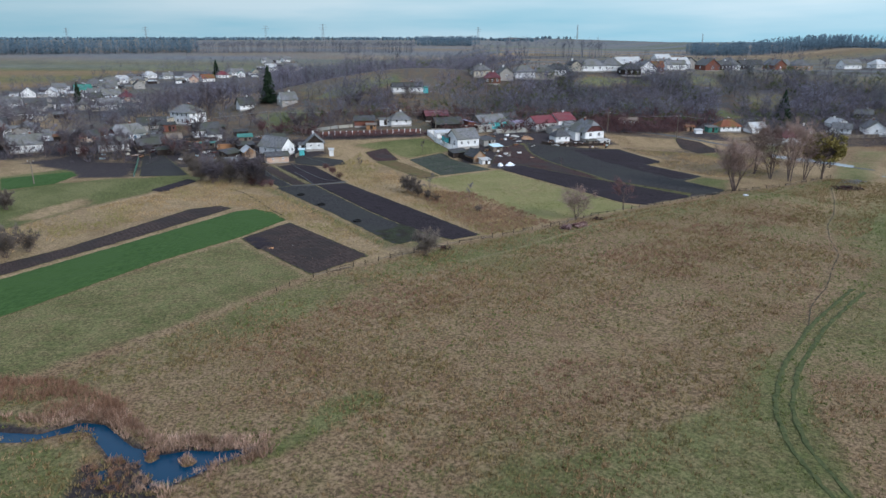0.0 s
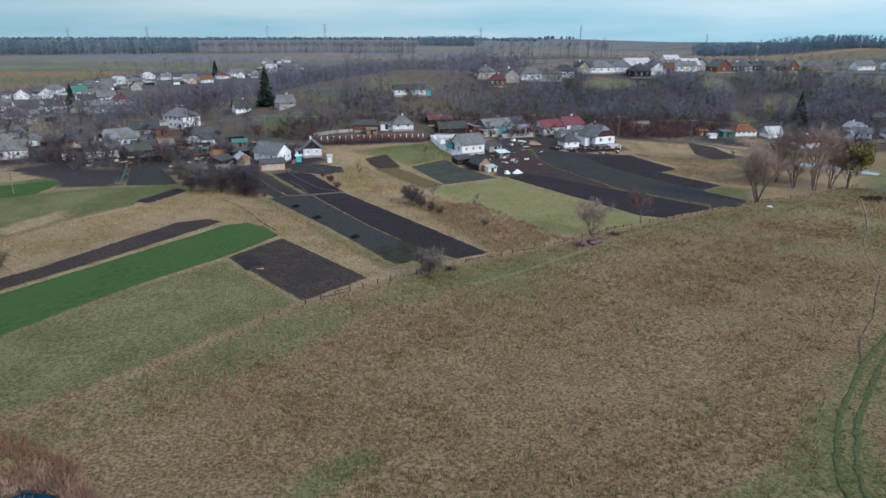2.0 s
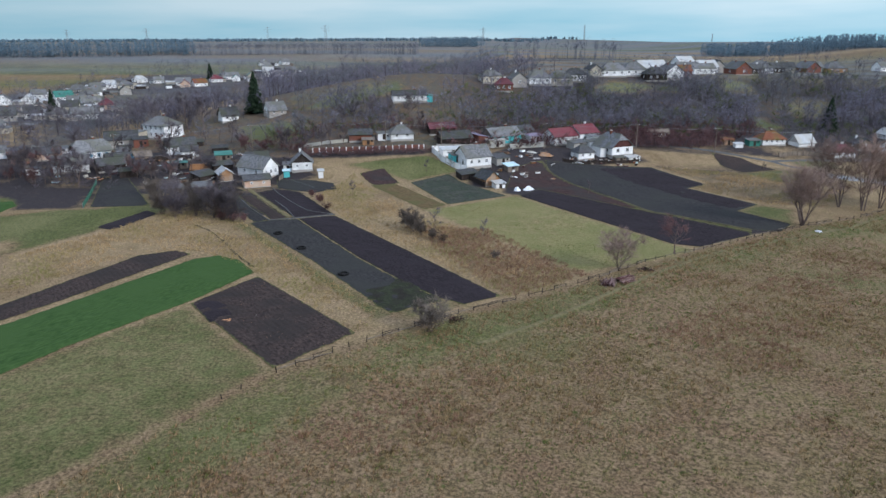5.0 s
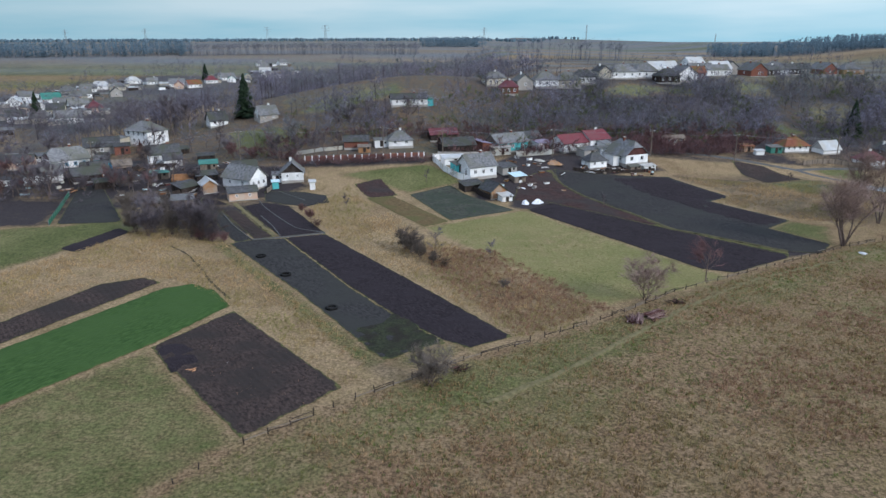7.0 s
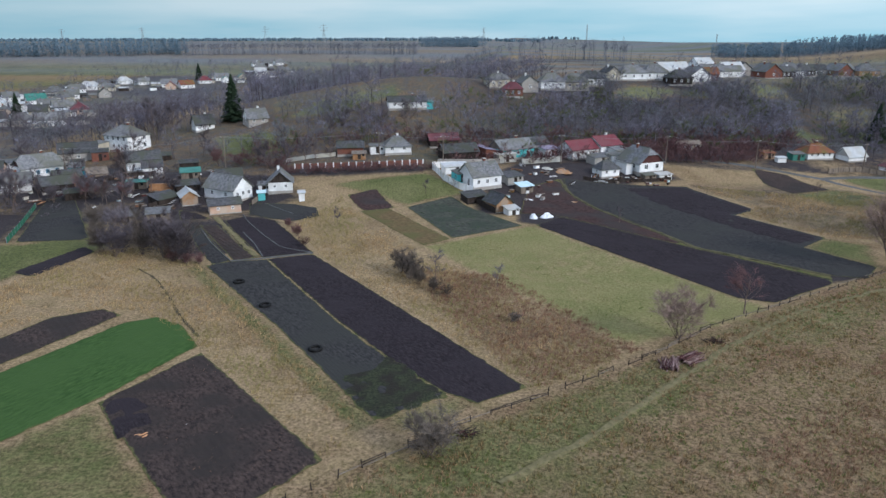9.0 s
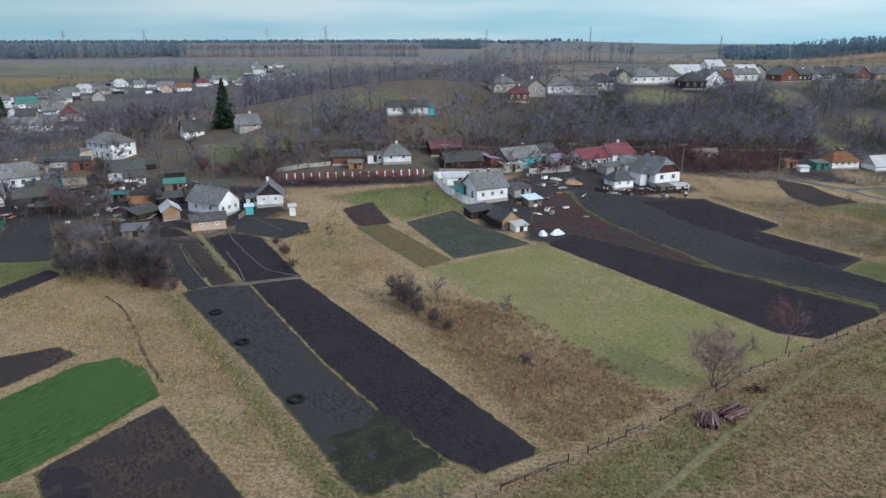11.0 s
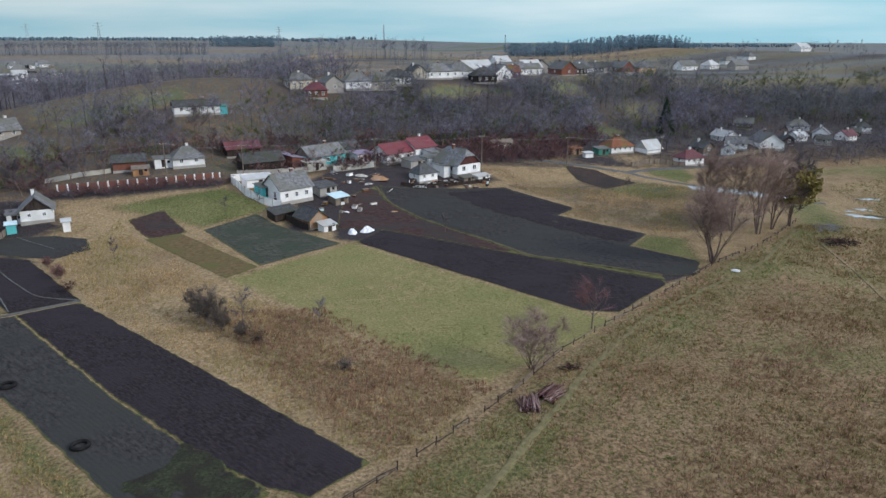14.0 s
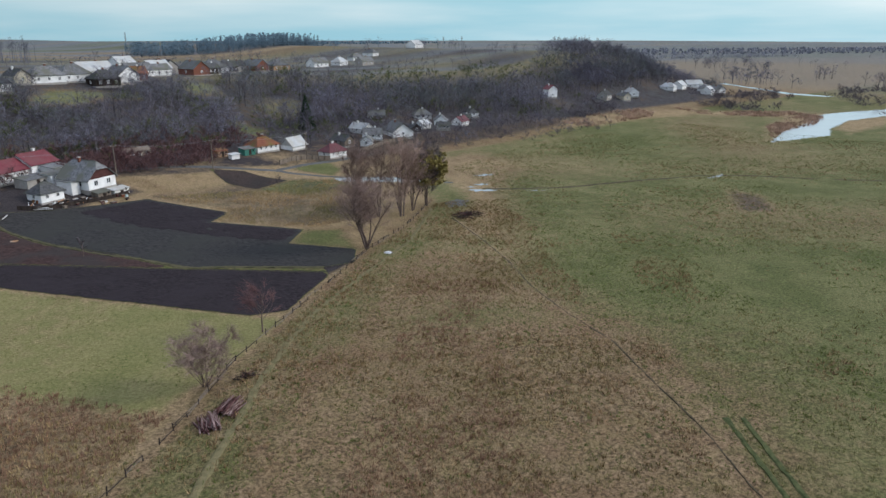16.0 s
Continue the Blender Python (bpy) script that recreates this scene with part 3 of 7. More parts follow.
earth = np.maximum(earth, plateau_soil * (0.5 + 0.3 * n2))
strips = np.sin(Y / 9 + X / 130 + 0.8 * n2)
dry *= 1 - 0.55 * plateau_soil
z_ = zone(X, Y, [(275, 286), (373, 277), (369, 266), (311, 274), (266, 276)], 3)
dry = np.maximum(dry, z_)
fresh *= 1 - z_
for poly in ([(347, 216), (396, 224), (424, 219), (412, 212), (373, 203), (336, 203.6), (303, 196)], [(270, 281), (308, 290), (346, 286), (350, 272), (280, 271)], [(372, 282), (400, 262), (425, 232), (405, 214), (384, 240)], [(440, 189), (400, 197), (360, 190), (350, 180), (440, 178)]):
    z_ = zone(X, Y, poly, 4)
    dry = np.maximum(dry, z_ * 0.9)
    fresh *= 1 - 0.85 * z_
z_ = zone(X, Y, [(187, 161), (186, 152), (168, 140), (162, 147)], 3)
fresh *= 1 - 0.8 * z_
earth = np.maximum(earth, 0.62 * z_)

rim_land = sm((Y - 322) / 12) * sm((X - 60) / 40) * sm((520 - X) / 40) * (1 - farfield)
dry *= 1 - 0.85 * rim_land
fresh = np.maximum(fresh, rim_land * 0.5)
# alpha: fallow land, and the share of haze tint on distant ground
fallow = np.maximum(farfield * (0.55 + 0.3 * np.sin(Y / 28 + X / 90)), plateau_soil * (0.42 + 0.22 * strips))
fallow = np.maximum(fallow, rim_land * 0.32)
fallow *= 1 - 0.8 * sm((-20 - X) / 120) * (Y < 822)
# village, wood floor and far plain take the tint as painted haze
fallow = np.maximum(fallow, village * 0.4)
fallow = np.maximum(fallow, wood_floor * 0.3)
fallow = np.maximum(fallow, farfield * (X < 60) * (0.48 + 0.12 * np.sin(lots / 17)))
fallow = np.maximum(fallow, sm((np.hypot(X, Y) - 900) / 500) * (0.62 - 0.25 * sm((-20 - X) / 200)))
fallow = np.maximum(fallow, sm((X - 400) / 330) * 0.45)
dry = np.maximum(dry, sm((X - 480) / 160) * 0.6)
me = bpy.data.meshes.new("ground")
me.vertices.add(nx * ny)
me.vertices.foreach_set("co", np.stack([X, Y, Z], -1).astype(np.float32).ravel())
me.loops.add(quads.size)
me.loops.foreach_set("vertex_index", quads.astype(np.int32).ravel())
me.polygons.add(len(quads))
me.polygons.foreach_set("loop_start", np.arange(0, quads.size, 4, dtype=np.int32))
me.update(calc_edges=True)
att = me.color_attributes.new("growth", "FLOAT_COLOR", "POINT")
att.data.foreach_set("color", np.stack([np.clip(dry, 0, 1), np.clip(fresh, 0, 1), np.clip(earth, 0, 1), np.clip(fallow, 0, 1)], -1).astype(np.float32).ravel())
me.attributes.new("mown", "FLOAT", "POINT").data.foreach_set("value", np.clip(mown, 0, 1).astype(np.float32).ravel())
me.polygons.foreach_set("use_smooth", [True] * len(me.polygons))


def ground_material():
    m = bpy.data.materials.new("meadow_ground")
    m.use_nodes = True
    n, l = m.node_tree.nodes, m.node_tree.links
    out = n["Principled BSDF"]
    out.inputs["Roughness"].default_value = 0.95
    out.inputs["Specular IOR Level"].default_value = 0.1
    geo = n.new("ShaderNodeNewGeometry")

    def grain(scale, detail=7.0, rough=0.7):
        t = n.new("ShaderNodeTexNoise")
        t.inputs["Scale"].default_value, t.inputs["Detail"].default_value, t.inputs["Roughness"].default_value = scale, detail, rough
        l.new(geo.outputs["Position"], t.inputs["Vector"])
        return t.outputs["Fac"]

    def ramp(fac, lo, hi, a, b):
        r = n.new("ShaderNodeValToRGB")
        r.color_ramp.elements[0].position, r.color_ramp.elements[0].color = lo, (*a, 1)
        r.color_ramp.elements[1].position, r.color_ramp.elements[1].color = hi, (*b, 1)
        l.new(fac, r.inputs["Fac"])
        return r.outputs["Color"]

    def blend(fac, a, b):
        x = n.new("ShaderNodeMix")
        x.data_type = "RGBA"
        l.new(fac, x.inputs[0])
        l.new(a, x.inputs[6])
        l.new(b, x.inputs[7])
        return x.outputs[2]

    fine, mid, broad = grain(2.7, 8.0, 0.75), grain(0.45), grain(0.06, 4.0)
    patchy = grain(0.13, 5.0, 0.6)
    meadow_c = blend(ramp(mid, 0.42, 0.60, (0, 0, 0), (1, 1, 1)), ramp(fine, 0.385, 0.62, (0.070, 0.049, 0.027), (0.335, 0.234, 0.137)),
                     ramp(fine, 0.40, 0.61, (0.076, 0.059, 0.029), (0.276, 0.201, 0.102)))
    meadow_c = blend(ramp(patchy, 0.46, 0.64, (0, 0, 0), (0.750, 0.750, 0.750)), meadow_c, ramp(fine, 0.385, 0.62, (0.058, 0.036, 0.021), (0.285, 0.180, 0.104)))
    dry_c = blend(ramp(mid, 0.42, 0.64, (0, 0, 0), (1, 1, 1)), ramp(fine, 0.38, 0.63, (0.160, 0.114, 0.064), (0.440, 0.318, 0.186)),
                  ramp(fine, 0.38, 0.63, (0.134, 0.103, 0.050), (0.345, 0.252, 0.134)))
    dry_c = blend(ramp(patchy, 0.50, 0.66, (0, 0, 0), (0.800, 0.800, 0.800)), dry_c, ramp(fine, 0.38, 0.63, (0.084, 0.062, 0.032), (0.294, 0.206, 0.110)))
    green_c = blend(ramp(broad, 0.42, 0.6, (0, 0, 0), (1, 1, 1)), ramp(fine, 0.38, 0.63, (0.044, 0.055, 0.018), (0.148, 0.156, 0.058)),
                    ramp(fine, 0.38, 0.63, (0.076, 0.080, 0.030), (0.215, 0.204, 0.090)))
    earth_c = ramp(fine, 0.32, 0.68, (0.016, 0.0138, 0.0145), (0.070, 0.059, 0.060))
    a = n.new("ShaderNodeAttribute")
    a.attribute_name = "growth"
    split = n.new("ShaderNodeSeparateColor")
    l.new(a.outputs["Color"], split.inputs["Color"])

    def ragged(value):
        """A growth mask whose rim is broken up by the grain."""
        add = n.new("ShaderNodeMath")
        add.operation = "ADD"
        l.new(value, add.inputs[0])
        l.new(mid, add.inputs[1])
        rng = n.new("ShaderNodeMapRange")
        rng.inputs["From Min"].default_value, rng.inputs["From Max"].default_value = 0.72, 1.28
        l.new(add.outputs["Value"], rng.inputs["Value"])
        return rng.outputs["Result"]

    c = blend(ragged(split.outputs["Red"]), meadow_c, dry_c)
    c = blend(ragged(split.outputs["Green"]), c, green_c)
    c = blend(ragged(split.outputs["Blue"]), c, earth_c)
    # grey fallow soil with distance haze worked into the colour
    hazed_fallow_c = blend(ramp(broad, 0.42, 0.6, (0, 0, 0), (1, 1, 1)), ramp(fine, 0.32, 0.68, (0.090, 0.094, 0.108), (0.170, 0.170, 0.185)),
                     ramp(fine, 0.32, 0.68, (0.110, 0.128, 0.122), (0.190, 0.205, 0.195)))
    c = blend(ragged(a.outputs["Alpha"]), c, hazed_fallow_c)
    lawn = n.new("ShaderNodeAttribute")
    lawn.attribute_name = "mown"
    c = blend(ragged(lawn.outputs["Fac"]), c, blend(ramp(patchy, 0.4, 0.62, (0, 0, 0), (1, 1, 1)), ramp(fine, 0.36, 0.64, (0.135, 0.124, 0.050), (0.285, 0.254, 0.112)),
                                                    ramp(fine, 0.36, 0.64, (0.115, 0.116, 0.042), (0.240, 0.226, 0.092))))
    l.new(c, out.inputs["Base Color"])
    b = n.new("ShaderNodeBump")
    b.inputs["Strength"].default_value, b.inputs["Distance"].default_value = 0.8, 0.25
    l.new(fine, b.inputs["Height"])
    l.new(b.outputs["Normal"], out.inputs["Normal"])
    return m


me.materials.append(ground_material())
tagged(new("ground", me), "brown and green winter meadow grass over flat ground", "ground", kind="structure")


# ---- plots, paths and water ----
from mathutils.geometry import delaunay_2d_cdt


def plot(name, poly, material, label, category="plot", dz=0.08, step=1.6, rough=0.05, ragged=0.12, seed=1, kind="structure"):
    """A patch of worked ground with an uneven rim, lying a little proud of the meadow."""
    rng = np.random.RandomState(seed)
    rim = []
    for (x0, y0), (x1, y1) in zip(poly, poly[1:] + poly[:1]):
        k = max(1, int(math.hypot(x1 - x0, y1 - y0) / 0.8))
        for i in range(k):
            j = (rng.rand(2) - 0.5) * ragged * (2 if i else 0.5)
            rim.append(Vector((x0 + (x1 - x0) * i / k + j[0], y0 + (y1 - y0) * i / k + j[1])))
    a, b = np.array([p[:] for p in rim]).min(0), np.array([p[:] for p in rim]).max(0)
    gx_, gy_ = np.meshgrid(np.arange(a[0], b[0], step), np.arange(a[1], b[1], step))
    gx_, gy_ = gx_ + (rng.rand(*gx_.shape) - 0.5) * step * 0.4, gy_ + (rng.rand(*gy_.shape) - 0.5) * step * 0.4
    ring = [tuple(p) for p in rim]
    ok = inside(gx_, gy_, ring) & (edge_gap(gx_, gy_, ring) > 0.5)
    pts = rim + [Vector(p) for p in zip(gx_[ok], gy_[ok])]
    v, _, f, orig, _, _ = delaunay_2d_cdt(pts, [], [list(range(len(rim)))], 1, 1e-4)
    xy = np.array([p[:] for p in v])
    gap = edge_gap(xy[:, 0], xy[:, 1], ring)
    lift = np.where(gap < 0.05, 0.03, dz + rough * rng.randn(len(xy)).clip(-1.5, 1.5))
    z = ground_height(xy[:, 0], xy[:, 1]) + lift + 0.03
    g = Geo()
    g.v, g.f = [tuple(p) for p in np.column_stack([xy, z])], [tuple(t) for t in f]
    ob = single(name, g, material, Matrix(), label, category, kind=kind, smooth=False)
    ob.data.attributes.new("rim", "FLOAT", "POINT").data.foreach_set("value", gap.astype(np.float32))
    return ob


plot("ploughed_field", [(8.3, 133.5), (2.6, 129.8), (-0.6, 131.9), (-5.0, 136.6), (-15.7, 151.6), (-32.4, 178.9), (-25.2, 182.2), (-6.4, 155.0)], M["soil"], "long strip of freshly ploughed black earth", "field", 0.12, 1.1, 0.04)
plot("ploughed_field", [(-25.4, 183.2), (-33.4, 179.8), (-38.1, 187.2), (-44.2, 197.6), (-48.0, 204.6), (-44.5, 208.6), (-37.6, 205.4), (-32.2, 195.6)], M["soil"], "black tilled garden strip behind a footpath", "field", 0.11, 1.2, 0.04, seed=2)
plot("weedy_field", [(-0.7, 131.8), (-8.1, 126.1), (-23.0, 148.6), (-42.0, 174.8), (-39.2, 177.0), (-32.6, 178.8), (-15.9, 151.5), (-5.2, 136.5)], M["soil_grey"], "long dark garden strip with a film of weeds", "field", 0.10, 1.2, 0.03, seed=3)
plot("weedy_field", [(-38.6, 177.6), (-41.2, 175.6), (-46.6, 184.6), (-55.4, 201.0), (-52.4, 200.6)], M["soil_grey"], "grey garden strip running up to the sheds", "field", 0.10, 1.2, 0.03, seed=4)
plot("weedy_bed", [(-38.1, 177.9), (-52.0, 200.6), (-48.4, 201.0), (-34.8, 179.4)], M["soil_brown"], "narrow bed of brown weedy earth between paths", "garden", 0.10, 1.0, 0.05, seed=45)
plot("garden_bed", [(-61.2, 213.4), (-56.0, 210.6), (-51.6, 206.2), (-57.2, 204.6)], M["soil"], "small dark bed below the pink shed", "garden", 0.10, 1.0, seed=46)
plot("weedy_end", [(-0.6, 131.4), (-8.0, 126.3), (-14.2, 135.2), (-10.5, 138.0), (-7.4, 141.2)], M["weedbed"], "dark green weeds over the end of the strip", "garden", 0.16, 1.0, 0.05, 0.6, seed=44)
plot("garden_bed", [(-47.0, 219.6), (-37.0, 219.6), (-31.0, 217.0), (-28.9, 209.4), (-33.6, 205.0), (-38.8, 206.8), (-44.4, 210.0)], M["soil_grey"], "dark grey vegetable bed beside the outhouse", "garden", 0.10, 1.2, 0.03, seed=5)
plot("brown_field", [(-31.1, 141.3), (-12.1, 119.1), (-20.5, 108.5), (-37.9, 128.8)], M["soil_brown"], "rough brown field with dead stubble", "field", 0.10, 1.1, 0.06, seed=6)
plot("tilled_square", [(-37.4, 128.8), (-34.2, 131.6), (-29.6, 124.6), (-32.6, 121.9)], M["soil"], "freshly dug black square in the brown field", "garden", 0.17, 1.2, 0.03, seed=41)
plot("wheat_field", [(-44.7, 150.2), (-41.0, 152.4), (-36.5, 149.5), (-32.2, 143.2), (-38.3, 129.4), (-48.0, 113.8), (-59.5, 89.1), (-76, 60), (-100, 48), (-92, 66), (-68.9, 104.1), (-56.5, 127.4)], M["wheat"], "bright green strip of young winter wheat", "field", 0.14, 1.6, 0.03, seed=7)
plot("brown_field", [(-55.4, 151.8), (-50, 155), (-46.2, 153.0), (-58, 128), (-70.2, 105), (-93, 67), (-99, 72), (-76, 108), (-67.6, 121)], M["soil_brown"], "narrow strip of bare brown earth beside the wheat", "field", 0.10, 1.5, 0.05, seed=8)
plot("ploughed_field", [(-72.2, 170.0), (-67.9, 185.2), (-64.2, 181.9), (-67.6, 168.2)], M["soil"], "small black tilled plot in green grass", "field", seed=9)
plot("young_crop", [(-116.5, 182.1), (-103.1, 193.0), (-99.1, 188.1), (-99.0, 176.1), (-107.7, 167.9)], M["wheat"], "small emerald plot of young winter crop", "field", 0.10, 1.5, 0.03, seed=48)
plot("garden_bed", [(-81.8, 187.1), (-95.6, 222.2), (-88.9, 222.3), (-69.1, 189.5)], M["soil_grey"], "dark garden bed behind a green net", "garden", seed=10)
plot("cabbage_bed", [(-10.4, 218.4), (-0.3, 224.8), (14.6, 203.5), (-0.2, 193.5)], M["cabbage"], "grey vegetable bed with old cabbage rows", "garden", seed=11)
plot("fallow_bed", [(-20.6, 214.1), (-14.5, 217.1), (-0.6, 193.0), (-5.5, 188.3)], M["olive"], "olive brown fallow garden bed", "garden", seed=12)
plot("brown_bed", [(-25.1, 225.5), (-18.6, 229), (-13.2, 217.6), (-20, 214.6)], M["soil_red"], "small reddish brown garden bed", "garden", seed=13)
plot("ploughed_field", [(17.3, 203.8), (23.6, 211.4), (44, 189.6), (62.0, 171.2), (60.6, 169.2), (55.0, 165.6), (48.2, 160.9), (43.2, 162.6)], M["soil"], "broad strip of black tilled earth", "field", 0.12, 1.2, 0.04, seed=14)
plot("bare_strip", [(15, 214), (17, 226), (20, 236), (27.6, 243), (28.6, 236), (32.4, 219.6), (41, 199.9), (45.4, 188.2), (51, 183.9), (62.6, 173.2), (62.2, 171.6), (44.2, 189.9), (23.8, 211.8)], M["soil_red"], "strip of reddish brown bare earth", "field", 0.10, 1.4, 0.05, seed=15)
plot("weedy_field", [(29, 244), (40, 243.5), (52, 244), (61.6, 244.4), (69.8, 220.1), (63.0, 214.9), (74.2, 197.1), (66.5, 190.2), (73.7, 178.9), (68.5, 172.6), (63.4, 173.8), (51.8, 184.6), (46.2, 188.8), (41.8, 200.2), (33.2, 219.8), (29.2, 236)], M["soil_grey"], "large grey garden field with a stepped edge", "field", 0.09, 1.4, 0.03, seed=16)
plot("tilled_field", [(44.6, 241.2), (61.0, 243.6), (69.2, 220.2), (62.4, 215.0), (73.6, 197.1), (66.2, 190.8), (60.4, 198.6), (55.4, 208.7), (49.0, 221.5)], M["soil"], "darker tilled part of the large garden field", "field", 0.15, 1.4, 0.03, seed=47)
plot("weedy_field", [(86, 262.5), (94.6, 259.2), (99.8, 244.6), (87, 238.6), (84.6, 250)], M["soil_brown"], "small dark plot beside the lane", "field", seed=17)


def ribbon(name, line, half, material, label, category, lift=0.05, wob=0.15, kind="structure", step=1.0, seed=0):
    """A strip of even width along a line on the ground."""
    pts = []
    for (x0, y0), (x1, y1) in zip(line, line[1:]):
        k = max(1, int(math.hypot(x1 - x0, y1 - y0) / step))
        pts += [(x0 + (x1 - x0) * i / k, y0 + (y1 - y0) * i / k) for i in range(k)]
    pts = np.array(pts + [line[-1]])
    for _ in range(6):
        pts[1:-1] = (pts[:-2] + 2 * pts[1:-1] + pts[2:]) / 4
    d = np.gradient(pts, axis=0)
    nrm = np.stack([-d[:, 1], d[:, 0]], -1) / np.linalg.norm(d, axis=1)[:, None]
    rng = np.random.RandomState(seed)
    g = Geo()
    rows = []
    for s, dz in ((-1.25, -0.04), (-0.8, lift), (0, lift * 1.1), (0.8, lift), (1.25, -0.04)):
        q = pts + nrm * (s * half + rng.randn(len(pts), 1) * wob * half)
        rows.append(np.column_stack([q, ground_height(q[:, 0], q[:, 1]) + dz]))
    k = len(pts)
    g.v = [tuple(p) for r in rows for p in r]
    g.f = [(a * k + i + 1, a * k + i, (a + 1) * k + i, (a + 1) * k + i + 1) for a in range(4) for i in range(k - 1)]
    return single(name, g, material, Matrix(), label, category, kind=kind)


def shifted(line, s):
    p = np.array(line, float)
    d = np.gradient(p, axis=0)
    return [tuple(q) for q in p + np.stack([-d[:, 1], d[:, 0]], -1) / np.linalg.norm(d, axis=1)[:, None] * s]


ribbon("wheel_rut", shifted(TRACK[:8], 0.85), 0.24, M["rut"], "dark wheel rut worn into green grass", "track", 0.07, 0.35)
ribbon("wheel_rut", shifted(TRACK[:8], -0.85), 0.24, M["rut"], "dark wheel rut worn into green grass", "track", 0.07, 0.35, seed=4)
ribbon("footpath", FOOTPATH, 0.075, M["dirtpath"], "narrow trodden footpath across the meadow", "path", 0.05, 0.6, seed=2)
ribbon("lane", [(133, 203), (138.1, 198.6), (152.2, 190.3), (172.6, 185.7), (189.1, 180.7), (204.1, 177), (217.3, 167.6), (227.7, 154.6), (241.7, 137.1), (262, 112), (300, 80)], 0.55, M["dirtpath"], "muddy lane across the river meadow", "track", 0.06, 0.4, seed=12)
ribbon("footpath", [(-52.6, 173), (-47.8, 168.4), (-41.4, 158.7), (-38.8, 153.8), (-33, 146)], 0.18, M["dirtpath"], "narrow trodden path through dry grass", "path", 0.05, 0.6, seed=13)
ribbon("fence_path", [(4, 116), (14, 124), (24, 134), (36, 146), (50, 157.5), (68, 167.5), (84, 176), (98, 187), (109, 196)], 0.36, M["palepath"], "pale worn path beside the field fence", "path", 0.11, 0.35, seed=3)
ribbon("road", [(60, 270), (74, 268.5), (87.5, 264.4), (104.4, 257.3), (110, 245.1), (122, 226.3), (133, 214)], 0.95, M["gravel"], "grey gravel lane at the foot of the wood", "road", 0.06, 0.08)
ribbon("road", [(104, 257.6), (116, 261), (128, 262.4), (150, 268)], 0.9, M["gravel"], "short gravel turning to the cottages", "road", 0.07, 0.08, seed=6)
for line in ([(-25.2, 182.7), (-33.4, 179.1), (-38.4, 177.3)], [(-52.0, 200.4), (-45.7, 188.4), (-41.0, 181.0), (-38.4, 177.3)], [(-45.5, 209.5), (-43.0, 203.9), (-37.1, 193.9), (-31.5, 185.3), (-25.6, 182.9)],
             [(-41.5, 195.5), (-37.0, 187.5), (-33.6, 180.0)], [(-43.3, 219.4), (-39.3, 215.6), (-34.9, 210.6)]):
    ribbon("garden_path", line, 0.12, M["gravel"], "thin pale footpath between garden strips", "path", 0.24, 0.2, seed=8)
ribbon("grass_verge", [(-50.7, 207.1), (-45.0, 197.6), (-39.0, 187.2), (-34.4, 179.8)], 0.5, M["palepath"], "rough yellow grass verge between garden strips", "verge", 0.15, 0.4, seed=19)
ribbon("grass_verge", [(28.0, 243), (28.9, 236), (32.8, 219.7), (38, 206), (41.4, 200), (45.8, 188.5), (51.4, 184.2), (63.0, 173.6)], 0.4, M["wornpath"], "grassy verge between two tilled fields", "verge", 0.16, 0.3, seed=9)

plot("pond", [(-47, 66), (-30, 67), (-15, 60), (-18, 52), (-30, 52), (-47, 56)], M["water"], "still dark blue pond water among reeds", "water", 0, 2.0, 0, 0)
bpy.data.objects["pond"].data.transform(Matrix.Translation((0, 0, -0.3)))
for v in bpy.data.objects["pond"].data.vertices:
    v.co.z = gz(-29, 58) - 0.3
plot("river", [(297, 193.5), (332, 203), (359, 206), (395, 210), (421, 217), (449, 211), (480, 200), (560, 205), (700, 225), (700, 208), (560, 190), (470, 189), (440, 190), (402, 197), (360, 191.5), (335, 184), (319, 188)], M["river"], "pale bend of a slow river", "water", 0.06, 14, 0, 1.0, seed=3)
plot("river", [(634, 372), (618, 353), (597, 327), (580, 309), (564, 288), (558, 270), (553, 253), (546, 256), (547, 272), (550, 285), (572, 309), (589, 328), (610, 352), (625, 372)], M["river"], "far bend of the pale river", "water", 0.08, 20, 0, 0.6, seed=4)
for k, poly in enumerate(([(145, 217.9), (149, 217.6), (152, 216), (148, 215.4)], [(135.6, 208.8), (138.4, 208), (139.3, 206.2), (136, 206)], [(128.8, 204), (131, 203.4), (134.8, 199.4), (133, 199), (129.4, 200.8)],
                          [(131, 207.2), (133, 207), (133.6, 205), (131.8, 205.2)], [(199.8, 173.6), (205, 174), (212, 173.6), (205.6, 172.4)], [(140, 194.8), (143, 192.8), (146, 190.4), (142.6, 191.9)])):
    plot("puddle", poly, M["river"], "shallow puddle of rain water in grass", "water", 0.05, 1.5, 0, 0.7, seed=20 + k)
plot("rubble_patch", [(110, 192.5), (113, 196.2), (118.5, 198), (119.5, 195), (114, 191.5)], M["gravel"], "grey rubble spread over a wet corner", "rubble", 0.06, 1.2, 0.08, 0.8, seed=61)
plot("water_ditch", [(109.5, 234.5), (111.5, 239), (118, 236), (124.8, 230.5), (131, 221), (128, 218), (121, 224.5)], M["river"], "flooded wheel track full of rain water", "water", 0.07, 1.5, 0, 0.5, seed=31)


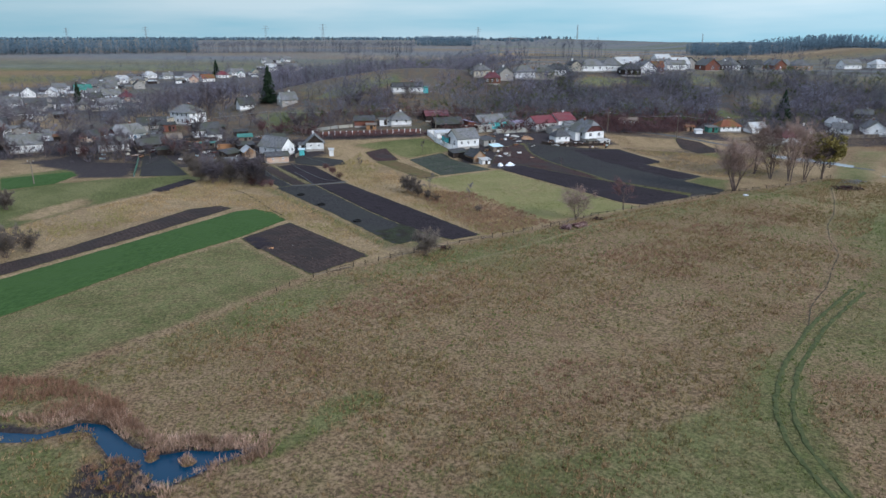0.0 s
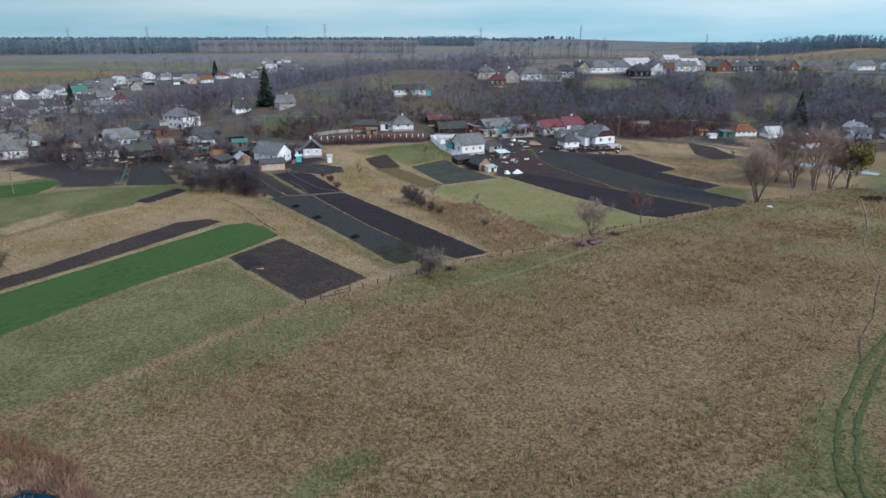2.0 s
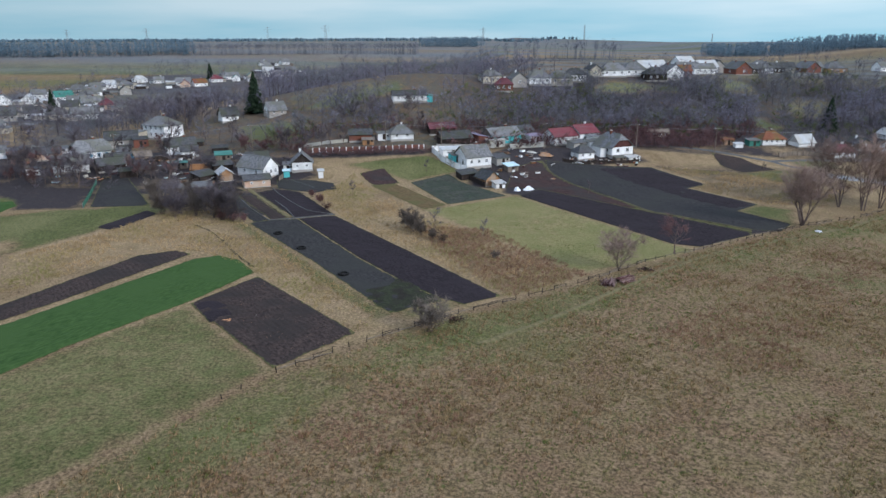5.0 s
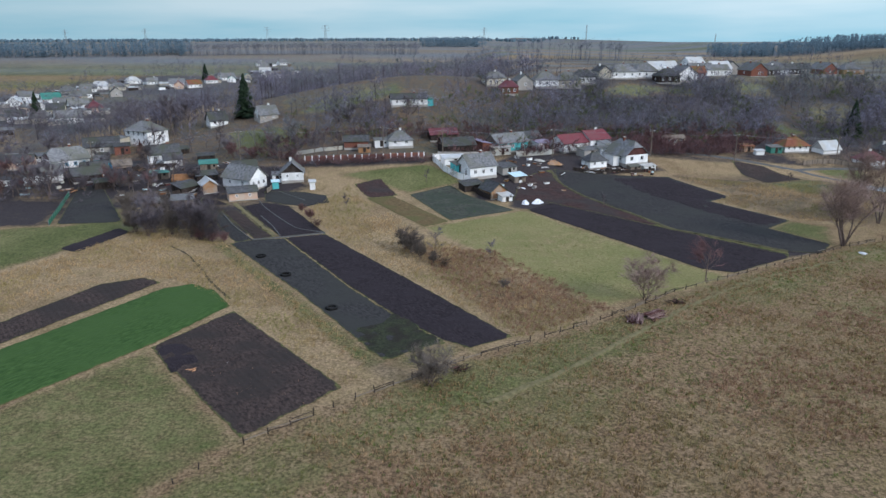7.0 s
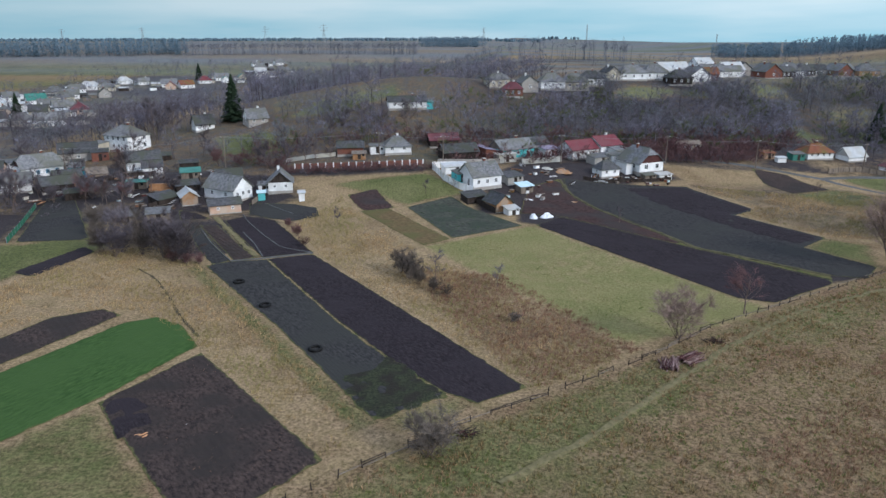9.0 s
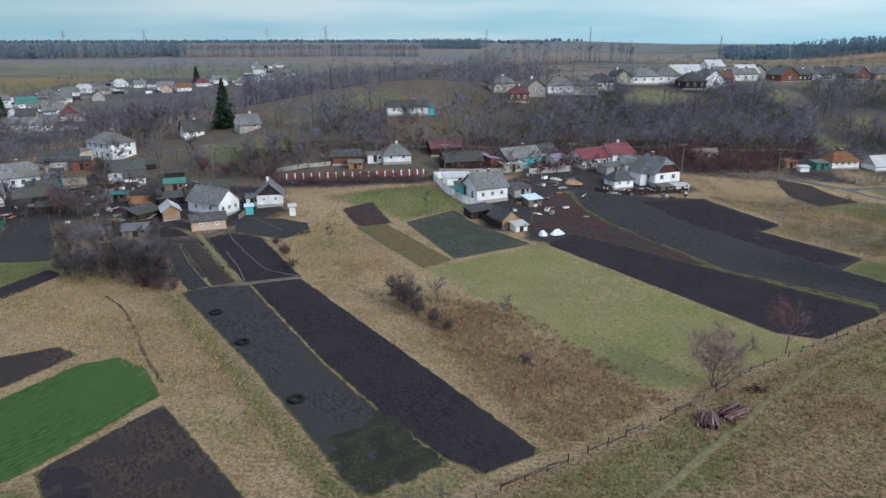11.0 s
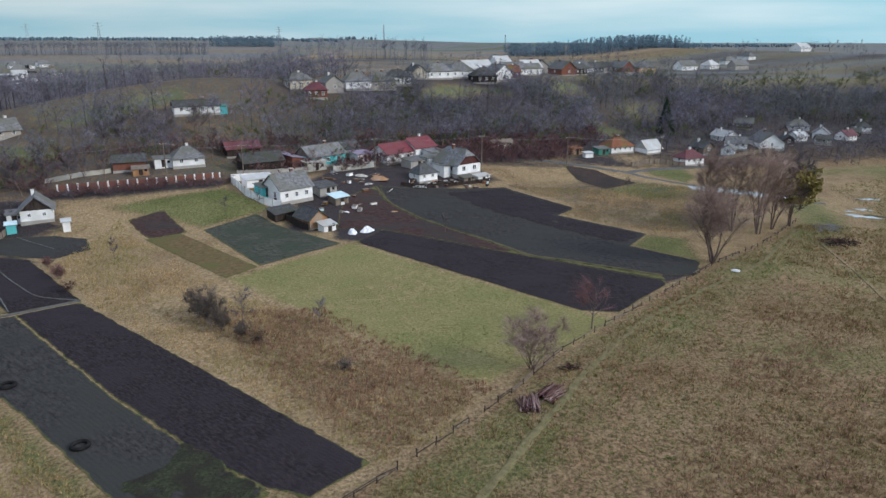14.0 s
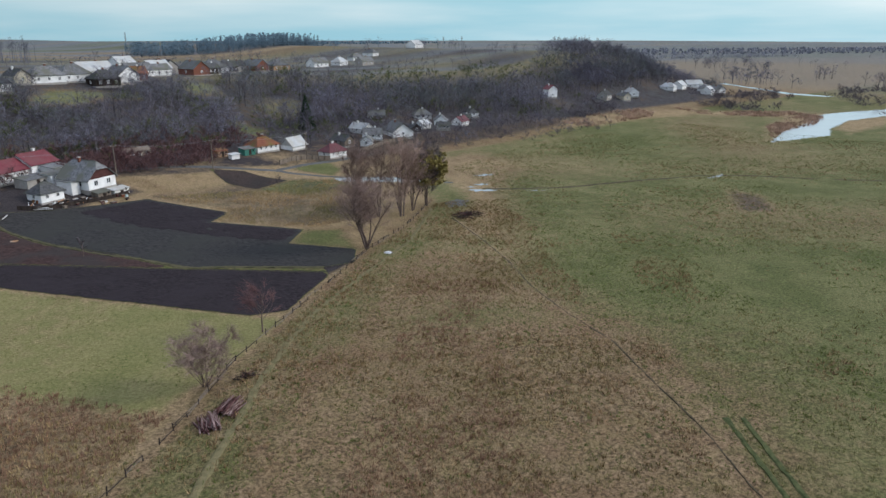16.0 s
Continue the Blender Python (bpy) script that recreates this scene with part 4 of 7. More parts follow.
# ---- plants ----
def tufts(name, poly, density, height, spread, blades, material, label, category, width=0.05, lean=0.6, seed=0, keep=None, patch=0.0, patch_size=7.0, avoid=()):
    """A carpet of grass tussocks, each a spray of narrow blades."""
    rng = np.random.RandomState(seed)
    p = np.array(poly, float)
    lo, hi = p.min(0), p.max(0)
    n = int((hi[0] - lo[0]) * (hi[1] - lo[1]) * density)
    x, y = lo[0] + rng.rand(n) * (hi[0] - lo[0]), lo[1] + rng.rand(n) * (hi[1] - lo[1])
    ok = inside(x, y, poly)
    if patch:
        ok &= wobble(x, y, patch_size, seed) + 0.5 * wobble(x, y, patch_size * 0.37, seed + 4) + rng.randn(n) * 0.35 > patch
    for line, gap in avoid:
        ok &= edge_gap(x, y, line, False) > gap
    if keep is not None:
        ok &= keep(x, y)
    x, y = x[ok], y[ok]
    n = len(x)
    h = height * (0.55 + 0.9 * rng.rand(n) ** 1.5)
    base = np.repeat(np.column_stack([x, y, ground_height(x, y) - 0.03]), blades, 0)
    hh = np.repeat(h, blades) * (0.6 + 0.6 * rng.rand(n * blades))
    ang = rng.rand(n * blades) * 2 * np.pi
    off = np.column_stack([np.cos(ang), np.sin(ang), np.zeros_like(ang)])
    root = base + off * (spread * rng.rand(n * blades) ** 0.7)[:, None]
    tip = root + off * (hh * lean * rng.rand(n * blades))[:, None] + np.array([0.12, 0.05, 0]) * hh[:, None]
    tip[:, 2] += hh
    a2 = rng.rand(n * blades) * 2 * np.pi
    side = np.column_stack([np.cos(a2), np.sin(a2), np.zeros_like(a2)]) * (width * (0.6 + 0.8 * rng.rand(n * blades)))[:, None]
    verts = np.stack([root - side, root + side, tip], 1).reshape(-1, 3)
    ob = new(name, array_mesh(name, verts, np.arange(len(verts)).reshape(-1, 3), material))
    return tagged(ob, label, category, kind="stuff")


def grow_tree(seed, height, spread, trunk=0.2, stems=1, limbs=9, sub=5, twigs=7, twig=1.4, tw=0.028, upward=0.75, start=0.25, splay=0.5):
    """A bare tree: tapered bent trunk(s), limbs, branches and many fine twigs. Returns the wood and the twigs."""
    rng = random.Random(seed)
    wood, fine = Geo(), Geo()

    def jog(v, a):
        return (v + Vector((rng.uniform(-a, a), rng.uniform(-a, a), rng.uniform(-a, a)))).normalized()

    def arm(p, d, length, r, n, segs):
        pts = [p]
        for i in range(segs):
            d2 = jog(d, 0.16)
            q = pts[-1] + d2 * length / segs
            wood.beam(pts[-1], q, r * (1 - i / (segs + 0.4)), r * (1 - (i + 1) / (segs + 0.4)), n)
            pts.append(q)
            d = jog(d2 + Vector((0, 0, 0.06)), 0.02)
        return pts

    def point(pts, t):
        k = min(int(t * (len(pts) - 1)), len(pts) - 2)
        return pts[k].lerp(pts[k + 1], t * (len(pts) - 1) - k)

    def spray(p, d, count, length):
        for _ in range(count):
            e = p + jog(d, 0.75) * length * rng.uniform(0.5, 1.2)
            s = (e - p).orthogonal().normalized() * tw * rng.uniform(0.6, 1.3)
            m = p.lerp(e, 0.5) + Vector((rng.uniform(-0.1, 0.1), rng.uniform(-0.1, 0.1), rng.uniform(0, 0.15))) * length
            fine.add([p - s, p + s, m + s * 0.7, m - s * 0.7, e], [(0, 1, 2, 3), (3, 2, 4)])

    for st in range(stems):
        fan = rng.random() * 6.28
        lean = Vector((math.cos(fan), math.sin(fan), 0)) * (rng.uniform(0, 0.12) if stems == 1 else splay * math.sqrt(rng.uniform(0.1, 1)))
        pts = arm(Vector((rng.uniform(-0.3, 0.3) * (stems > 1), rng.uniform(-0.3, 0.3) * (stems > 1), -0.1)), (Vector((0, 0, 1)) + lean).normalized(), height * rng.uniform(0.82, 0.95), trunk, 6, 5)
        for i in range(limbs):
            t = start + (0.97 - start) * (i + rng.random()) / limbs
            a = rng.random() * 6.28 + i * 2.4
            d = Vector((math.cos(a), math.sin(a), upward * rng.uniform(0.6, 1.4))).normalized()
            ln = spread * (1.15 - 0.65 * t) * rng.uniform(0.7, 1.2)
            lp = arm(point(pts, t), d, ln, trunk * 0.42 * (1.1 - t * 0.7), 4, 3)
            for j in range(sub):
                u = 0.25 + 0.75 * (j + rng.random()) / sub
                d3 = jog(d + Vector((0, 0, 0.25)), 0.85)
                bp = arm(point(lp, min(u, 0.99)), d3, ln * 0.42 * rng.uniform(0.6, 1.2), trunk * 0.13, 3, 2)
                for k in range(3):
                    spray(point(bp, 0.3 + 0.34 * k), d3, twigs, twig)
    return wood, fine


TREES = {}


def tree_kind(key, **kw):
    w, f = grow_tree(**kw)
    TREES[key] = (w, f)


def tree(name, key, x, y, s, turn, label, twig_material="twig", category="tree", group="", zs=None):
    ob = thing(name, pose(x, y, gz(x, y), 0, 0, turn), label, category, group)
    ob.scale = (s, s, zs or s)
    w, f = TREES[key]
    if isinstance(w, Geo):
        TREES[key] = w, f = w.mesh(key + "_trunk", M["bark"]), {None: f}
    if twig_material not in f:
        f[twig_material] = f[None].mesh(key + "_crown", M[twig_material])
    part("trunk", w, None, ob)
    part("crown", f[twig_material], None, ob, "fine bare twigs")
    return ob


tree_kind("willow", seed=3, height=11.0, spread=5.4, trunk=0.17, stems=8, limbs=8, sub=5, twigs=8, twig=2.0, tw=0.014, upward=1.0, start=0.3, splay=0.62)
tree_kind("broad", seed=5, height=12, spread=5.2, trunk=0.22, limbs=15, sub=6, twigs=9, twig=1.5, tw=0.018)
tree_kind("tall", seed=8, height=14, spread=3.8, trunk=0.22, limbs=16, sub=5, twigs=8, twig=1.4, tw=0.018, upward=1.2)
tree_kind("fruit", seed=11, height=5.6, spread=3.0, trunk=0.11, limbs=11, sub=4, twigs=7, twig=1.2, tw=0.013, upward=0.9, start=0.3)
tree_kind("wide", seed=12, height=6.2, spread=2.3, trunk=0.04, stems=12, limbs=6, sub=3, twigs=7, twig=1.2, tw=0.012, upward=1.0, start=0.2, splay=0.7)
tree_kind("shrub", seed=14, height=3.6, spread=1.2, trunk=0.024, stems=13, limbs=5, sub=3, twigs=5, twig=1.0, tw=0.012, upward=0.9, start=0.15, splay=0.8)
tree_kind("sapling", seed=17, height=3.2, spread=1.1, trunk=0.05, limbs=8, sub=3, twigs=4, twig=0.6, tw=0.014, upward=1.2)
tree_kind("row", seed=23, height=12.5, spread=3.9, trunk=0.14, stems=4, limbs=10, sub=5, twigs=7, twig=1.8, tw=0.012, upward=1.1, start=0.15, splay=0.3)
tree_kind("poplar", seed=21, height=16, spread=2.3, trunk=0.2, limbs=16, sub=4, twigs=5, twig=1.4, tw=0.04, upward=2.4, start=0.12)

tree("willow", "willow", 75.6, 178.4, 1.08, 0, "large bare willow with several stems at the fence end", "willowtwig")
tree("willow", "row", 96.4, 192.6, 1.32, 130, "tall reddish bare willow beside the flooded lane", "willowtwig")
tree("willow", "row", 93.0, 196.0, 1.25, 200, "reddish bare tree beside the flooded lane", "willowtwig")
tree("bare_tree", "row", 91.0, 203.0, 1.2, 60, "bare reddish tree standing in dry grass", "willowtwig")
tree("bare_tree", "row", 102, 195.8, 1.2, 20, "dark bare tree in a row beside the puddles", "willowtwig")
ivy = tree("leafy_tree", "row", 107.6, 197.2, 1.15, 75, "tree overgrown with yellow green climbers")
tree("cherry_tree", "fruit", 41.7, 156.6, 1.15, 0, "small reddish bare cherry tree at the fence", "redtwig")
tree("bare_shrub", "wide", 29.4, 147.6, 1.22, 40, "wide grey bare shrub over the log pile", "willowtwig", zs=1.12)
tree("bare_shrub", "shrub", -2.3, 119.8, 1.3, 0, "dense round olive grey bush growing in the fence", "bushtwig", category="bush", zs=1.3)
for k, (x, y, s) in enumerate(((-8.4, 172.4, 1.15), (-7.0, 169.6, 1.0), (-5.4, 167.0, 0.8), (-1.0, 162, 0.55), (-3.0, 164.3, 0.6), (8.4, 152.0, 0.45))):
    tree("bare_shrub", "shrub", x, y, s, 77 * k, "grey bare bush in the dry grass strip", "bushtwig", category="bush", group="bushes in the dry strip")
for k, (x, y, s) in enumerate(((-48.4, 177.1, 0.75), (-45.5, 175.9, 0.6), (-43.4, 175.9, 0.5), (-30.4, 193.9, 0.6), (-27.6, 186.9, 0.55), (-33.6, 200.4, 0.5))):
    tree("bare_shrub", "shrub", x, y, s, 61 * k, "low reddish bare bush at the garden's edge", "redtwig", category="bush", group="low red bushes")
tree("sapling", "sapling", 7.0, 165.8, 1.2, 0, "thin bare sapling on the mown grass")
tree("sapling", "sapling", -2.6, 166.2, 1.8, 50, "thin pale sapling among dry grass")
for k, (x, y) in enumerate(((-6.4, 226), (0.4, 228), (-24, 203), (35.4, 207), (92, 236.5))):
    tree("sapling", "sapling", x, y, 1.1, 60 * k, "young bare fruit tree in the garden")
for k, (x, y, s) in enumerate(((-74.5, 115.5, 1.5), (-78, 112, 1.3), (-72.5, 119, 1.0), (-94.8, 149.3, 1.1), (-96.4, 151, 0.8))):
    tree("bare_shrub", "shrub", x, y, s, 50 * k, "dark leafless bush at the field's edge", "bushtwig", category="bush", group="bushes by the wheat")
thicket_rng = random.Random(21)
for (x0, y0), (x1, y1), count, keys, smin, smax in (((-63.0, 181.4), (-44.5, 175.6), 8, ("shrub", "shrub", "wide"), 0.9, 1.5), ((-67, 190.5), (-48.5, 184.5), 7, ("shrub", "wide", "fruit"), 0.9, 1.4),
                                                    ((-72, 199), (-58, 196), 5, ("fruit", "shrub", "wide"), 0.9, 1.25), ((-88, 224), (-80, 217), 7, ("wide", "fruit"), 0.9, 1.2)):
    for k in range(count):
        u = (k + thicket_rng.uniform(-0.4, 0.4)) / (count - 1)
        x, y = x0 + (x1 - x0) * u + thicket_rng.uniform(-1.2, 1.2), y0 + (y1 - y0) * u + thicket_rng.uniform(-1.8, 1.8)
        key = thicket_rng.choice(keys)
        size = thicket_rng.uniform(smin, smax) * (1 if key == "shrub" else 0.8)
        tree("bare_shrub" if key != "fruit" else "fruit_tree", key, x, y, size, 41 * k, "tangled bare garden thicket beside the sheds", "redtwig" if x0 == -88 and k % 2 else "bushtwig" if k % 3 == 0 else "twig",
             category="bush" if key != "fruit" else "tree", group="thicket by the sheds")
for k, (x, y, s) in enumerate(((-40, 250.5, 0.62), (-36.5, 249.5, 0.7), (-45, 247, 0.6), (-33.5, 252, 0.55), (-30.5, 271, 0.7), (-26.5, 274, 0.75), (-22, 276, 0.7), (-35, 268, 0.6), (-14, 277, 0.8), (-10.5, 266, 0.6), (-48.5, 244, 0.65), (-52, 250, 0.6), (-90, 256, 0.8), (-94, 284, 1.0), (-87, 281, 0.9), (-72, 262, 0.7), (-118, 254, 0.7), (-120, 236, 0.6))):
    tree("bare_tree", "tall" if k % 2 else "broad", x, y, s, 67 * k, "dark bare tree beside the village lane", group="trees along the lane")

yard_rng = random.Random(57)
for k in range(58):
    x, y = (yard_rng.uniform(-150, -64), yard_rng.uniform(212, 262)) if k < 40 else (yard_rng.uniform(-126, -96), yard_rng.uniform(209, 222))
    tree("fruit_tree", yard_rng.choice(("fruit", "broad", "fruit", "wide")), x, y, yard_rng.uniform(0.55, 0.85), 53 * k, "bare garden tree between village yards", "redtwig" if k % 5 == 1 else "twig", group="garden trees in the yards")

spruce_w, spruce_n = Geo(), Geo()
rng_s = random.Random(4)
spruce_w.beam((0, 0, -0.2), (0, 0, 15.2), 0.24, 0.03, 7)
for i in range(30):
    z0 = 1.2 + i * 0.46
    reach = 4.8 * (1 - (i / 31.0)) ** 0.9
    for j in range(15):
        a = rng_s.random() * 6.28
        r = reach * rng_s.uniform(0.75, 1.12)
        tip = Vector((math.cos(a) * r, math.sin(a) * r, z0 - 0.32 * r + rng_s.uniform(-0.2, 0.2)))
        b = Vector((0, 0, z0 + 0.25))
        s = Vector((-math.sin(a), math.cos(a), 0)) * (0.28 + 0.18 * r)
        m_ = b.lerp(tip, 0.62)
        spruce_n.add([b, m_ - s + Vector((0, 0, -0.35)), tip, m_ + s + Vector((0, 0, -0.3)), m_ + Vector((0, 0, 0.12))], [(0, 1, 4), (1, 2, 4), (2, 3, 4), (3, 0, 4)])


SPRUCE = (spruce_w.mesh("spruce_trunk", M["bark"]), spruce_n.mesh("spruce_needles", M["needle"]))


def spruce(x, y, s, label):
    ob = thing("spruce", pose(x, y, gz(x, y), 0, 0, x * 7), label, "tree")
    ob.scale = (s, s, s)
    part("trunk", SPRUCE[0], None, ob)
    part("crown", SPRUCE[1], None, ob, "dark green needles")


spruce(-72.4, 295.5, 1.0, "tall dark green spruce above the village")
spruce(-192, 372, 0.85, "dark green spruce between village houses")
spruce(-205, 640, 0.9, "dark green spruce in the far village")
spruce(146, 306, 0.85, "dark green spruce on the wooded slope")


def flat_arrays(*geos):
    """Vertices and triangles of gathered shapes."""
    v, t, o = [], [], 0
    for g in geos:
        v += g.v
        for f in g.f:
            t += [(f[0] + o, f[i] + o, f[i + 1] + o) for i in range(1, len(f) - 1)]
        o += len(g.v)
    return np.array(v, np.float32), np.array(t, np.int32)


def grove(name, kinds, spots, material, label, category="woodland"):
    """Many trees of a few kinds as one mesh, wood first and twigs after. spots: x, y, scale, turn, lift."""
    allv, allt, slots, o = [], [], [], 0
    for i, (x, y, s, turn, dz) in enumerate(spots):
        v, t, woody = kinds[i % len(kinds)]
        c, sn = math.cos(turn), math.sin(turn)
        w = np.column_stack([v[:, 0] * c - v[:, 1] * sn, v[:, 0] * sn + v[:, 1] * c, v[:, 2]]) * s
        w += (x, y, gz(x, y) + dz)
        allv.append(w)
        allt.append(t + o)
        slots.append(np.arange(len(t)) < woody)
        o += len(v)
    me = array_mesh(name, np.concatenate(allv), np.concatenate(allt), material)
    me.materials.append(M["woodbark"])
    me.polygons.foreach_set("material_index", np.concatenate(slots).astype(np.int32))
    return tagged(new(name, me), label, category, kind="stuff")


def wood_tree(seed, h, spread, twigs, low=0.15, tw=0.05, limbs=7):
    """A light bare tree for the woods: bent trunk, rising limbs with side branches, and a haze of fine twigs at their ends."""
    rng = random.Random(seed)
    g = Geo()

    def tube(a, b, r0, r1):
        d = (b - a).normalized()
        u = d.orthogonal().normalized()
        w = d.cross(u)
        ring = [u * math.cos(k * 2.0944) + w * math.sin(k * 2.0944) for k in range(3)]
        g.add([a + q * r0 for q in ring] + [b + q * r1 for q in ring], [(k, (k + 1) % 3, 3 + (k + 1) % 3, 3 + k) for k in range(3)])

    foot, fork, top = Vector((0, 0, -0.6)), Vector((rng.uniform(-0.3, 0.3), rng.uniform(-0.3, 0.3), h * 0.45)), Vector((rng.uniform(-0.7, 0.7), rng.uniform(-0.7, 0.7), h * 0.9))
    tube(foot, fork, 0.015 * h, 0.009 * h)
    tube(fork, top, 0.009 * h, 0.02)
    arms = [(fork, top)]
    for i in range(limbs):
        t = (i + rng.random()) / limbs
        z0 = h * (low + 0.1 + 0.5 * t)
        a = i * 2.4 + rng.uniform(-0.5, 0.5)
        r = spread * rng.uniform(0.65, 1.05) * (1.05 - 0.4 * abs(t - 0.35))
        p = foot.lerp(fork, min(1, z0 / fork.z)) if z0 < fork.z else fork.lerp(top, (z0 - fork.z) / (top.z - fork.z))
        e = Vector((math.cos(a) * r, math.sin(a) * r, z0 + h * rng.uniform(0.14, 0.32)))
        tube(p, e, 0.0048 * h, 0.02)
        arms.append((p, e))
        for k in range(2):
            b = p.lerp(e, rng.uniform(0.35, 0.75))
            e2 = b + Vector((math.cos(a + rng.uniform(-1.2, 1.2)), math.sin(a + rng.uniform(-1.2, 1.2)), rng.uniform(0.4, 1.3))) * spread * 0.42
            tube(b, e2, 0.03, 0.015)
            arms.append((b, e2))
    woody = 2 * len(g.f)
    for i in range(twigs):
        b, e = rng.choice(arms)
        p = b.lerp(e, 0.3 + 0.7 * rng.random() ** 0.6)
        out = Vector((p.x, p.y, 0.25 * spread)).normalized()
        d = (out + Vector((rng.uniform(-1, 1), rng.uniform(-1, 1), rng.uniform(-0.5, 1.0)))).normalized() * rng.uniform(0.5, 1.5)
        p = p + Vector((rng.uniform(-1, 1), rng.uniform(-1, 1), rng.uniform(-0.7, 0.9))) * 0.09 * h * rng.random()
        s = d.orthogonal().normalized() * tw * rng.uniform(0.6, 1.4)
        s.rotate(Matrix.Rotation(rng.random() * 6.28, 3, d))
        g.add([p - s, p + s, p + d], [(0, 1, 2)])
    return (*flat_arrays(g), woody)


WOOD = [wood_tree(30 + k, h, sp, 210, tw=0.045) for k, (h, sp) in enumerate(((10, 3.1), (12, 3.5), (8.5, 3.2), (11, 2.8), (13, 3.0)))]
WOOD_FAR = [wood_tree(40 + k, h, sp, 95, tw=0.075, limbs=5) for k, (h, sp) in enumerate(((10, 3.2), (12, 3.5), (9, 3.3), (11, 2.9)))]
SCRUB = [wood_tree(50 + k, h, sp, 120, 0.02, 0.045, 5) for k, (h, sp) in enumerate(((3.2, 2.0), (4.2, 2.2), (2.4, 1.8)))]


def scattered(n, lo, hi, test, smin, smax, seed, dz=-0.2):
    rng = np.random.RandomState(seed)
    x, y = lo[0] + rng.rand(n) * (hi[0] - lo[0]), lo[1] + rng.rand(n) * (hi[1] - lo[1])
    ok = test(x, y, rng)
    x, y = x[ok], y[ok]
    return [(a, b, s, t, dz) for a, b, s, t in zip(x, y, smin + rng.rand(len(x)) * (smax - smin), rng.rand(len(x)) * 6.28)]


def foot_line(x):
    return 243 + 0.25 * np.clip(x, -40, 150)


CLEARINGS = [[(-80, 322), (-30, 330), (6, 318), (-4, 300), (-62, 290)], [(-92, 284), (-56, 292), (-50, 270), (-88, 268)], [(56, 322), (64, 334), (78, 340), (88, 332), (84, 318), (62, 312)], [(114, 340), (119, 352), (132, 351), (134, 330), (118, 328)], [(136, 318), (140, 331), (162, 339), (160, 318)], [(-25, 299), (-3, 301), (-3, 291.5), (-25, 290)],
             [(-45, 262), (-4, 268), (-4, 240), (-45, 240)], [(-118, 276), (-84, 280), (-82, 246), (-122, 240)], [(98, 283), (136, 286), (136, 262), (98, 262)], [(10, 330), (60, 350), (130, 400), (130, 345), (60, 335), (20, 305)],
             [(138, 292), (168, 300), (200, 314), (248, 314), (252, 280), (138, 266)], [(300, 334), (330, 334), (330, 300), (300, 300)], [(338, 326), (420, 328), (620, 345), (620, 290), (338, 292)], [(120, 320), (132, 322), (122, 292), (112, 290)]]


def free(x, y):
    ok = np.ones(x.shape, bool)
    for c in CLEARINGS:
        ok &= ~inside(x, y, c)
    return ok


def slope_test(x, y, rng):
    d = y - foot_line(x)
    return (rng.rand(len(x)) < 0.45 + 0.55 * sm((x - 10) / 60)) & (d > 22) & (d < 76 + 16 * sm((30 - x) / 40) - 18 * sm((x - 170) / 60)) & (x > -40) & free(x, y)


grove("slope_wood", WOOD, scattered(6000, (-40, 250), (470, 400), slope_test, 0.5, 0.92, 1), M["woodtwig"], "grey brown leafless wood covering the slope")
grove("slope_scrub", SCRUB, scattered(1500, (-60, 250), (470, 380), lambda x, y, r: (y - foot_line(x) > 15) & (y - foot_line(x) < 90) & free(x, y), 0.8, 1.4, 2), M["brush"], "dark evergreen scrub under the bare trees", "scrub")
grove("red_scrub", SCRUB, scattered(1300, (-60, 240), (120, 300), lambda x, y, r: (y - foot_line(x) > 8 + 6 * (x < 0)) & (y - foot_line(x) < 34) & free(x, y), 0.7, 1.2, 3), M["redtwig"], "red brown thicket at the foot of the slope", "scrub")
bank_rng = np.random.RandomState(8)
grove("bank_scrub", SCRUB, [(-44 + 39 * t, 240.8 + 2.2 * t + bank_rng.randn() * 1.3, 0.3 + 0.28 * bank_rng.rand(), bank_rng.rand() * 6.28, -0.1) for t in bank_rng.rand(170)], M["redtwig"], "dark red brown scrub on the bank below the brick fence", "scrub")
grove("lane_scrub", SCRUB, scattered(700, (56, 258), (112, 292), lambda x, y, r: inside(x, y, [(59.3, 263.5), (82, 265), (92, 269), (100, 282), (108, 288), (72, 290), (60, 277)]), 0.45, 0.95, 36), M["redtwig"], "red brown thicket between the lane and the wood", "scrub")
grove("garden_trees", WOOD, scattered(190, (138, 268), (260, 318), lambda x, y, r: (y - foot_line(x) > -8), 0.3, 0.5, 31), M["twig"], "small bare trees between the cottages", "trees")
grove("garden_scrub", SCRUB, scattered(420, (138, 264), (300, 316), lambda x, y, r: wobble(x, y, 7, 5) > -0.4, 0.35, 0.8, 32), M["twig"], "dark hedges and bushes between the cottages", "scrub")
def clumps(centres, n, spread, smin, smax, seed):
    """Spots gathered in loose groups."""
    rng = np.random.RandomState(seed)
    return [(cx + rng.randn() * spread, cy + rng.randn() * spread, smin + rng.rand() * (smax - smin), rng.rand() * 6.28, -0.2) for cx, cy in centres for _ in range(n)]


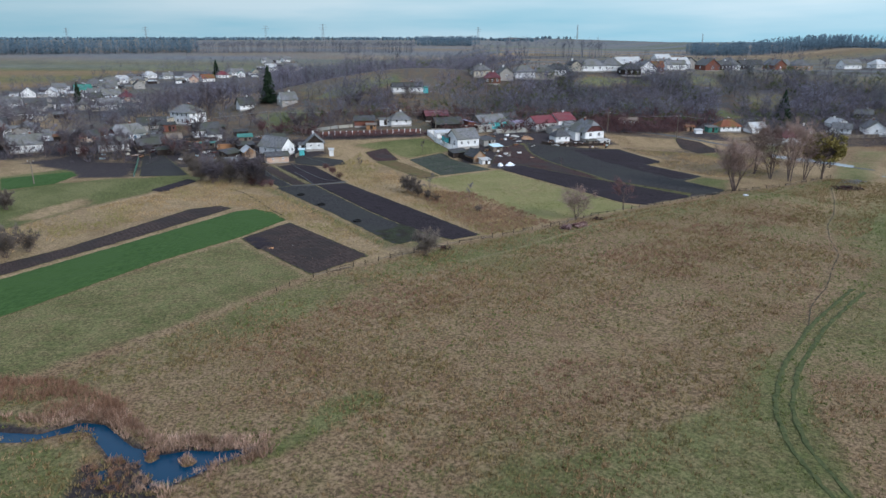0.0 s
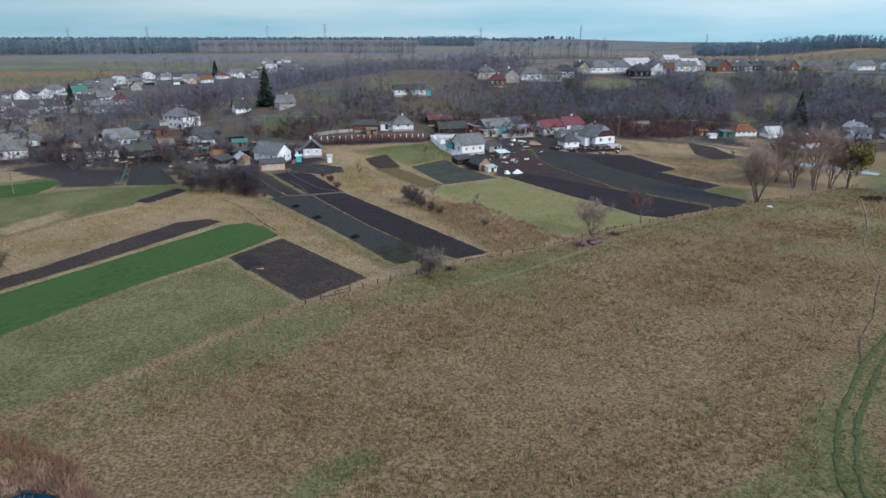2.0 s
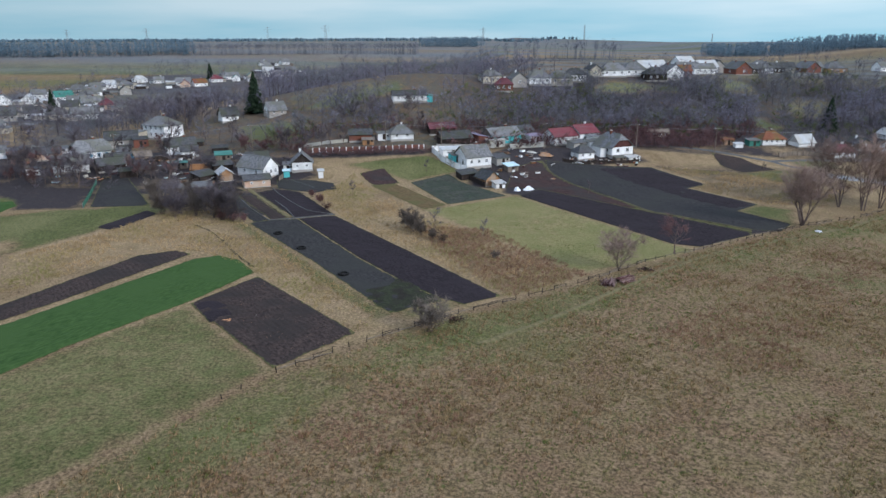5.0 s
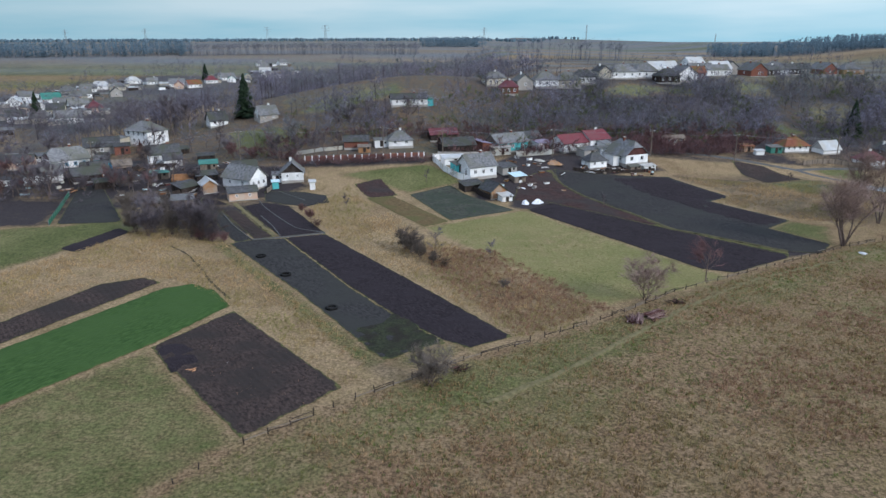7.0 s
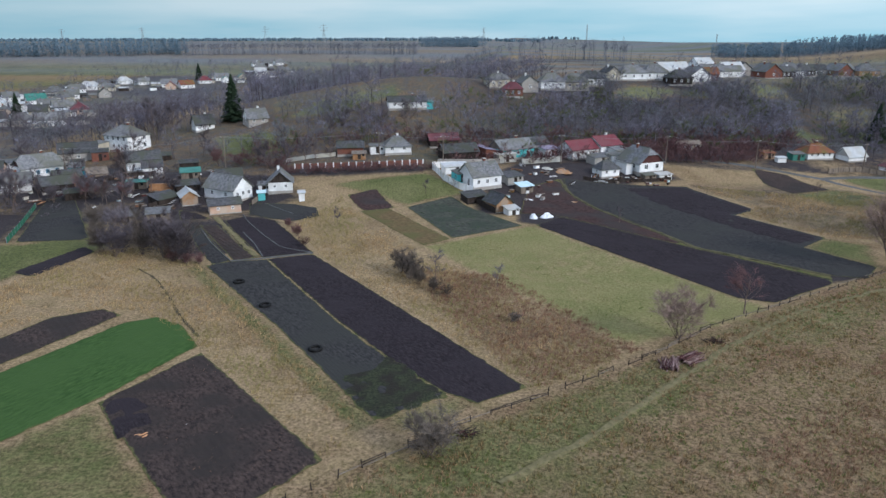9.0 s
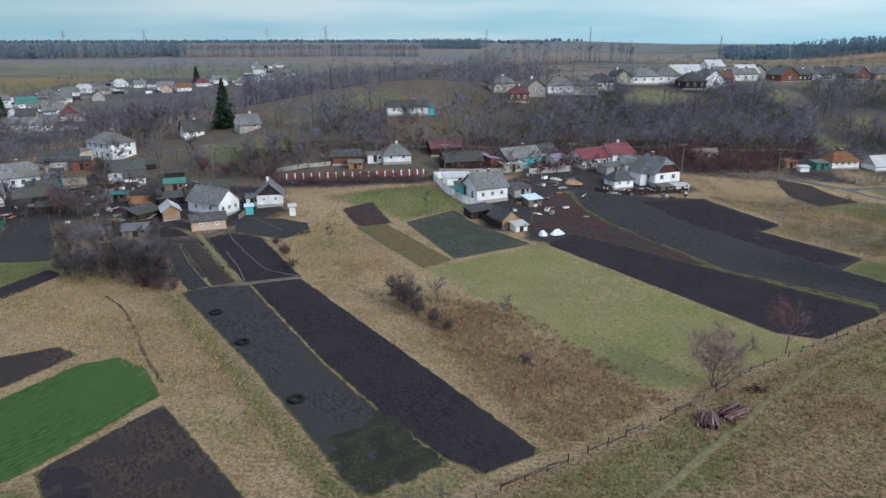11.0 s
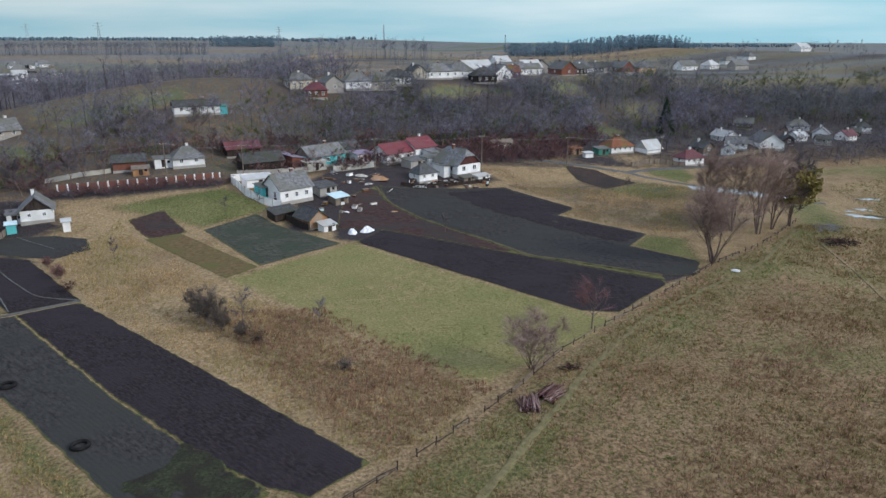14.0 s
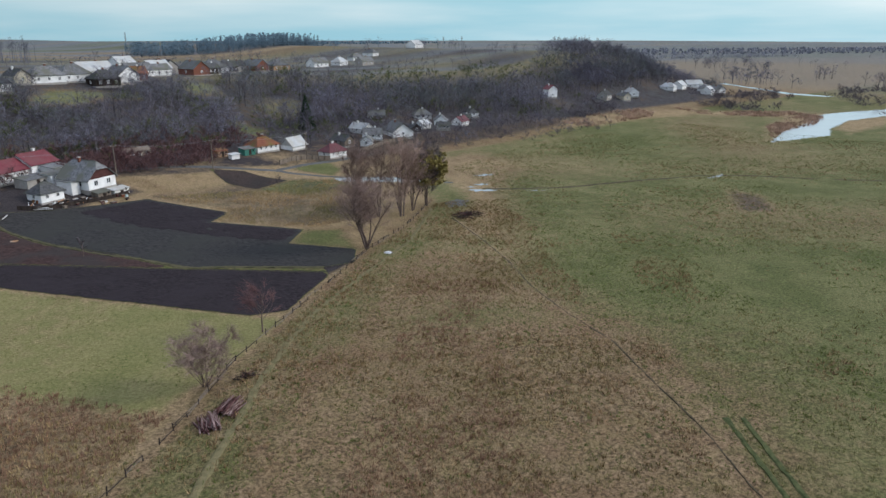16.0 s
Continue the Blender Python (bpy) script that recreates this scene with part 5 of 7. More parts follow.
grove("river_trees", WOOD_FAR, clumps(((912, 527), (940, 540), (1000, 514), (688, 392), (642, 357), (638, 340), (691, 260), (760, 330), (830, 420)), 12, 9, 0.9, 1.5, 41), M["woodtwig"], "clumps of bare trees on the river plain", "trees")
grove("river_scrub", SCRUB, clumps(((409, 275), (416, 266), (417, 252), (461, 278), (480, 277), (498, 276), (580, 254), (602, 247), (540, 240), (501, 216), (440, 290), (520, 290), (455, 180), (520, 182), (620, 235), (300, 290), (325, 294)), 16, 7, 0.8, 1.6, 42), M["twig"], "dark bushes along the river and its lanes", "scrub")
grove("plateau_trees", WOOD_FAR, scattered(170, (20, 322), (320, 490), lambda x, y, r: (y > 340 + 0.3 * (x - 60)) & (y < 372 + 0.36 * (x - 60)), 0.3, 0.55, 33), M["twig"], "small bare garden trees among plateau houses", "trees")
grove("village_trees", WOOD, scattered(90, (-175, 214), (-84, 290), lambda x, y, r: wobble(x, y, 9, 6) > -0.1, 0.3, 0.6, 34), M["twig"], "bare garden trees among village yards", "trees")
grove("village_wood", WOOD, scattered(330, (-205, 262), (-92, 348), lambda x, y, r: (wobble(x, y, 13, 3) > -0.45) & (np.hypot(x + 99.5, y - 272) > 13) & (np.hypot(x + 110, y - 262) > 10), 0.55, 1.0, 35), M["twig"], "dark bare trees behind the village yards", "trees")
grove("yard_scrub", SCRUB, scattered(620, (-170, 205), (-36, 250), lambda x, y, r: (wobble(x, y, 6, 4) > 0.1), 0.3, 0.7, 14), M["twig"], "low bare bushes between the sheds", "scrub")
grove("village_wood", WOOD, scattered(2300, (-150, 240), (-20, 420), lambda x, y, r: ((y > 262 - 0.1 * (x + 100)) & (x > -135 + 0 * y) & free(x, y) & ((y < 300) | (y > 324)) & (r.rand(len(x)) < 0.4)), 0.6, 0.95, 4), M["woodtwig"], "leafless trees round the hillside gardens")
grove("valley_wood", WOOD_FAR, scattered(2300, (-190, 330), (60, 640), lambda x, y, r: (x > -70 - (y - 340) * 0.33) & (x < 40 - (y - 420) * 0.1) & (y > 345 + 0.25 * (x + 70)), 0.7, 1.1, 5), M["woodtwig"], "dense leafless wood in the side valley")
grove("spur_wood", WOOD_FAR, scattered(3000, (300, 320), (530, 450), lambda x, y, r: (y > 322) & (x + 0.3 * (y - 327) < 525) & (r.rand(len(x)) < sm((x - 255 - 1.25 * (y - 297)) / 90)) & (y < 450), 0.6, 1.0, 6), M["woodtwig"], "dark leafless wood on the far spur")


def pine_tree(seed, h):
    rng = random.Random(seed)
    g = Geo()
    g.beam((0, 0, -0.5), (0, 0, h * 0.9), 0.22, 0.08, 3)
    for i in range(15):
        u = rng.random()
        z0, r = h * (0.12 + 0.86 * u), h * 0.17 * (1.1 - 0.75 * u)
        a = rng.random() * 6.28
        p = Vector((math.cos(a) * r * 0.5, math.sin(a) * r * 0.5, z0))
        e = Vector((math.cos(a) * r * 1.1, math.sin(a) * r * 1.1, z0 + rng.uniform(-0.4, 0.8)))
        s = Vector((-math.sin(a), math.cos(a), 0)) * rng.uniform(0.9, 1.5)
        g.add([p - s, p + s, e, (p + e) / 2 + Vector((0, 0, 0.9))], [(0, 1, 3), (1, 2, 3), (2, 0, 3)])
    return (*flat_arrays(g), 0)


PINES = [pine_tree(k, 17 + 1.5 * (k % 3)) for k in range(4)]
BIRCH = [(*wood_tree(70 + k, 15, 1.9, 60, 0.3, 0.09, 3)[:2], 0) for k in range(3)]


def strip_spots(a, b, depth, n, smin, smax, seed):
    rng = np.random.RandomState(seed)
    a, b = np.array(a, float), np.array(b, float)
    d = (b - a) / np.linalg.norm(b - a)
    nrm = np.array([-d[1], d[0]])
    out = []
    for _ in range(n):
        p = a + (b - a) * rng.rand() + nrm * depth * rng.rand()
        out.append((p[0], p[1], smin + rng.rand() * (smax - smin), rng.rand() * 6.28, -0.2))
    return out


# distant forest belts, their materials tinted blue-grey in place of haze
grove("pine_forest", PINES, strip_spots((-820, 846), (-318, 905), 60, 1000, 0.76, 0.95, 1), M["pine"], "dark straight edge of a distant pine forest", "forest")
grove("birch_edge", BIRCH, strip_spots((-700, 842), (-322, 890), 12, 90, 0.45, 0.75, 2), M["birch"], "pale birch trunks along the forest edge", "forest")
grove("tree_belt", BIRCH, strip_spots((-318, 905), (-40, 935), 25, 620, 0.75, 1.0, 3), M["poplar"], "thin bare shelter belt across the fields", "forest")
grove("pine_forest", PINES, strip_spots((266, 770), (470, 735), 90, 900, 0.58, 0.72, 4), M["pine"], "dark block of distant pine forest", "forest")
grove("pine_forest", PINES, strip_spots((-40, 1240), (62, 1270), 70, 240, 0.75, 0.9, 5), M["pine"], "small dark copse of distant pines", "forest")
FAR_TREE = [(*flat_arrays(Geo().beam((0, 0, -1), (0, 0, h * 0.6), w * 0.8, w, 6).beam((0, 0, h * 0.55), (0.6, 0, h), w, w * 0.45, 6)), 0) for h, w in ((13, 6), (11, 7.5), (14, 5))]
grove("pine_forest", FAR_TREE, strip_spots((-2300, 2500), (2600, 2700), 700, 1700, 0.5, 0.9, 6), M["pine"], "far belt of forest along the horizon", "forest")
grove("plain_forest", FAR_TREE, strip_spots((1350, 900), (2600, 250), 500, 900, 0.3, 0.6, 9), M["poplar"], "low haze-tinted woods across the river plain", "forest")
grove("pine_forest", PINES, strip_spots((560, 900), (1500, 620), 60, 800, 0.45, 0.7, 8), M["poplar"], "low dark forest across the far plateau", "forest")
grove("tree_belt", BIRCH, strip_spots((-40, 640), (120, 560), 30, 150, 0.7, 1.0, 7), M["poplar"], "pale thin trunks behind the side valley", "forest")
grove("river_trees", WOOD_FAR, scattered(170, (430, 240), (1500, 700), lambda x, y, r: wobble(x, y, 45, 3) > 0.45, 0.7, 1.2, 9), M["woodtwig"], "scattered bare trees along the river", "trees")
grove("plateau_trees", WOOD_FAR, scattered(520, (20, 335), (480, 620), lambda x, y, r: (wobble(x, y, 22, 6) > 0.2) & (y - foot_line(x) > 92), 0.5, 0.85, 10), M["woodtwig"], "bare garden trees on the plateau", "trees")
grove("village_trees", WOOD_FAR, scattered(900, (-320, 235), (-118, 780), lambda x, y, r: wobble(x, y, 17, 8) > -0.2, 0.4, 0.85, 11), M["woodtwig"], "bare garden trees among the village houses", "trees")
grove("foot_trees", WOOD_FAR, scattered(160, (130, 262), (330, 300), lambda x, y, r: wobble(x, y, 11, 2) > 0.1, 0.4, 0.7, 12), M["woodtwig"], "bare garden trees round the lower cottages", "trees")


# ---- buildings ----
def window_at(parent, u, v, w, h, spot, frame_material):
    """A window set on a wall: outer frame with a middle bar, a sill, and two dark panes. spot maps (along, out, up) to the house."""
    fr = Geo()
    def bx(geo, a0, b0, c0, a1, b1, c1):
        pts = [spot(a, b, c) for c in (c0, c1) for a, b in ((a0, b0), (a1, b0), (a1, b1), (a0, b1))]
        geo.add(pts, [(3, 2, 1, 0), (4, 5, 6, 7), (0, 1, 5, 4), (1, 2, 6, 5), (2, 3, 7, 6), (3, 0, 4, 7)])
    t = 0.12
    for a0, c0, a1, c1 in ((u - w / 2, v, u - w / 2 + t, v + h), (u + w / 2 - t, v, u + w / 2, v + h), (u - w / 2 + t, v, u + w / 2 - t, v + t), (u - w / 2 + t, v + h - t, u + w / 2 - t, v + h), (u - t / 3, v + t, u + t / 3, v + h - t)):
        bx(fr, a0, -0.05, c0, a1, 0.07, c1)
    win = part("window", fr, M[frame_material], parent)
    for a0, a1 in ((u - w / 2 + t, u - t / 3), (u + t / 3, u + w / 2 - t)):
        g = Geo()
        bx(g, a0, -0.04, v + t, a1, 0.02, v + h - t)
        part("pane", g, M["glass"], win)
    return win


def house(name, x, y, turn, L, W, h, rise, roof="gable", wall="white", cover="slate", gable=None, wins=(2, 2, 1, 1), win_size=(0.9, 1.1), frame_material="frame",
          chimney=1, eave=0.4, label="", group="", plinth=0.4, door=None, category="house", sink=0.5, storeys=1, rows=True):
    """A cottage: walls on a plinth, gabled, half-hipped or hipped roof with overhang, ridge, chimney, windows and door."""
    zc = min(gz(x + a, y + b) for a in (-3, 0, 3) for b in (-3, 0, 3)) * 0.5 + gz(x, y) * 0.5
    ob = thing(name, pose(x, y, zc, 0, 0, turn), label, category, group)
    l, w = L / 2, W / 2
    part("plinth", Geo().box(-l - 0.08, -w - 0.08, -sink, l + 0.08, w + 0.08, plinth), M["greybrick"], ob)
    part("wall", Geo().box(-l, -w, plinth, l, w, h), M[wall], ob)
    e, th = eave, 0.12
    drop = rise * e / w
    cover_m = M[cover]
    if roof == "hip":
        r = max(l - w * 0.85, 0.3)
        top = h + rise
        el, ew, ez = l + e, w + e, h - drop
        for quad in ([(-el, -ew, ez), (el, -ew, ez), (r, 0, top), (-r, 0, top)], [(el, ew, ez), (-el, ew, ez), (-r, 0, top), (r, 0, top)],
                     [(el, -ew, ez), (el, ew, ez), (r, 0, top)], [(-el, ew, ez), (-el, -ew, ez), (-r, 0, top)]):
            part("roof_slope", Geo().slab(quad, th), cover_m, ob)
        part("ceiling_boards", Geo().box(-l, -w, h, l, w, h + 0.08), M["board"], ob)
        ridge = r
    else:
        clip = {"gable": 0.0, "halfhip": 0.45}[roof]
        top = h + rise
        ce = l + e - clip * 0.9 * w
        for s in (-1, 1):
            if clip:
                zc_ = h + rise * (1 - clip)
                quad = [(-l - e, s * (w + e), h - drop), (l + e, s * (w + e), h - drop), (l + e, s * w * clip, zc_), (ce, 0, top), (-ce, 0, top), (-l - e, s * w * clip, zc_)]
            else:
                quad = [(-l - e, s * (w + e), h - drop), (l + e, s * (w + e), h - drop), (l + e, 0, top), (-l - e, 0, top)]
            part("roof_slope", Geo().slab(quad if s < 0 else quad[::-1], th), cover_m, ob)
            gm = Geo()
            xx = s * l
            if clip:
                zc_ = h + rise * (1 - clip)
                tri = [(xx, -w, h), (xx, w, h), (xx, w * clip, zc_), (xx, -w * clip, zc_)]
                part("roof_slope", Geo().slab([(s * (l + e), -s * w * clip, zc_), (s * (l + e), s * w * clip, zc_), (s * ce, 0, top)], th), cover_m, ob)
            else:
                tri = [(xx, -w, h), (xx, w, h), (xx, 0, top)]
            gm.slab(tri if s > 0 else tri[::-1], -0.15)
            part("gable", gm, M[gable or wall], ob)
        ridge = l + e if not clip else ce
    part("ridge_cap", Geo().beam((-ridge, 0, h + rise + th), (ridge, 0, h + rise + th), 0.12, 0.12, 5), cover_m, ob)
    for k in range(chimney):
        cx, cy = (ridge * (0.3 - 0.7 * k), 0.35)
        ch = part("chimney", Geo().box(cx - 0.28, cy - 0.28, h + rise * 0.4, cx + 0.28, cy + 0.28, h + rise + 0.75), M["redbrick" if k == 0 and L > 8 else "white"], ob)
        part("chimney_cap", Geo().box(cx - 0.36, cy - 0.36, h + rise + 0.75, cx + 0.36, cy + 0.36, h + rise + 0.87), M["concrete"], ch)
    sides = (((lambda a, b, c: (a, -w - b, c)), L), ((lambda a, b, c: (-a, w + b, c)), L), ((lambda a, b, c: (l + b, a, c)), W), ((lambda a, b, c: (-l - b, -a, c)), W))
    for (spot, length), n in zip(sides, wins):
        for s in range(storeys):
            base = plinth + 0.75 + s * (h - plinth) / storeys
            for i in range(n):
                window_at(ob, length * ((i + 0.5) / n - 0.5) * 0.92, base, win_size[0], win_size[1], spot, frame_material)
    if door:
        side, u = door
        spot = sides[side][0]
        g = Geo()
        pts = [spot(a, b, c) for c in (plinth - 0.1, plinth + 1.95) for a, b in ((u - 0.45, -0.05), (u + 0.45, -0.05), (u + 0.45, 0.06), (u - 0.45, 0.06))]
        g.add(pts, [(3, 2, 1, 0), (4, 5, 6, 7), (0, 1, 5, 4), (1, 2, 6, 5), (2, 3, 7, 6), (3, 0, 4, 7)])
        part("door", g, M["darkboard"], ob)
    return ob


def lean_to(name, x, y, turn, L, W, h, fall, wall, cover, label, category="shed", door=True):
    """A shed with one sloping roof, framed walls and an opening."""
    ob = thing(name, pose(x, y, gz(x, y), 0, 0, turn), label, category)
    l, w = L / 2, W / 2
    g = Geo()
    g.add([(-l, -w, -0.4), (l, -w, -0.4), (l, w, -0.4), (-l, w, -0.4), (-l, -w, h - fall), (l, -w, h - fall), (l, w, h), (-l, w, h)],
          [(3, 2, 1, 0), (4, 5, 6, 7), (0, 1, 5, 4), (1, 2, 6, 5), (2, 3, 7, 6), (3, 0, 4, 7)])
    part("wall", g, M[wall], ob)
    k = fall / W
    part("roof_slope", Geo().slab([(-l - 0.3, -w - 0.3, h - fall - 0.3 * k + 0.01), (l + 0.3, -w - 0.3, h - fall - 0.3 * k + 0.01), (l + 0.3, w + 0.3, h + 0.3 * k + 0.01), (-l - 0.3, w + 0.3, h + 0.3 * k + 0.01)], 0.08), M[cover], ob)
    if door:
        part("door", Geo().box(-0.45, -w - 0.05, 0, 0.45, -w + 0.05, min(1.9, h - fall - 0.2)), M["darkboard"], ob)
        part("window", Geo().box(l * 0.45, -w - 0.05, 0.9, l * 0.45 + 0.6, -w + 0.05, 1.5), M["glass"], ob)
    return ob


# homesteads below the slope
house("cottage", 6.7, 233.2, 30, 8.2, 7.0, 3.1, 2.7, wall="white", cover="slate", gable="white", wins=(3, 2, 2, 2), label="white cottage with a grey slate gable roof and fenced yard", door=(3, 1.5))
lean_to("porch", 1.6, 233.6, 30, 2.6, 3.2, 2.5, 0.5, "turquoise", "slate", "turquoise glazed porch beside the white cottage", "porch")
lean_to("greenhouse", 0.6, 240.2, 22, 6.5, 3.2, 2.2, 0.5, "white", "tin_white", "long pale greenhouse behind the cottage", "greenhouse")
house("brick_shed", 10.3, 217.6, -62, 5.6, 4.2, 2.1, 1.7, wall="orange", cover="slate_dark", gable="orange", wins=(0, 0, 0, 0), chimney=0, label="clay brick shed with a mossy slate roof", plinth=0.2, category="shed")
lean_to("fowl_shed", 13.0, 213.6, 28, 2.8, 2.2, 1.7, 0.4, "white", "tin_white", "low white fowl shed below the brick shed")
lean_to("tool_shed", 5.0, 223.2, 30, 5.5, 3.2, 2.0, 0.7, "darkboard", "slate_dark", "dark board shed with a sagging roof")
lean_to("summer_kitchen", 14.8, 236.5, 30, 4.6, 3.8, 2.4, 0.7, "greybrick", "slate_dark", "small outbuilding beside the cottage yard")
lean_to("canopy_shed", 17.6, 232.2, 30, 3.6, 2.8, 1.9, 0.5, "board", "bluesheet", "shelter with a pale blue sheet roof")
house("villa", 52.2, 256.3, 115, 9.6, 8.0, 3.0, 3.7, "halfhip", wall="white", cover="slate", gable="maroon", wins=(3, 2, 2, 2), win_size=(1.2, 1.3), label="white house with a dark gable and grey slate roof", door=(0, -3.5), plinth=0.6)
lean_to("veranda", 47.2, 253.6, 115, 4.6, 2.2, 2.7, 0.4, "white", "slate", "white veranda along the big slate house", "porch")
house("summer_kitchen", 41.4, 250.0, 22, 5.6, 4.6, 2.5, 1.9, "hip", wall="white", cover="slate_dark", wins=(2, 1, 1, 1), win_size=(0.8, 0.9), label="small white summer kitchen with a hipped slate roof", chimney=0)
lean_to("lean_to_shed", 52.6, 248.6, 24, 3.6, 2.2, 1.7, 0.3, "board", "slate", "low board lean to in front of the house")
lean_to("white_shed", 57.0, 249.9, 24, 4.2, 2.0, 1.6, 0.3, "white", "tin_white", "low white shed in front of the house")
house("red_roof_house", 37.0, 269.0, 30, 9.5, 7.2, 2.9, 2.2, wall="white", cover="tin_red", gable="white", wins=(3, 2, 1, 1), label="white house under a crimson tin roof", chimney=0)
house("red_roof_house", 45.2, 273.6, 30, 8.0, 7.8, 3.3, 2.3, wall="white", cover="tin_red", gable="white", wins=(2, 2, 2, 1), label="taller white house under a crimson tin roof")
lean_to("white_annex", 49.0, 268.8, 30, 5.0, 4.2, 3.3, 0.5, "white", "slate", "white annex with a flat slate roof", "annex")
lean_to("garage", 41.8, 261.6, 28, 6.0, 4.0, 2.4, 0.4, "greybrick", "slate", "low grey garage between the houses", "garage")
lean_to("white_garage", 47.6, 263.2, 28, 6.6, 3.6, 2.7, 0.3, "white", "slate", "white walled outbuilding with a flat roof", "garage")
house("turquoise_house", 17.0, 265.0, 32, 11.5, 7.0, 2.9, 2.3, wall="turquoise", cover="slate", gable="board", wins=(3, 2, 1, 1), label="turquoise walled cottage with a grey slate roof")
lean_to("small_porch", 14.4, 259.2, 32, 6.0, 4.0, 2.6, 0.4, "concrete", "concrete", "pale flat roofed outbuilding by the turquoise house", "annex")
house("barn", 1.5, 258.4, 20, 10, 5.8, 2.6, 1.9, wall="darkboard", cover="slate_dark", gable="board", wins=(0, 0, 0, 0), chimney=0, label="dark board barn with a grey slate roof", category="barn")
lean_to("long_shed", 8.6, 263.5, 112, 12, 3.2, 2.8, 0.5, "redbrick", "tin_purple", "long shed with a dull violet roof")
house("low_barn", -3.0, 269.5, 15, 8.5, 5.0, 2.3, 1.5, wall="darkboard", cover="tin_maroon", wins=(0, 0, 0, 0), chimney=0, label="low board barn with a maroon roof", category="barn")
lean_to("violet_shed", 28.4, 268.4, 30, 5.0, 3.8, 2.6, 0.5, "white", "tin_purple", "shed with a violet sheet roof")
house("outbuilding", 24.8, 273.0, 30, 6, 5, 2.5, 1.8, wall="greybrick", cover="slate_dark", wins=(1, 0, 0, 0), chimney=0, label="grey brick outbuilding with mossy roof", category="shed")
house("hip_roof_cottage", -16.0, 262.2, 12, 7.4, 6.4, 2.3, 2.3, "hip", wall="white", cover="slate", wins=(2, 1, 2, 1), label="white cottage with a low hipped slate roof")
lean_to("small_annex", -21.6, 261.0, 12, 4.0, 3.4, 2.3, 0.3, "white", "slate", "white annex beside the hipped cottage", "annex")
house("old_barn", -29.0, 259.8, 8, 7.2, 4.6, 2.4, 1.4, wall="redbrick", cover="slate_dark", wins=(0, 0, 0, 0), chimney=0, label="open fronted brick barn with mossy slate roof", category="barn")
lean_to("clay_shed", -26.0, 255.6, 8, 3.6, 2.4, 1.9, 0.4, "orange", "board", "small orange clay shed beside the barn")

# homesteads round the sheds and strips
house("cottage", -53.0, 223.8, 150.5, 9.6, 5.8, 2.9, 2.6, wall="white", cover="slate", gable="white", wins=(1, 2, 3, 3), label="white gabled cottage with a slate roof above the sheds", chimney=0)
house("pink_shed", -50.6, 212.8, 24, 6.6, 4.6, 2.1, 0.9, wall="pink", cover="slate_dark", gable="pink", wins=(2, 0, 0, 0), win_size=(0.6, 0.7), chimney=0, label="pink plastered shed with a mossy slate roof", category="shed", plinth=0.2)
house("cottage", -41.8, 229.0, 102, 6.2, 5.6, 2.4, 2.5, wall="white", cover="slate", gable="darkboard", wins=(1, 1, 2, 2), win_size=(0.7, 0.8), chimney=1, label="small white cottage with a dark boarded gable")
lean_to("white_annex", -45.4, 227.4, 12, 2.6, 2.6, 2.2, 0.4, "white", "slate", "white annex beside the small cottage", "annex")
house("clay_shed", -61.2, 220.0, 118, 5.4, 3.4, 2.1, 1.2, wall="orange", cover="tin_white", gable="orange", wins=(0, 0, 1, 0), win_size=(0.5, 0.6), chimney=0, label="orange clay shed with a pale sheet roof", category="shed", plinth=0.15)
lean_to("outhouse", -35.3, 222.0, 15, 1.3, 1.3, 2.2, 0.25, "white", "tin_white", "white board outhouse at the garden's edge", "outhouse", door=False)
lean_to("blue_shelter", -44.8, 222.4, 15, 1.6, 1.6, 1.9, 0.2, "turquoise", "bluesheet", "small turquoise shelter by the cottage", "shed", door=False)
lean_to("board_shed", -66.6, 219.5, 60, 6.0, 3.6, 2.3, 0.9, "darkboard", "slate_dark", "dark board shed among the thicket")
lean_to("board_shed", -64.6, 228.8, 30, 5.4, 3.4, 2.2, 0.7, "darkboard", "slate_dark", "dark board shed with a mossy roof")
lean_to("board_shed", -62.6, 206.2, 20, 4.6, 3.2, 2.0, 0.6, "board", "slate", "grey board shed beside the thicket")
lean_to("board_shed", -67.9, 203.2, 20, 3.0, 2.4, 1.9, 0.5, "board", "slate", "small grey board shed in the thicket")
lean_to("green_roof_shed", -67.3, 239.0, 20, 4.6, 3.4, 2.4, 0.6, "board", "tin_green", "low shed with a green sheet roof")
lean_to("green_roof_shed", -77.5, 230.5, 10, 4.6, 2.2, 1.9, 0.2, "board", "tin_green", "low shed with a green sheet roof")
house("shed", -56.0, 234.5, 20, 6.0, 4.4, 2.2, 1.3, wall="board", cover="slate_dark", wins=(0, 0, 0, 0), chimney=0, label="grey board shed behind the white cottage", category="shed")
house("two_storey_house", -99.5, 275.5, -29, 10.8, 8.0, 4.9, 2.6, "hip", wall="white", cover="slate", wins=(4, 3, 2, 2), storeys=2, label="two storey white house with a hipped slate roof", win_size=(1.1, 1.3))
lean_to("side_wing", -108.0, 272.0, -29, 5.0, 6.0, 3.6, 0.6, "cream", "slate", "low wing of the two storey house", "annex")
house("cottage", -110.4, 245.8, 44, 10.0, 7.0, 3.0, 2.9, "halfhip", wall="white", cover="slate", gable="maroon", wins=(4, 2, 1, 2), frame_material="blueframe", label="white cottage with a maroon gable and slate roof")
lean_to("blue_annex", -101.4, 247.4, 31, 4.0, 4.6, 2.7, 0.5, "turquoise", "slate", "blue painted annex of the white cottage", "annex")
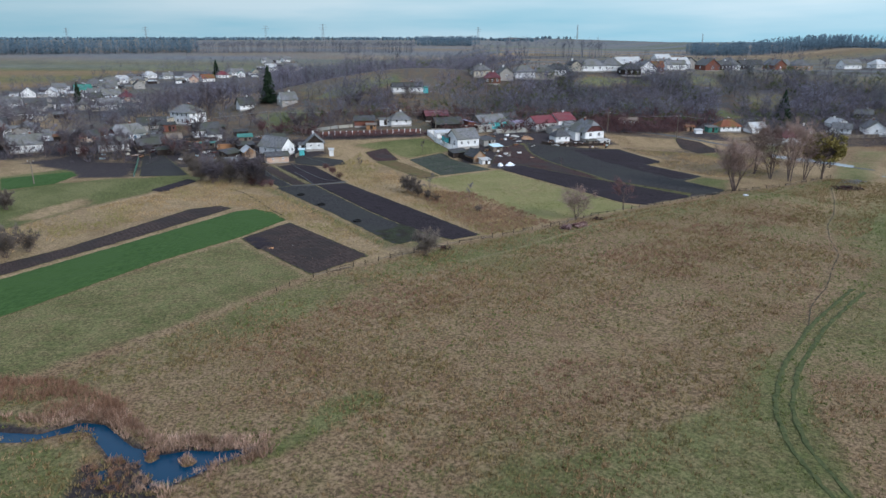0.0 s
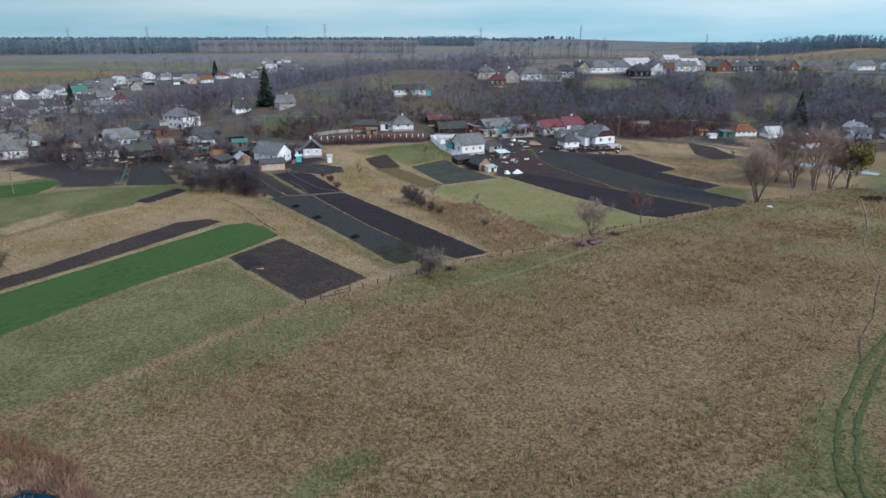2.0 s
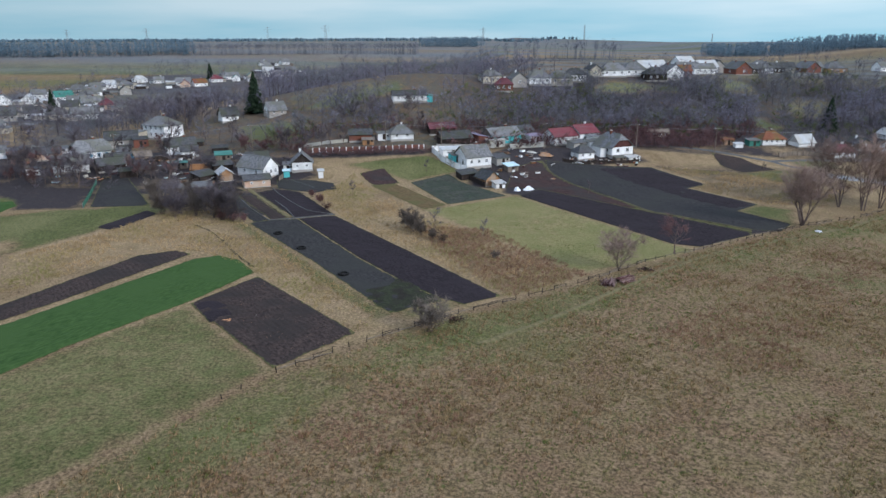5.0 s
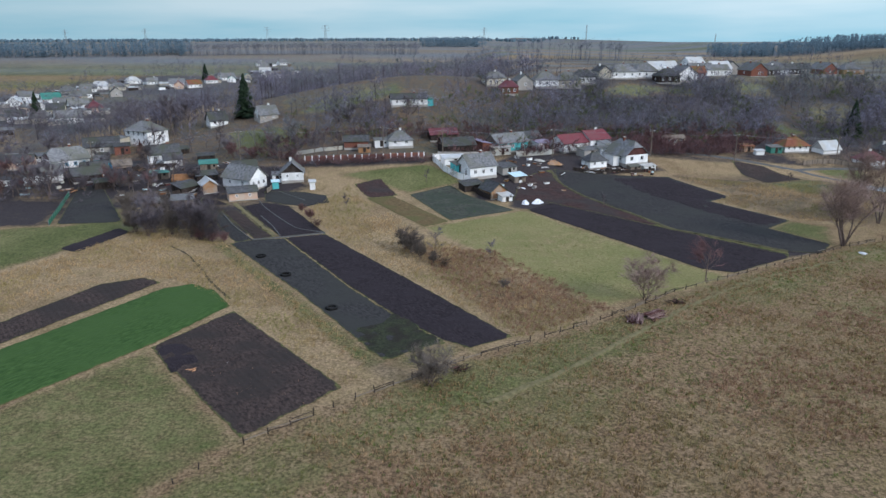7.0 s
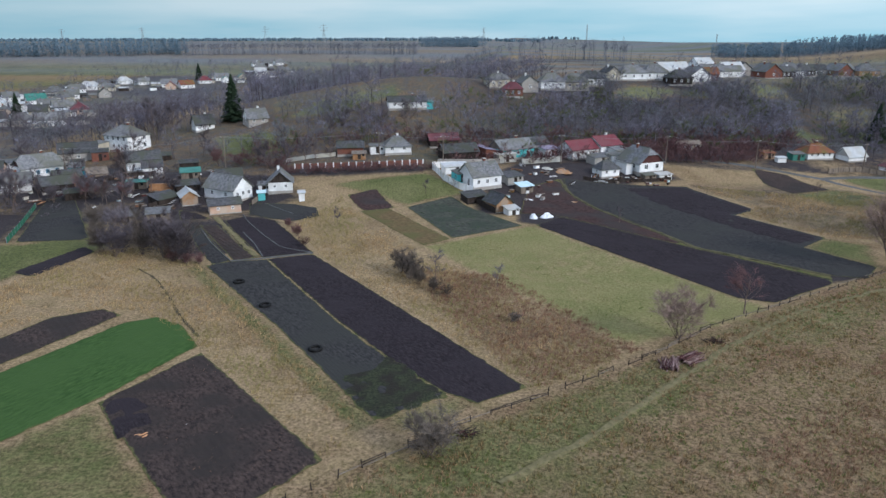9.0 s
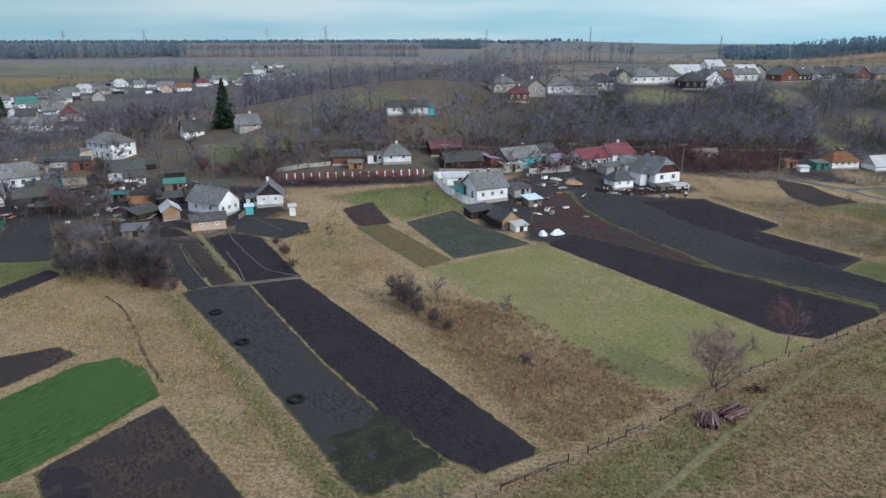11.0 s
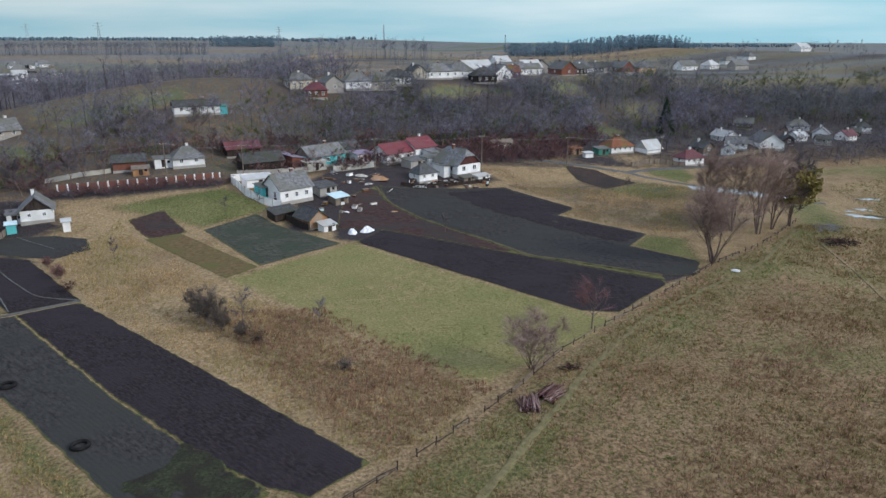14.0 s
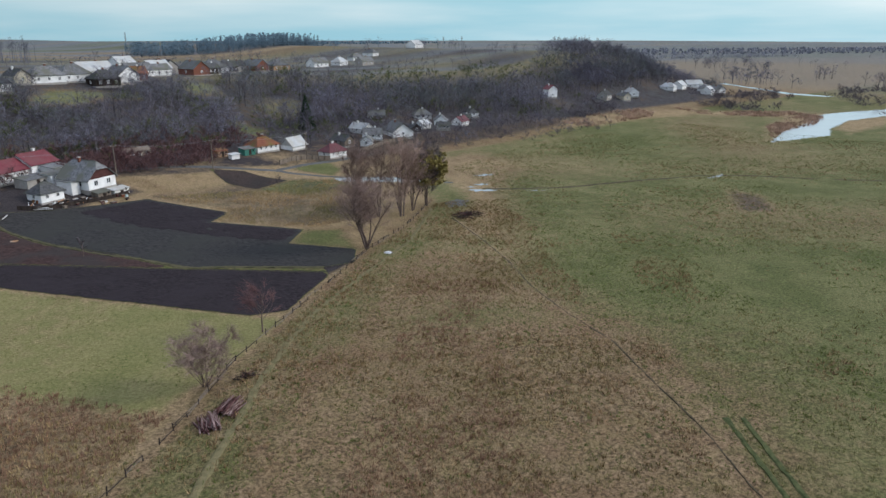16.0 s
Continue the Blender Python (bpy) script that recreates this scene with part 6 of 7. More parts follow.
house("cottage", -84.8, 251.6, 28, 8.6, 6.2, 2.8, 2.2, wall="white", cover="slate_dark", gable="darkboard", wins=(3, 1, 1, 1), label="white cottage with dark boarded gable")
house("white_shed", -80.0, 246.0, 24, 4.8, 3.4, 2.2, 1.4, wall="white", cover="slate_dark", gable="darkboard", wins=(1, 0, 0, 0), win_size=(0.6, 0.7), chimney=0, label="small white shed with a slate roof", category="shed")
house("cottage", -107.6, 228.4, 28, 9.0, 5.6, 2.5, 2.0, wall="white", cover="slate", gable="white", wins=(2, 1, 1, 1), label="low white cottage with a long slate roof")
house("barn", -110.0, 266.0, 25, 10.0, 6.6, 2.8, 2.4, wall="greybrick", cover="slate_dark", wins=(1, 0, 0, 0), chimney=0, label="grey barn with a mossy slate roof", category="barn")
lean_to("brick_annex", -103.0, 264.5, 25, 4.5, 4.5, 2.9, 0.5, "redbrick", "slate_dark", "red brick annex of the grey barn", "annex")
house("board_shed", -96.5, 229.0, 35, 7.0, 4.6, 2.1, 1.6, wall="darkboard", cover="slate_dark", wins=(0, 0, 0, 0), chimney=0, label="dark board shed in a cluttered yard", category="shed")
house("board_shed", -98.0, 236.5, 35, 6.2, 4.2, 2.0, 1.4, wall="darkboard", cover="slate_dark", wins=(0, 0, 0, 0), chimney=0, label="dark board shed in a cluttered yard", category="shed")
house("cottage", -134.5, 225.5, 28, 9.5, 6.4, 2.9, 2.6, wall="white", cover="slate", gable="darkboard", wins=(2, 1, 2, 2), label="white cottage with slate roof at the village edge")
house("brown_shed", -124.0, 246.0, 20, 7.0, 5.0, 2.4, 1.6, wall="pink", cover="slate_dark", wins=(1, 0, 0, 0), chimney=0, label="pale brown shed with a mossy roof", category="shed")
lean_to("blue_fence_shed", -95.5, 243.5, 31, 3.0, 2.5, 2.2, 0.3, "blueframe", "slate_dark", "small blue painted shed")
house("ochre_shed", -91.8, 239.5, 31, 4.4, 3.4, 2.0, 1.2, wall="orange", cover="board", wins=(0, 0, 0, 0), chimney=0, label="ochre clay shed with a board roof", category="shed")

# homesteads at the wood's edge by the lane
house("red_roof_cottage", 111.4, 278.2, 10, 8.6, 6.0, 2.3, 2.2, "hip", wall="white", cover="tin_rust", wins=(4, 2, 2, 1), label="white cottage with a rusty hipped tin roof")
lean_to("green_shed", 104.2, 274.8, 10, 4.0, 3.0, 2.2, 0.4, "tin_green", "slate", "small green shed beside the cottage")
house("white_barn", 122.4, 277.6, 18, 6.8, 5.0, 1.7, 2.4, wall="white", cover="tin_white", gable="tin_white", wins=(0, 0, 0, 0), chimney=0, label="barn with a bright pale tin roof", category="barn")
house("maroon_cottage", 130.6, 267.4, 8, 7.4, 5.4, 2.4, 2.0, "hip", wall="white", cover="tin_maroon", wins=(3, 1, 2, 1), label="white cottage with a maroon tin roof")
lean_to("brick_shed", 95.8, 275.6, 10, 3.6, 2.6, 2.2, 0.4, "orange", "tin_rust", "small orange brick shed at the wood's edge")
lean_to("pale_shed", 97.8, 270.8, 10, 2.8, 1.6, 1.5, 0.2, "white", "tin_white", "low pale shed at the wood's edge", door=False)
house("ruin", 73.4, 281.4, 12, 7.0, 3.6, 2.4, 0.8, wall="cream", cover="board", wins=(3, 0, 0, 0), chimney=0, label="derelict pale cottage against the wood", category="house")
far_right = ((143, 279, 8, 5.5, "board", "slate_dark"), (152, 277, 6, 5, "white", "slate"), (160, 284, 8, 6, "white", "slate"), (174, 286, 14, 10, "white", "slate"), (164, 296, 9, 6, "white", "tin_white"),
             (184, 312, 8, 6, "board", "slate"), (196, 296, 7, 5, "white", "tin_white"), (208, 310, 9, 7, "white", "slate"), (211, 301, 9, 7, "white", "slate"), (220, 298, 8, 6, "white", "tin_maroon"), (238, 309, 8, 6, "white", "slate_dark"),
             (228, 303, 6, 4, "darkboard", "slate_dark"), (202, 290, 6, 4, "greybrick", "slate_dark"), (186, 290, 6, 4.5, "darkboard", "slate_dark"), (314, 322, 6, 5.5, "white", "tin_red"),
             (381, 312, 10, 6, "white", "tin_white"), (352, 312, 8, 6, "greybrick", "slate_dark"), (366, 308, 7, 5, "cream", "slate"), (428, 314, 9, 6, "white", "tin_white"), (444, 315, 12, 7, "white", "tin_white"), (476, 322, 12, 7, "white", "tin_white"),
             (498, 317, 10, 7, "white", "slate"), (461, 303, 11, 7, "white", "tin_white"), (486, 308, 9, 6, "white", "slate"), (470, 310, 10, 7, "white", "slate"))
rng_h = random.Random(7)
for hx, hy, hl, hw, hwall, hcover in far_right:
    if hx < 300:
        hl, hw = 0.84 * hl, 0.82 * hw
    house("cottage", hx, hy, rng_h.choice((-30, 15, 100, 48, 70)), hl, hw, (2.3 if hx < 300 else 2.9) if hx != 314 else 4.6, 0.36 * hw, rng_h.choice(("gable", "hip", "gable")), wall=hwall, cover=hcover, wins=(3, 1, 1, 1), chimney=1,
          label="%s cottage with a %s roof below the wooded slope" % ({"white": "white", "cream": "cream", "board": "grey boarded", "greybrick": "grey brick", "redbrick": "red brick", "darkboard": "dark boarded"}[hwall],
                                                         {"slate": "slate", "slate_dark": "mossy slate", "tin_white": "pale tin", "tin_rust": "rusty tin", "tin_maroon": "maroon tin", "tin_red": "crimson tin", "tin_green": "green tin"}[hcover]), group="cottages below the slope")

# plateau
plateau = ((70.5, 348, 11, 7, "white", "slate"), (80.5, 352, 10, 8, "white", "slate"), (88, 344, 9, 7, "darkboard", "slate_dark"), (92.5, 368, 13, 8, "white", "tin_white"), (96.5, 350, 10, 8, "white", "slate"), (103, 354, 7, 6, "redbrick", "tin_rust"),
           (62, 347, 8, 5, "cream", "slate_dark"), (112, 376, 10, 6, "greybrick", "slate"), (124.7, 388, 10, 8, "white", "tin_white"), (118, 372, 11, 5, "white", "slate"), (137.5, 379, 11, 8, "redbrick", "slate"), (132, 398, 12, 8, "greybrick", "slate_dark"),
           (154.5, 396, 11, 9, "white", "slate"), (148, 385, 8, 5, "darkboard", "slate_dark"), (196, 431, 12, 8, "redbrick", "slate"), (218, 446, 12, 9, "orange", "slate"), (206, 446, 11, 7, "greybrick", "slate"), (178, 420, 10, 6, "greybrick", "slate_dark"), (168, 408, 8, 6, "darkboard", "slate_dark"),
           (45, 328, 9, 7, "cream", "slate"), (36, 326, 9, 7, "white", "slate"), (27, 322, 8, 6, "greybrick", "slate"), (52, 334, 9, 6, "white", "slate_dark"), (21, 314, 7, 5, "redbrick", "tin_maroon"), (16, 322, 8, 5, "cream", "slate"),
           (140, 470, 11, 8, "white", "tin_white"), (262, 470, 12, 8, "white", "slate"), (285, 478, 10, 7, "white", "tin_white"), (300, 470, 11, 7, "greybrick", "slate"), (330, 520, 10, 7, "white", "slate"), (360, 540, 11, 7, "white", "slate"), (418, 552, 16, 9, "white", "tin_white"),
           (270, 486, 9, 6, "greybrick", "slate_dark"))
for hx, hy, hl, hw, hwall, hcover in plateau:
    house("cottage", hx, hy, rng_h.choice((8, 15, 0, 22, 100)), hl, hw, 3.0, 0.38 * hw, rng_h.choice(("gable", "gable", "hip")), wall=hwall, cover=hcover, wins=(3, 1, 1, 1), label="%s house with a %s roof on the plateau" % (
        {"white": "white", "cream": "cream", "greybrick": "grey brick", "redbrick": "red brick", "orange": "ochre", "darkboard": "dark boarded"}[hwall],
        {"slate": "slate", "slate_dark": "mossy slate", "tin_white": "pale tin", "tin_rust": "rusty tin", "tin_maroon": "maroon tin"}[hcover]), group="houses on the plateau")

# hillside and far village
house("long_house", -15.0, 294.5, 12, 12.5, 4.6, 2.6, 1.4, wall="white", cover="slate_dark", wins=(4, 1, 1, 1), label="long white house high on the slope")
lean_to("turquoise_shed", -8.0, 295.2, 12, 2.6, 3.0, 2.2, 0.3, "turquoise", "tin_green", "turquoise shed beside the long house", door=False)
house("cottage", -81, 290, 35, 6, 5, 2.4, 2.6, wall="white", cover="slate_dark", gable="white", wins=(2, 1, 1, 1), label="small white cottage under the spruce")
house("cottage", -63.5, 289, 35, 6.5, 5.5, 2.4, 2.6, wall="greybrick", cover="slate", gable="white", wins=(2, 1, 1, 1), label="grey cottage near the spruce")
VILLAGE = [(-163.6, 258, "white", "slate"), (-172, 268, "cream", "slate_dark"), (-152, 256, "greybrick", "slate"), (-196.4, 314, "white", "tin_white"), (-186, 316, "white", "slate"), (-204, 322, "white", "slate"), (-201.8, 350, "greybrick", "slate_dark"),
           (-194.5, 360, "white", "slate_dark"), (-180, 356, "cream", "slate"), (-168.8, 356, "white", "slate"), (-206, 385, "pink", "slate"), (-203, 398, "white", "slate"), (-208, 424, "white", "slate"), (-193.3, 391, "cream", "slate_dark"),
           (-195.5, 416, "white", "slate"), (-180, 402, "pink", "tin_maroon"), (-251, 428, "white", "slate"), (-240, 434, "white", "tin_white"), (-254, 468, "white", "slate"), (-230, 452, "white", "tin_green"), (-224, 470, "cream", "slate"),
           (-251, 488, "white", "slate_dark"), (-250.5, 509, "greybrick", "slate"), (-229, 487, "white", "slate"), (-215, 500, "greybrick", "slate_dark"), (-249, 532, "white", "slate"), (-252, 556, "white", "tin_white"), (-236, 548, "cream", "slate"),
           (-255, 579, "greybrick", "slate"), (-250, 604, "white", "tin_white"), (-232, 598, "white", "slate"), (-198, 562, "pink", "tin_red"), (-190, 570, "white", "tin_rust"), (-206, 580, "white", "slate"), (-190, 609, "white", "tin_red"), (-176, 616, "white", "tin_green"),
           (-184.7, 634, "white", "slate"), (-170, 640, "cream", "tin_green"), (-196, 650, "greybrick", "slate"), (-160, 650, "white", "slate"), (-168, 690, "white", "tin_white"), (-150, 700, "greybrick", "slate"), (-193, 768, "white", "slate"), (-174, 782, "white", "slate"),
           (-180, 735, "cream", "slate"), (-140, 660, "greybrick", "slate_dark"), (-216, 340, "greybrick", "slate"), (-222, 362, "white", "slate"), (-214, 300, "white", "slate"), (-228, 318, "cream", "slate_dark")]
for hx, hy, hwall, hcover in VILLAGE:
    hw = rng_h.uniform(6, 8)
    house("village_house", hx, hy, rng_h.choice((20, 30, 40, 110, 120)), hw + rng_h.uniform(1, 3.5), hw, 2.9, 0.4 * hw, rng_h.choice(("gable", "gable", "hip", "halfhip")), wall=hwall, cover=hcover, wins=(3, 1, 1, 1),
          label="%s village house with a %s roof" % ({"white": "white", "cream": "cream", "greybrick": "grey brick", "pink": "pale pink"}[hwall],
                                                     {"slate": "slate", "slate_dark": "mossy slate", "tin_white": "pale tin", "tin_red": "crimson tin", "tin_rust": "rusty tin", "tin_maroon": "maroon tin", "tin_green": "green tin"}[hcover]), group="houses of the low village")


# small outbuildings between the village houses
shed_rng = random.Random(31)
for hx, hy, hwall, hcover in VILLAGE:
    for k in range(2):
        sx, sy = hx + shed_rng.choice((-1, 1)) * shed_rng.uniform(8, 13), hy + shed_rng.uniform(-9, 9)
        sw = shed_rng.choice(("board", "darkboard", "greybrick", "white", "cream", "white"))
        sc = shed_rng.choice(("slate", "slate_dark", "slate", "tin_white"))
        lean_to("shed", sx, sy, shed_rng.choice((20, 30, 110)), shed_rng.uniform(4, 8), shed_rng.uniform(3, 4.5), 2.6, 0.7, sw, sc, "%s outbuilding with a %s roof among village houses" % (
            {"board": "grey boarded", "darkboard": "dark boarded", "greybrick": "grey brick", "white": "white", "cream": "cream"}[sw], {"slate": "slate", "slate_dark": "mossy slate", "tin_white": "pale tin"}[sc]), door=False)


# ---- fences, poles and yard clutter ----
def along(line, step):
    """Points every step metres along a line, with its direction."""
    out, left = [], 0.0
    for (x0, y0), (x1, y1) in zip(line, line[1:]):
        d = math.hypot(x1 - x0, y1 - y0)
        s = left
        while s < d:
            out.append((x0 + (x1 - x0) * s / d, y0 + (y1 - y0) * s / d, math.atan2(y1 - y0, x1 - x0)))
            s += step
        left = s - d
    return out


rng_f = random.Random(3)
field_fence = thing("field_fence", Matrix(), "broken weathered pole fence along the meadow", "fence")
posts = along(FENCE[2:16], 2.6)
for k, (x, y, a) in enumerate(posts):
    if x < -21 and rng_f.random() < 0.7:
        continue
    h = rng_f.uniform(0.45, 0.95)
    lean = rng_f.uniform(-0.12, 0.12)
    part("post", Geo().beam((x, y, gz(x, y) - 0.3), (x + lean, y + lean * 0.5, gz(x, y) + h), 0.075, 0.06, 5), M["darkboard"], field_fence)
    if k + 1 < len(posts) and x > -21 and rng_f.random() < 0.82:
        x1, y1, _ = posts[k + 1]
        for hr in (0.18, 0.38, 0.6):
            if rng_f.random() < 0.68:
                fall = rng_f.choice((0, 0, 0, -0.3))
                part("rail", Geo().beam((x, y, hr + gz(x, y) + rng_f.uniform(-0.06, 0.06)), (x1, y1, max(0.08, hr + fall) + gz(x1, y1)), 0.055, 0.04, 4), M["board" if rng_f.random() < 0.55 else "darkboard"], field_fence)


def panel_fence(name, line, step, height, material, post_material, label, post_w=0.15, post_extra=0.1, thick=0.06, seed=0):
    fence = thing(name, Matrix(), label, "fence")
    pts = along(line, step) + [(*line[-1], 0)]
    for k, (x, y, a) in enumerate(pts):
        z = gz(x, y)
        p = part("post", Geo().box(-post_w, -post_w, -0.4, post_w, post_w, height + post_extra), M[post_material], fence)
        p.matrix_world = pose(x, y, z, 0, 0, math.degrees(a))
        if k + 1 < len(pts):
            x1, y1, _ = pts[k + 1]
            z1 = gz(x1, y1)
            d = math.hypot(x1 - x, y1 - y)
            nx_, ny_ = -(y1 - y) / d * thick / 2, (x1 - x) / d * thick / 2
            g = Geo().add([(x - nx_, y - ny_, z - 0.2), (x1 - nx_, y1 - ny_, z1 - 0.2), (x1 + nx_, y1 + ny_, z1 - 0.2), (x + nx_, y + ny_, z - 0.2),
                           (x - nx_, y - ny_, z + height), (x1 - nx_, y1 - ny_, z1 + height), (x1 + nx_, y1 + ny_, z1 + height), (x + nx_, y + ny_, z + height)],
                          [(3, 2, 1, 0), (4, 5, 6, 7), (0, 1, 5, 4), (1, 2, 6, 5), (2, 3, 7, 6), (3, 0, 4, 7)])
            part("panel", g, M[material], fence)
    return fence


panel_fence("brick_fence", [(-42, 246.4), (-31, 246.8), (-20, 246.4), (-8, 249.4)], 2.05, 1.35, "redbrick", "white", "red brick fence with white pillars", 0.15, 0.12, 0.12)
panel_fence("white_fence", [(5.0, 227.0), (1.6, 228.8), (-2.4, 233.6), (-5.0, 241.5), (-5.6, 244.6), (2.4, 246.8)], 2.0, 1.7, "white", "concrete", "white panel fence round the cottage yard", 0.08, 0.06)
panel_fence("concrete_fence", [(19.4, 255.8), (25, 259.0), (31.2, 262.2)], 2.2, 1.5, "concrete", "concrete", "pale concrete fence along the lane", 0.1, 0.1)
panel_fence("pale_wall", [(-46, 253.2), (-39, 256.0), (-33, 257.6)], 2.4, 1.1, "concrete", "concrete", "low pale concrete wall beside the lane", 0.12, 0.05)
panel_fence("board_fence", [(108, 262.5), (114, 265), (120, 265.8), (127, 263.8)], 2.0, 1.4, "board", "darkboard", "weathered board fence before the cottages", 0.06, 0.1)
panel_fence("net_fence", [(-83.0, 186.4), (-88, 200), (-93.4, 214)], 2.4, 1.1, "net", "steel", "green net fence beside a garden bed", 0.04, 0.15, 0.03)
panel_fence("board_fence", [(3.4, 224.8), (7.0, 219.2), (9.4, 214.2)], 1.8, 1.3, "darkboard", "darkboard", "dark board fence below the cottage", 0.06, 0.1)


panel_fence("board_fence", [(-100, 232), (-92, 236), (-86, 240), (-78, 243)], 2.0, 1.3, "darkboard", "darkboard", "dark board fence between two yards", 0.06, 0.1)
panel_fence("board_fence", [(-118, 236), (-104, 234), (-98, 224)], 2.0, 1.2, "board", "darkboard", "grey board fence before the white cottage", 0.06, 0.1)
panel_fence("board_fence", [(-68, 214), (-63, 225), (-64, 236)], 2.0, 1.3, "darkboard", "darkboard", "dark board fence beside the clay shed", 0.06, 0.1)
panel_fence("board_fence", [(-46, 218), (-45, 226), (-48, 234)], 2.0, 1.2, "board", "darkboard", "grey board fence between two cottages", 0.06, 0.1)
panel_fence("board_fence", [(34.5, 245.0), (39, 243.6), (45, 245.4), (52, 246.6), (59, 249.4)], 2.0, 0.9, "darkboard", "darkboard", "low dark fence below the white house", 0.06, 0.1)
panel_fence("board_fence", [(136, 266), (148, 272), (160, 277), (172, 279)], 2.2, 1.3, "board", "darkboard", "weathered board fence below the slope", 0.06, 0.1)
panel_fence("board_fence", [(-4, 251), (6, 252.4), (13, 255.6)], 2.2, 1.4, "greybrick", "greybrick", "grey wall along the village lane", 0.08, 0.1)


def pole(x, y, h, label="wooden power line pole with a cross arm", turn=20):
    ob = thing("power_pole", pose(x, y, gz(x, y), 0, 0, turn), label, "pole", "power poles")
    part("mast", Geo().beam((0, 0, -0.4), (0, 0, h), 0.16, 0.11, 7), M["board"], ob)
    part("cross_arm", Geo().box(-0.8, -0.06, h - 0.7, 0.8, 0.06, h - 0.56), M["board"], ob)
    for s in (-0.7, 0, 0.7):
        part("insulator", Geo().beam((s, 0, h - 0.56), (s, 0, h - 0.36), 0.06, 0.04, 6), M["white"], ob)


POLES = [(-61.4, 249.1, 9), (-100, 240, 8.5), (-20, 252, 8.5), (30.5, 258.5, 8.5), (61, 262, 8.5), (87, 262.5, 8.5), (121, 268, 8), (-104, 176, 6.5), (-2.6, 250.5, 8)]
for x, y, h in POLES:
    pole(x, y, h)


def wire(a, b, sag=0.9):
    cu = bpy.data.curves.new("wire", "CURVE")
    cu.dimensions, cu.bevel_depth, cu.bevel_resolution = "3D", 0.012, 0
    sp = cu.splines.new("POLY")
    sp.points.add(12)
    for i in range(13):
        t = i / 12
        p = Vector(a).lerp(Vector(b), t) - Vector((0, 0, sag * 4 * t * (1 - t)))
        sp.points[i].co = (*p, 1)
    cu.materials.append(M["steel"])
    tagged(new("overhead_wire", cu), "thin sagging overhead power wire", "wire", "overhead wires")


chain = [POLES[i] for i in (1, 0, 2, 8, 3, 4, 5, 6)]
for (x0, y0, h0), (x1, y1, h1) in zip(chain, chain[1:]):
    for s in (-0.7, 0.7):
        wire((x0 + s * 0.3, y0 - s, gz(x0, y0) + h0 - 0.36), (x1 + s * 0.3, y1 - s, gz(x1, y1) + h1 - 0.36))


def pylon(x, y, h, turn=0, mast=False):
    """A lattice transmission tower, or a plain lattice mast."""
    ob = thing("pylon", pose(x, y, gz(x, y), 0, 0, turn), "distant steel lattice mast" if mast else "distant steel lattice transmission tower", "pylon", "pylons")
    b, t = h * (0.03 if mast else 0.085), h * 0.018
    for sx in (-1, 1):
        for sy in (-1, 1):
            part("leg", Geo().beam((sx * b, sy * b, -1), (sx * t, sy * t, h), 0.32, 0.22, 4), M["steel"], ob)
    g = Geo()
    n = 7
    for i in range(n):
        z0, z1 = h * i / n, h * (i + 1) / n
        w0, w1 = b + (t - b) * i / n, b + (t - b) * (i + 1) / n
        for s in (-1, 1):
            g.beam((-w0, s * w0, z0), (w1, s * w1, z1), 0.16, 0.16, 3)
            g.beam((w0, s * w0, z0), (-w1, s * w1, z1), 0.16, 0.16, 3)
    part("bracing", g, M["steel"], ob)
    if not mast:
        for z, r in ((0.68, 0.2), (0.82, 0.26), (0.95, 0.16)):
            part("cross_arm", Geo().beam((-h * r, 0, h * z), (h * r, 0, h * z), 0.4, 0.4, 4), M["steel"], ob)


for x, y, h, mast in ((-882, 2125, 40, 0), (-509, 2039, 42, 0), (-320, 1875, 44, 0), (-1162, 2215, 38, 0), (97, 2300, 42, 0), (334, 1873, 46, 1), (655, 1870, 46, 1), (845, 1510, 44, 0), (1383, 1525, 36, 0), (1703, 1772, 36, 0)):
    pylon(x, y, h, 15, bool(mast))

log_rng = random.Random(9)
for cx, cy, turn, n, name, lab in ((29.0, 141.2, 35, 60, "log_pile", "pile of stripped reddish logs beside the fence"), (26.0, 139.6, 75, 48, "log_pile", "smaller heap of dark logs beside the fence")):
    pile = thing(name, pose(cx, cy, gz(cx, cy), 0, 0, turn), lab, "log pile")
    for k in range(n):
        row, lvl = k % 14, k // 14
        y0 = (row - 6.5) * 0.17 * (1 - 0.15 * lvl) + log_rng.uniform(-0.08, 0.08)
        ln = log_rng.uniform(1.0, 1.7)
        sh, a = log_rng.uniform(-0.3, 0.3), log_rng.uniform(-0.3, 0.3)
        part("log", Geo().beam((sh - ln, y0 - a, 0.08 + 0.15 * lvl), (sh + ln, y0 + a, 0.10 + 0.16 * lvl + log_rng.uniform(0, 0.1)), log_rng.uniform(0.05, 0.09), 0.045, 6), M["log" if log_rng.random() < 0.55 else "maroon"], pile)
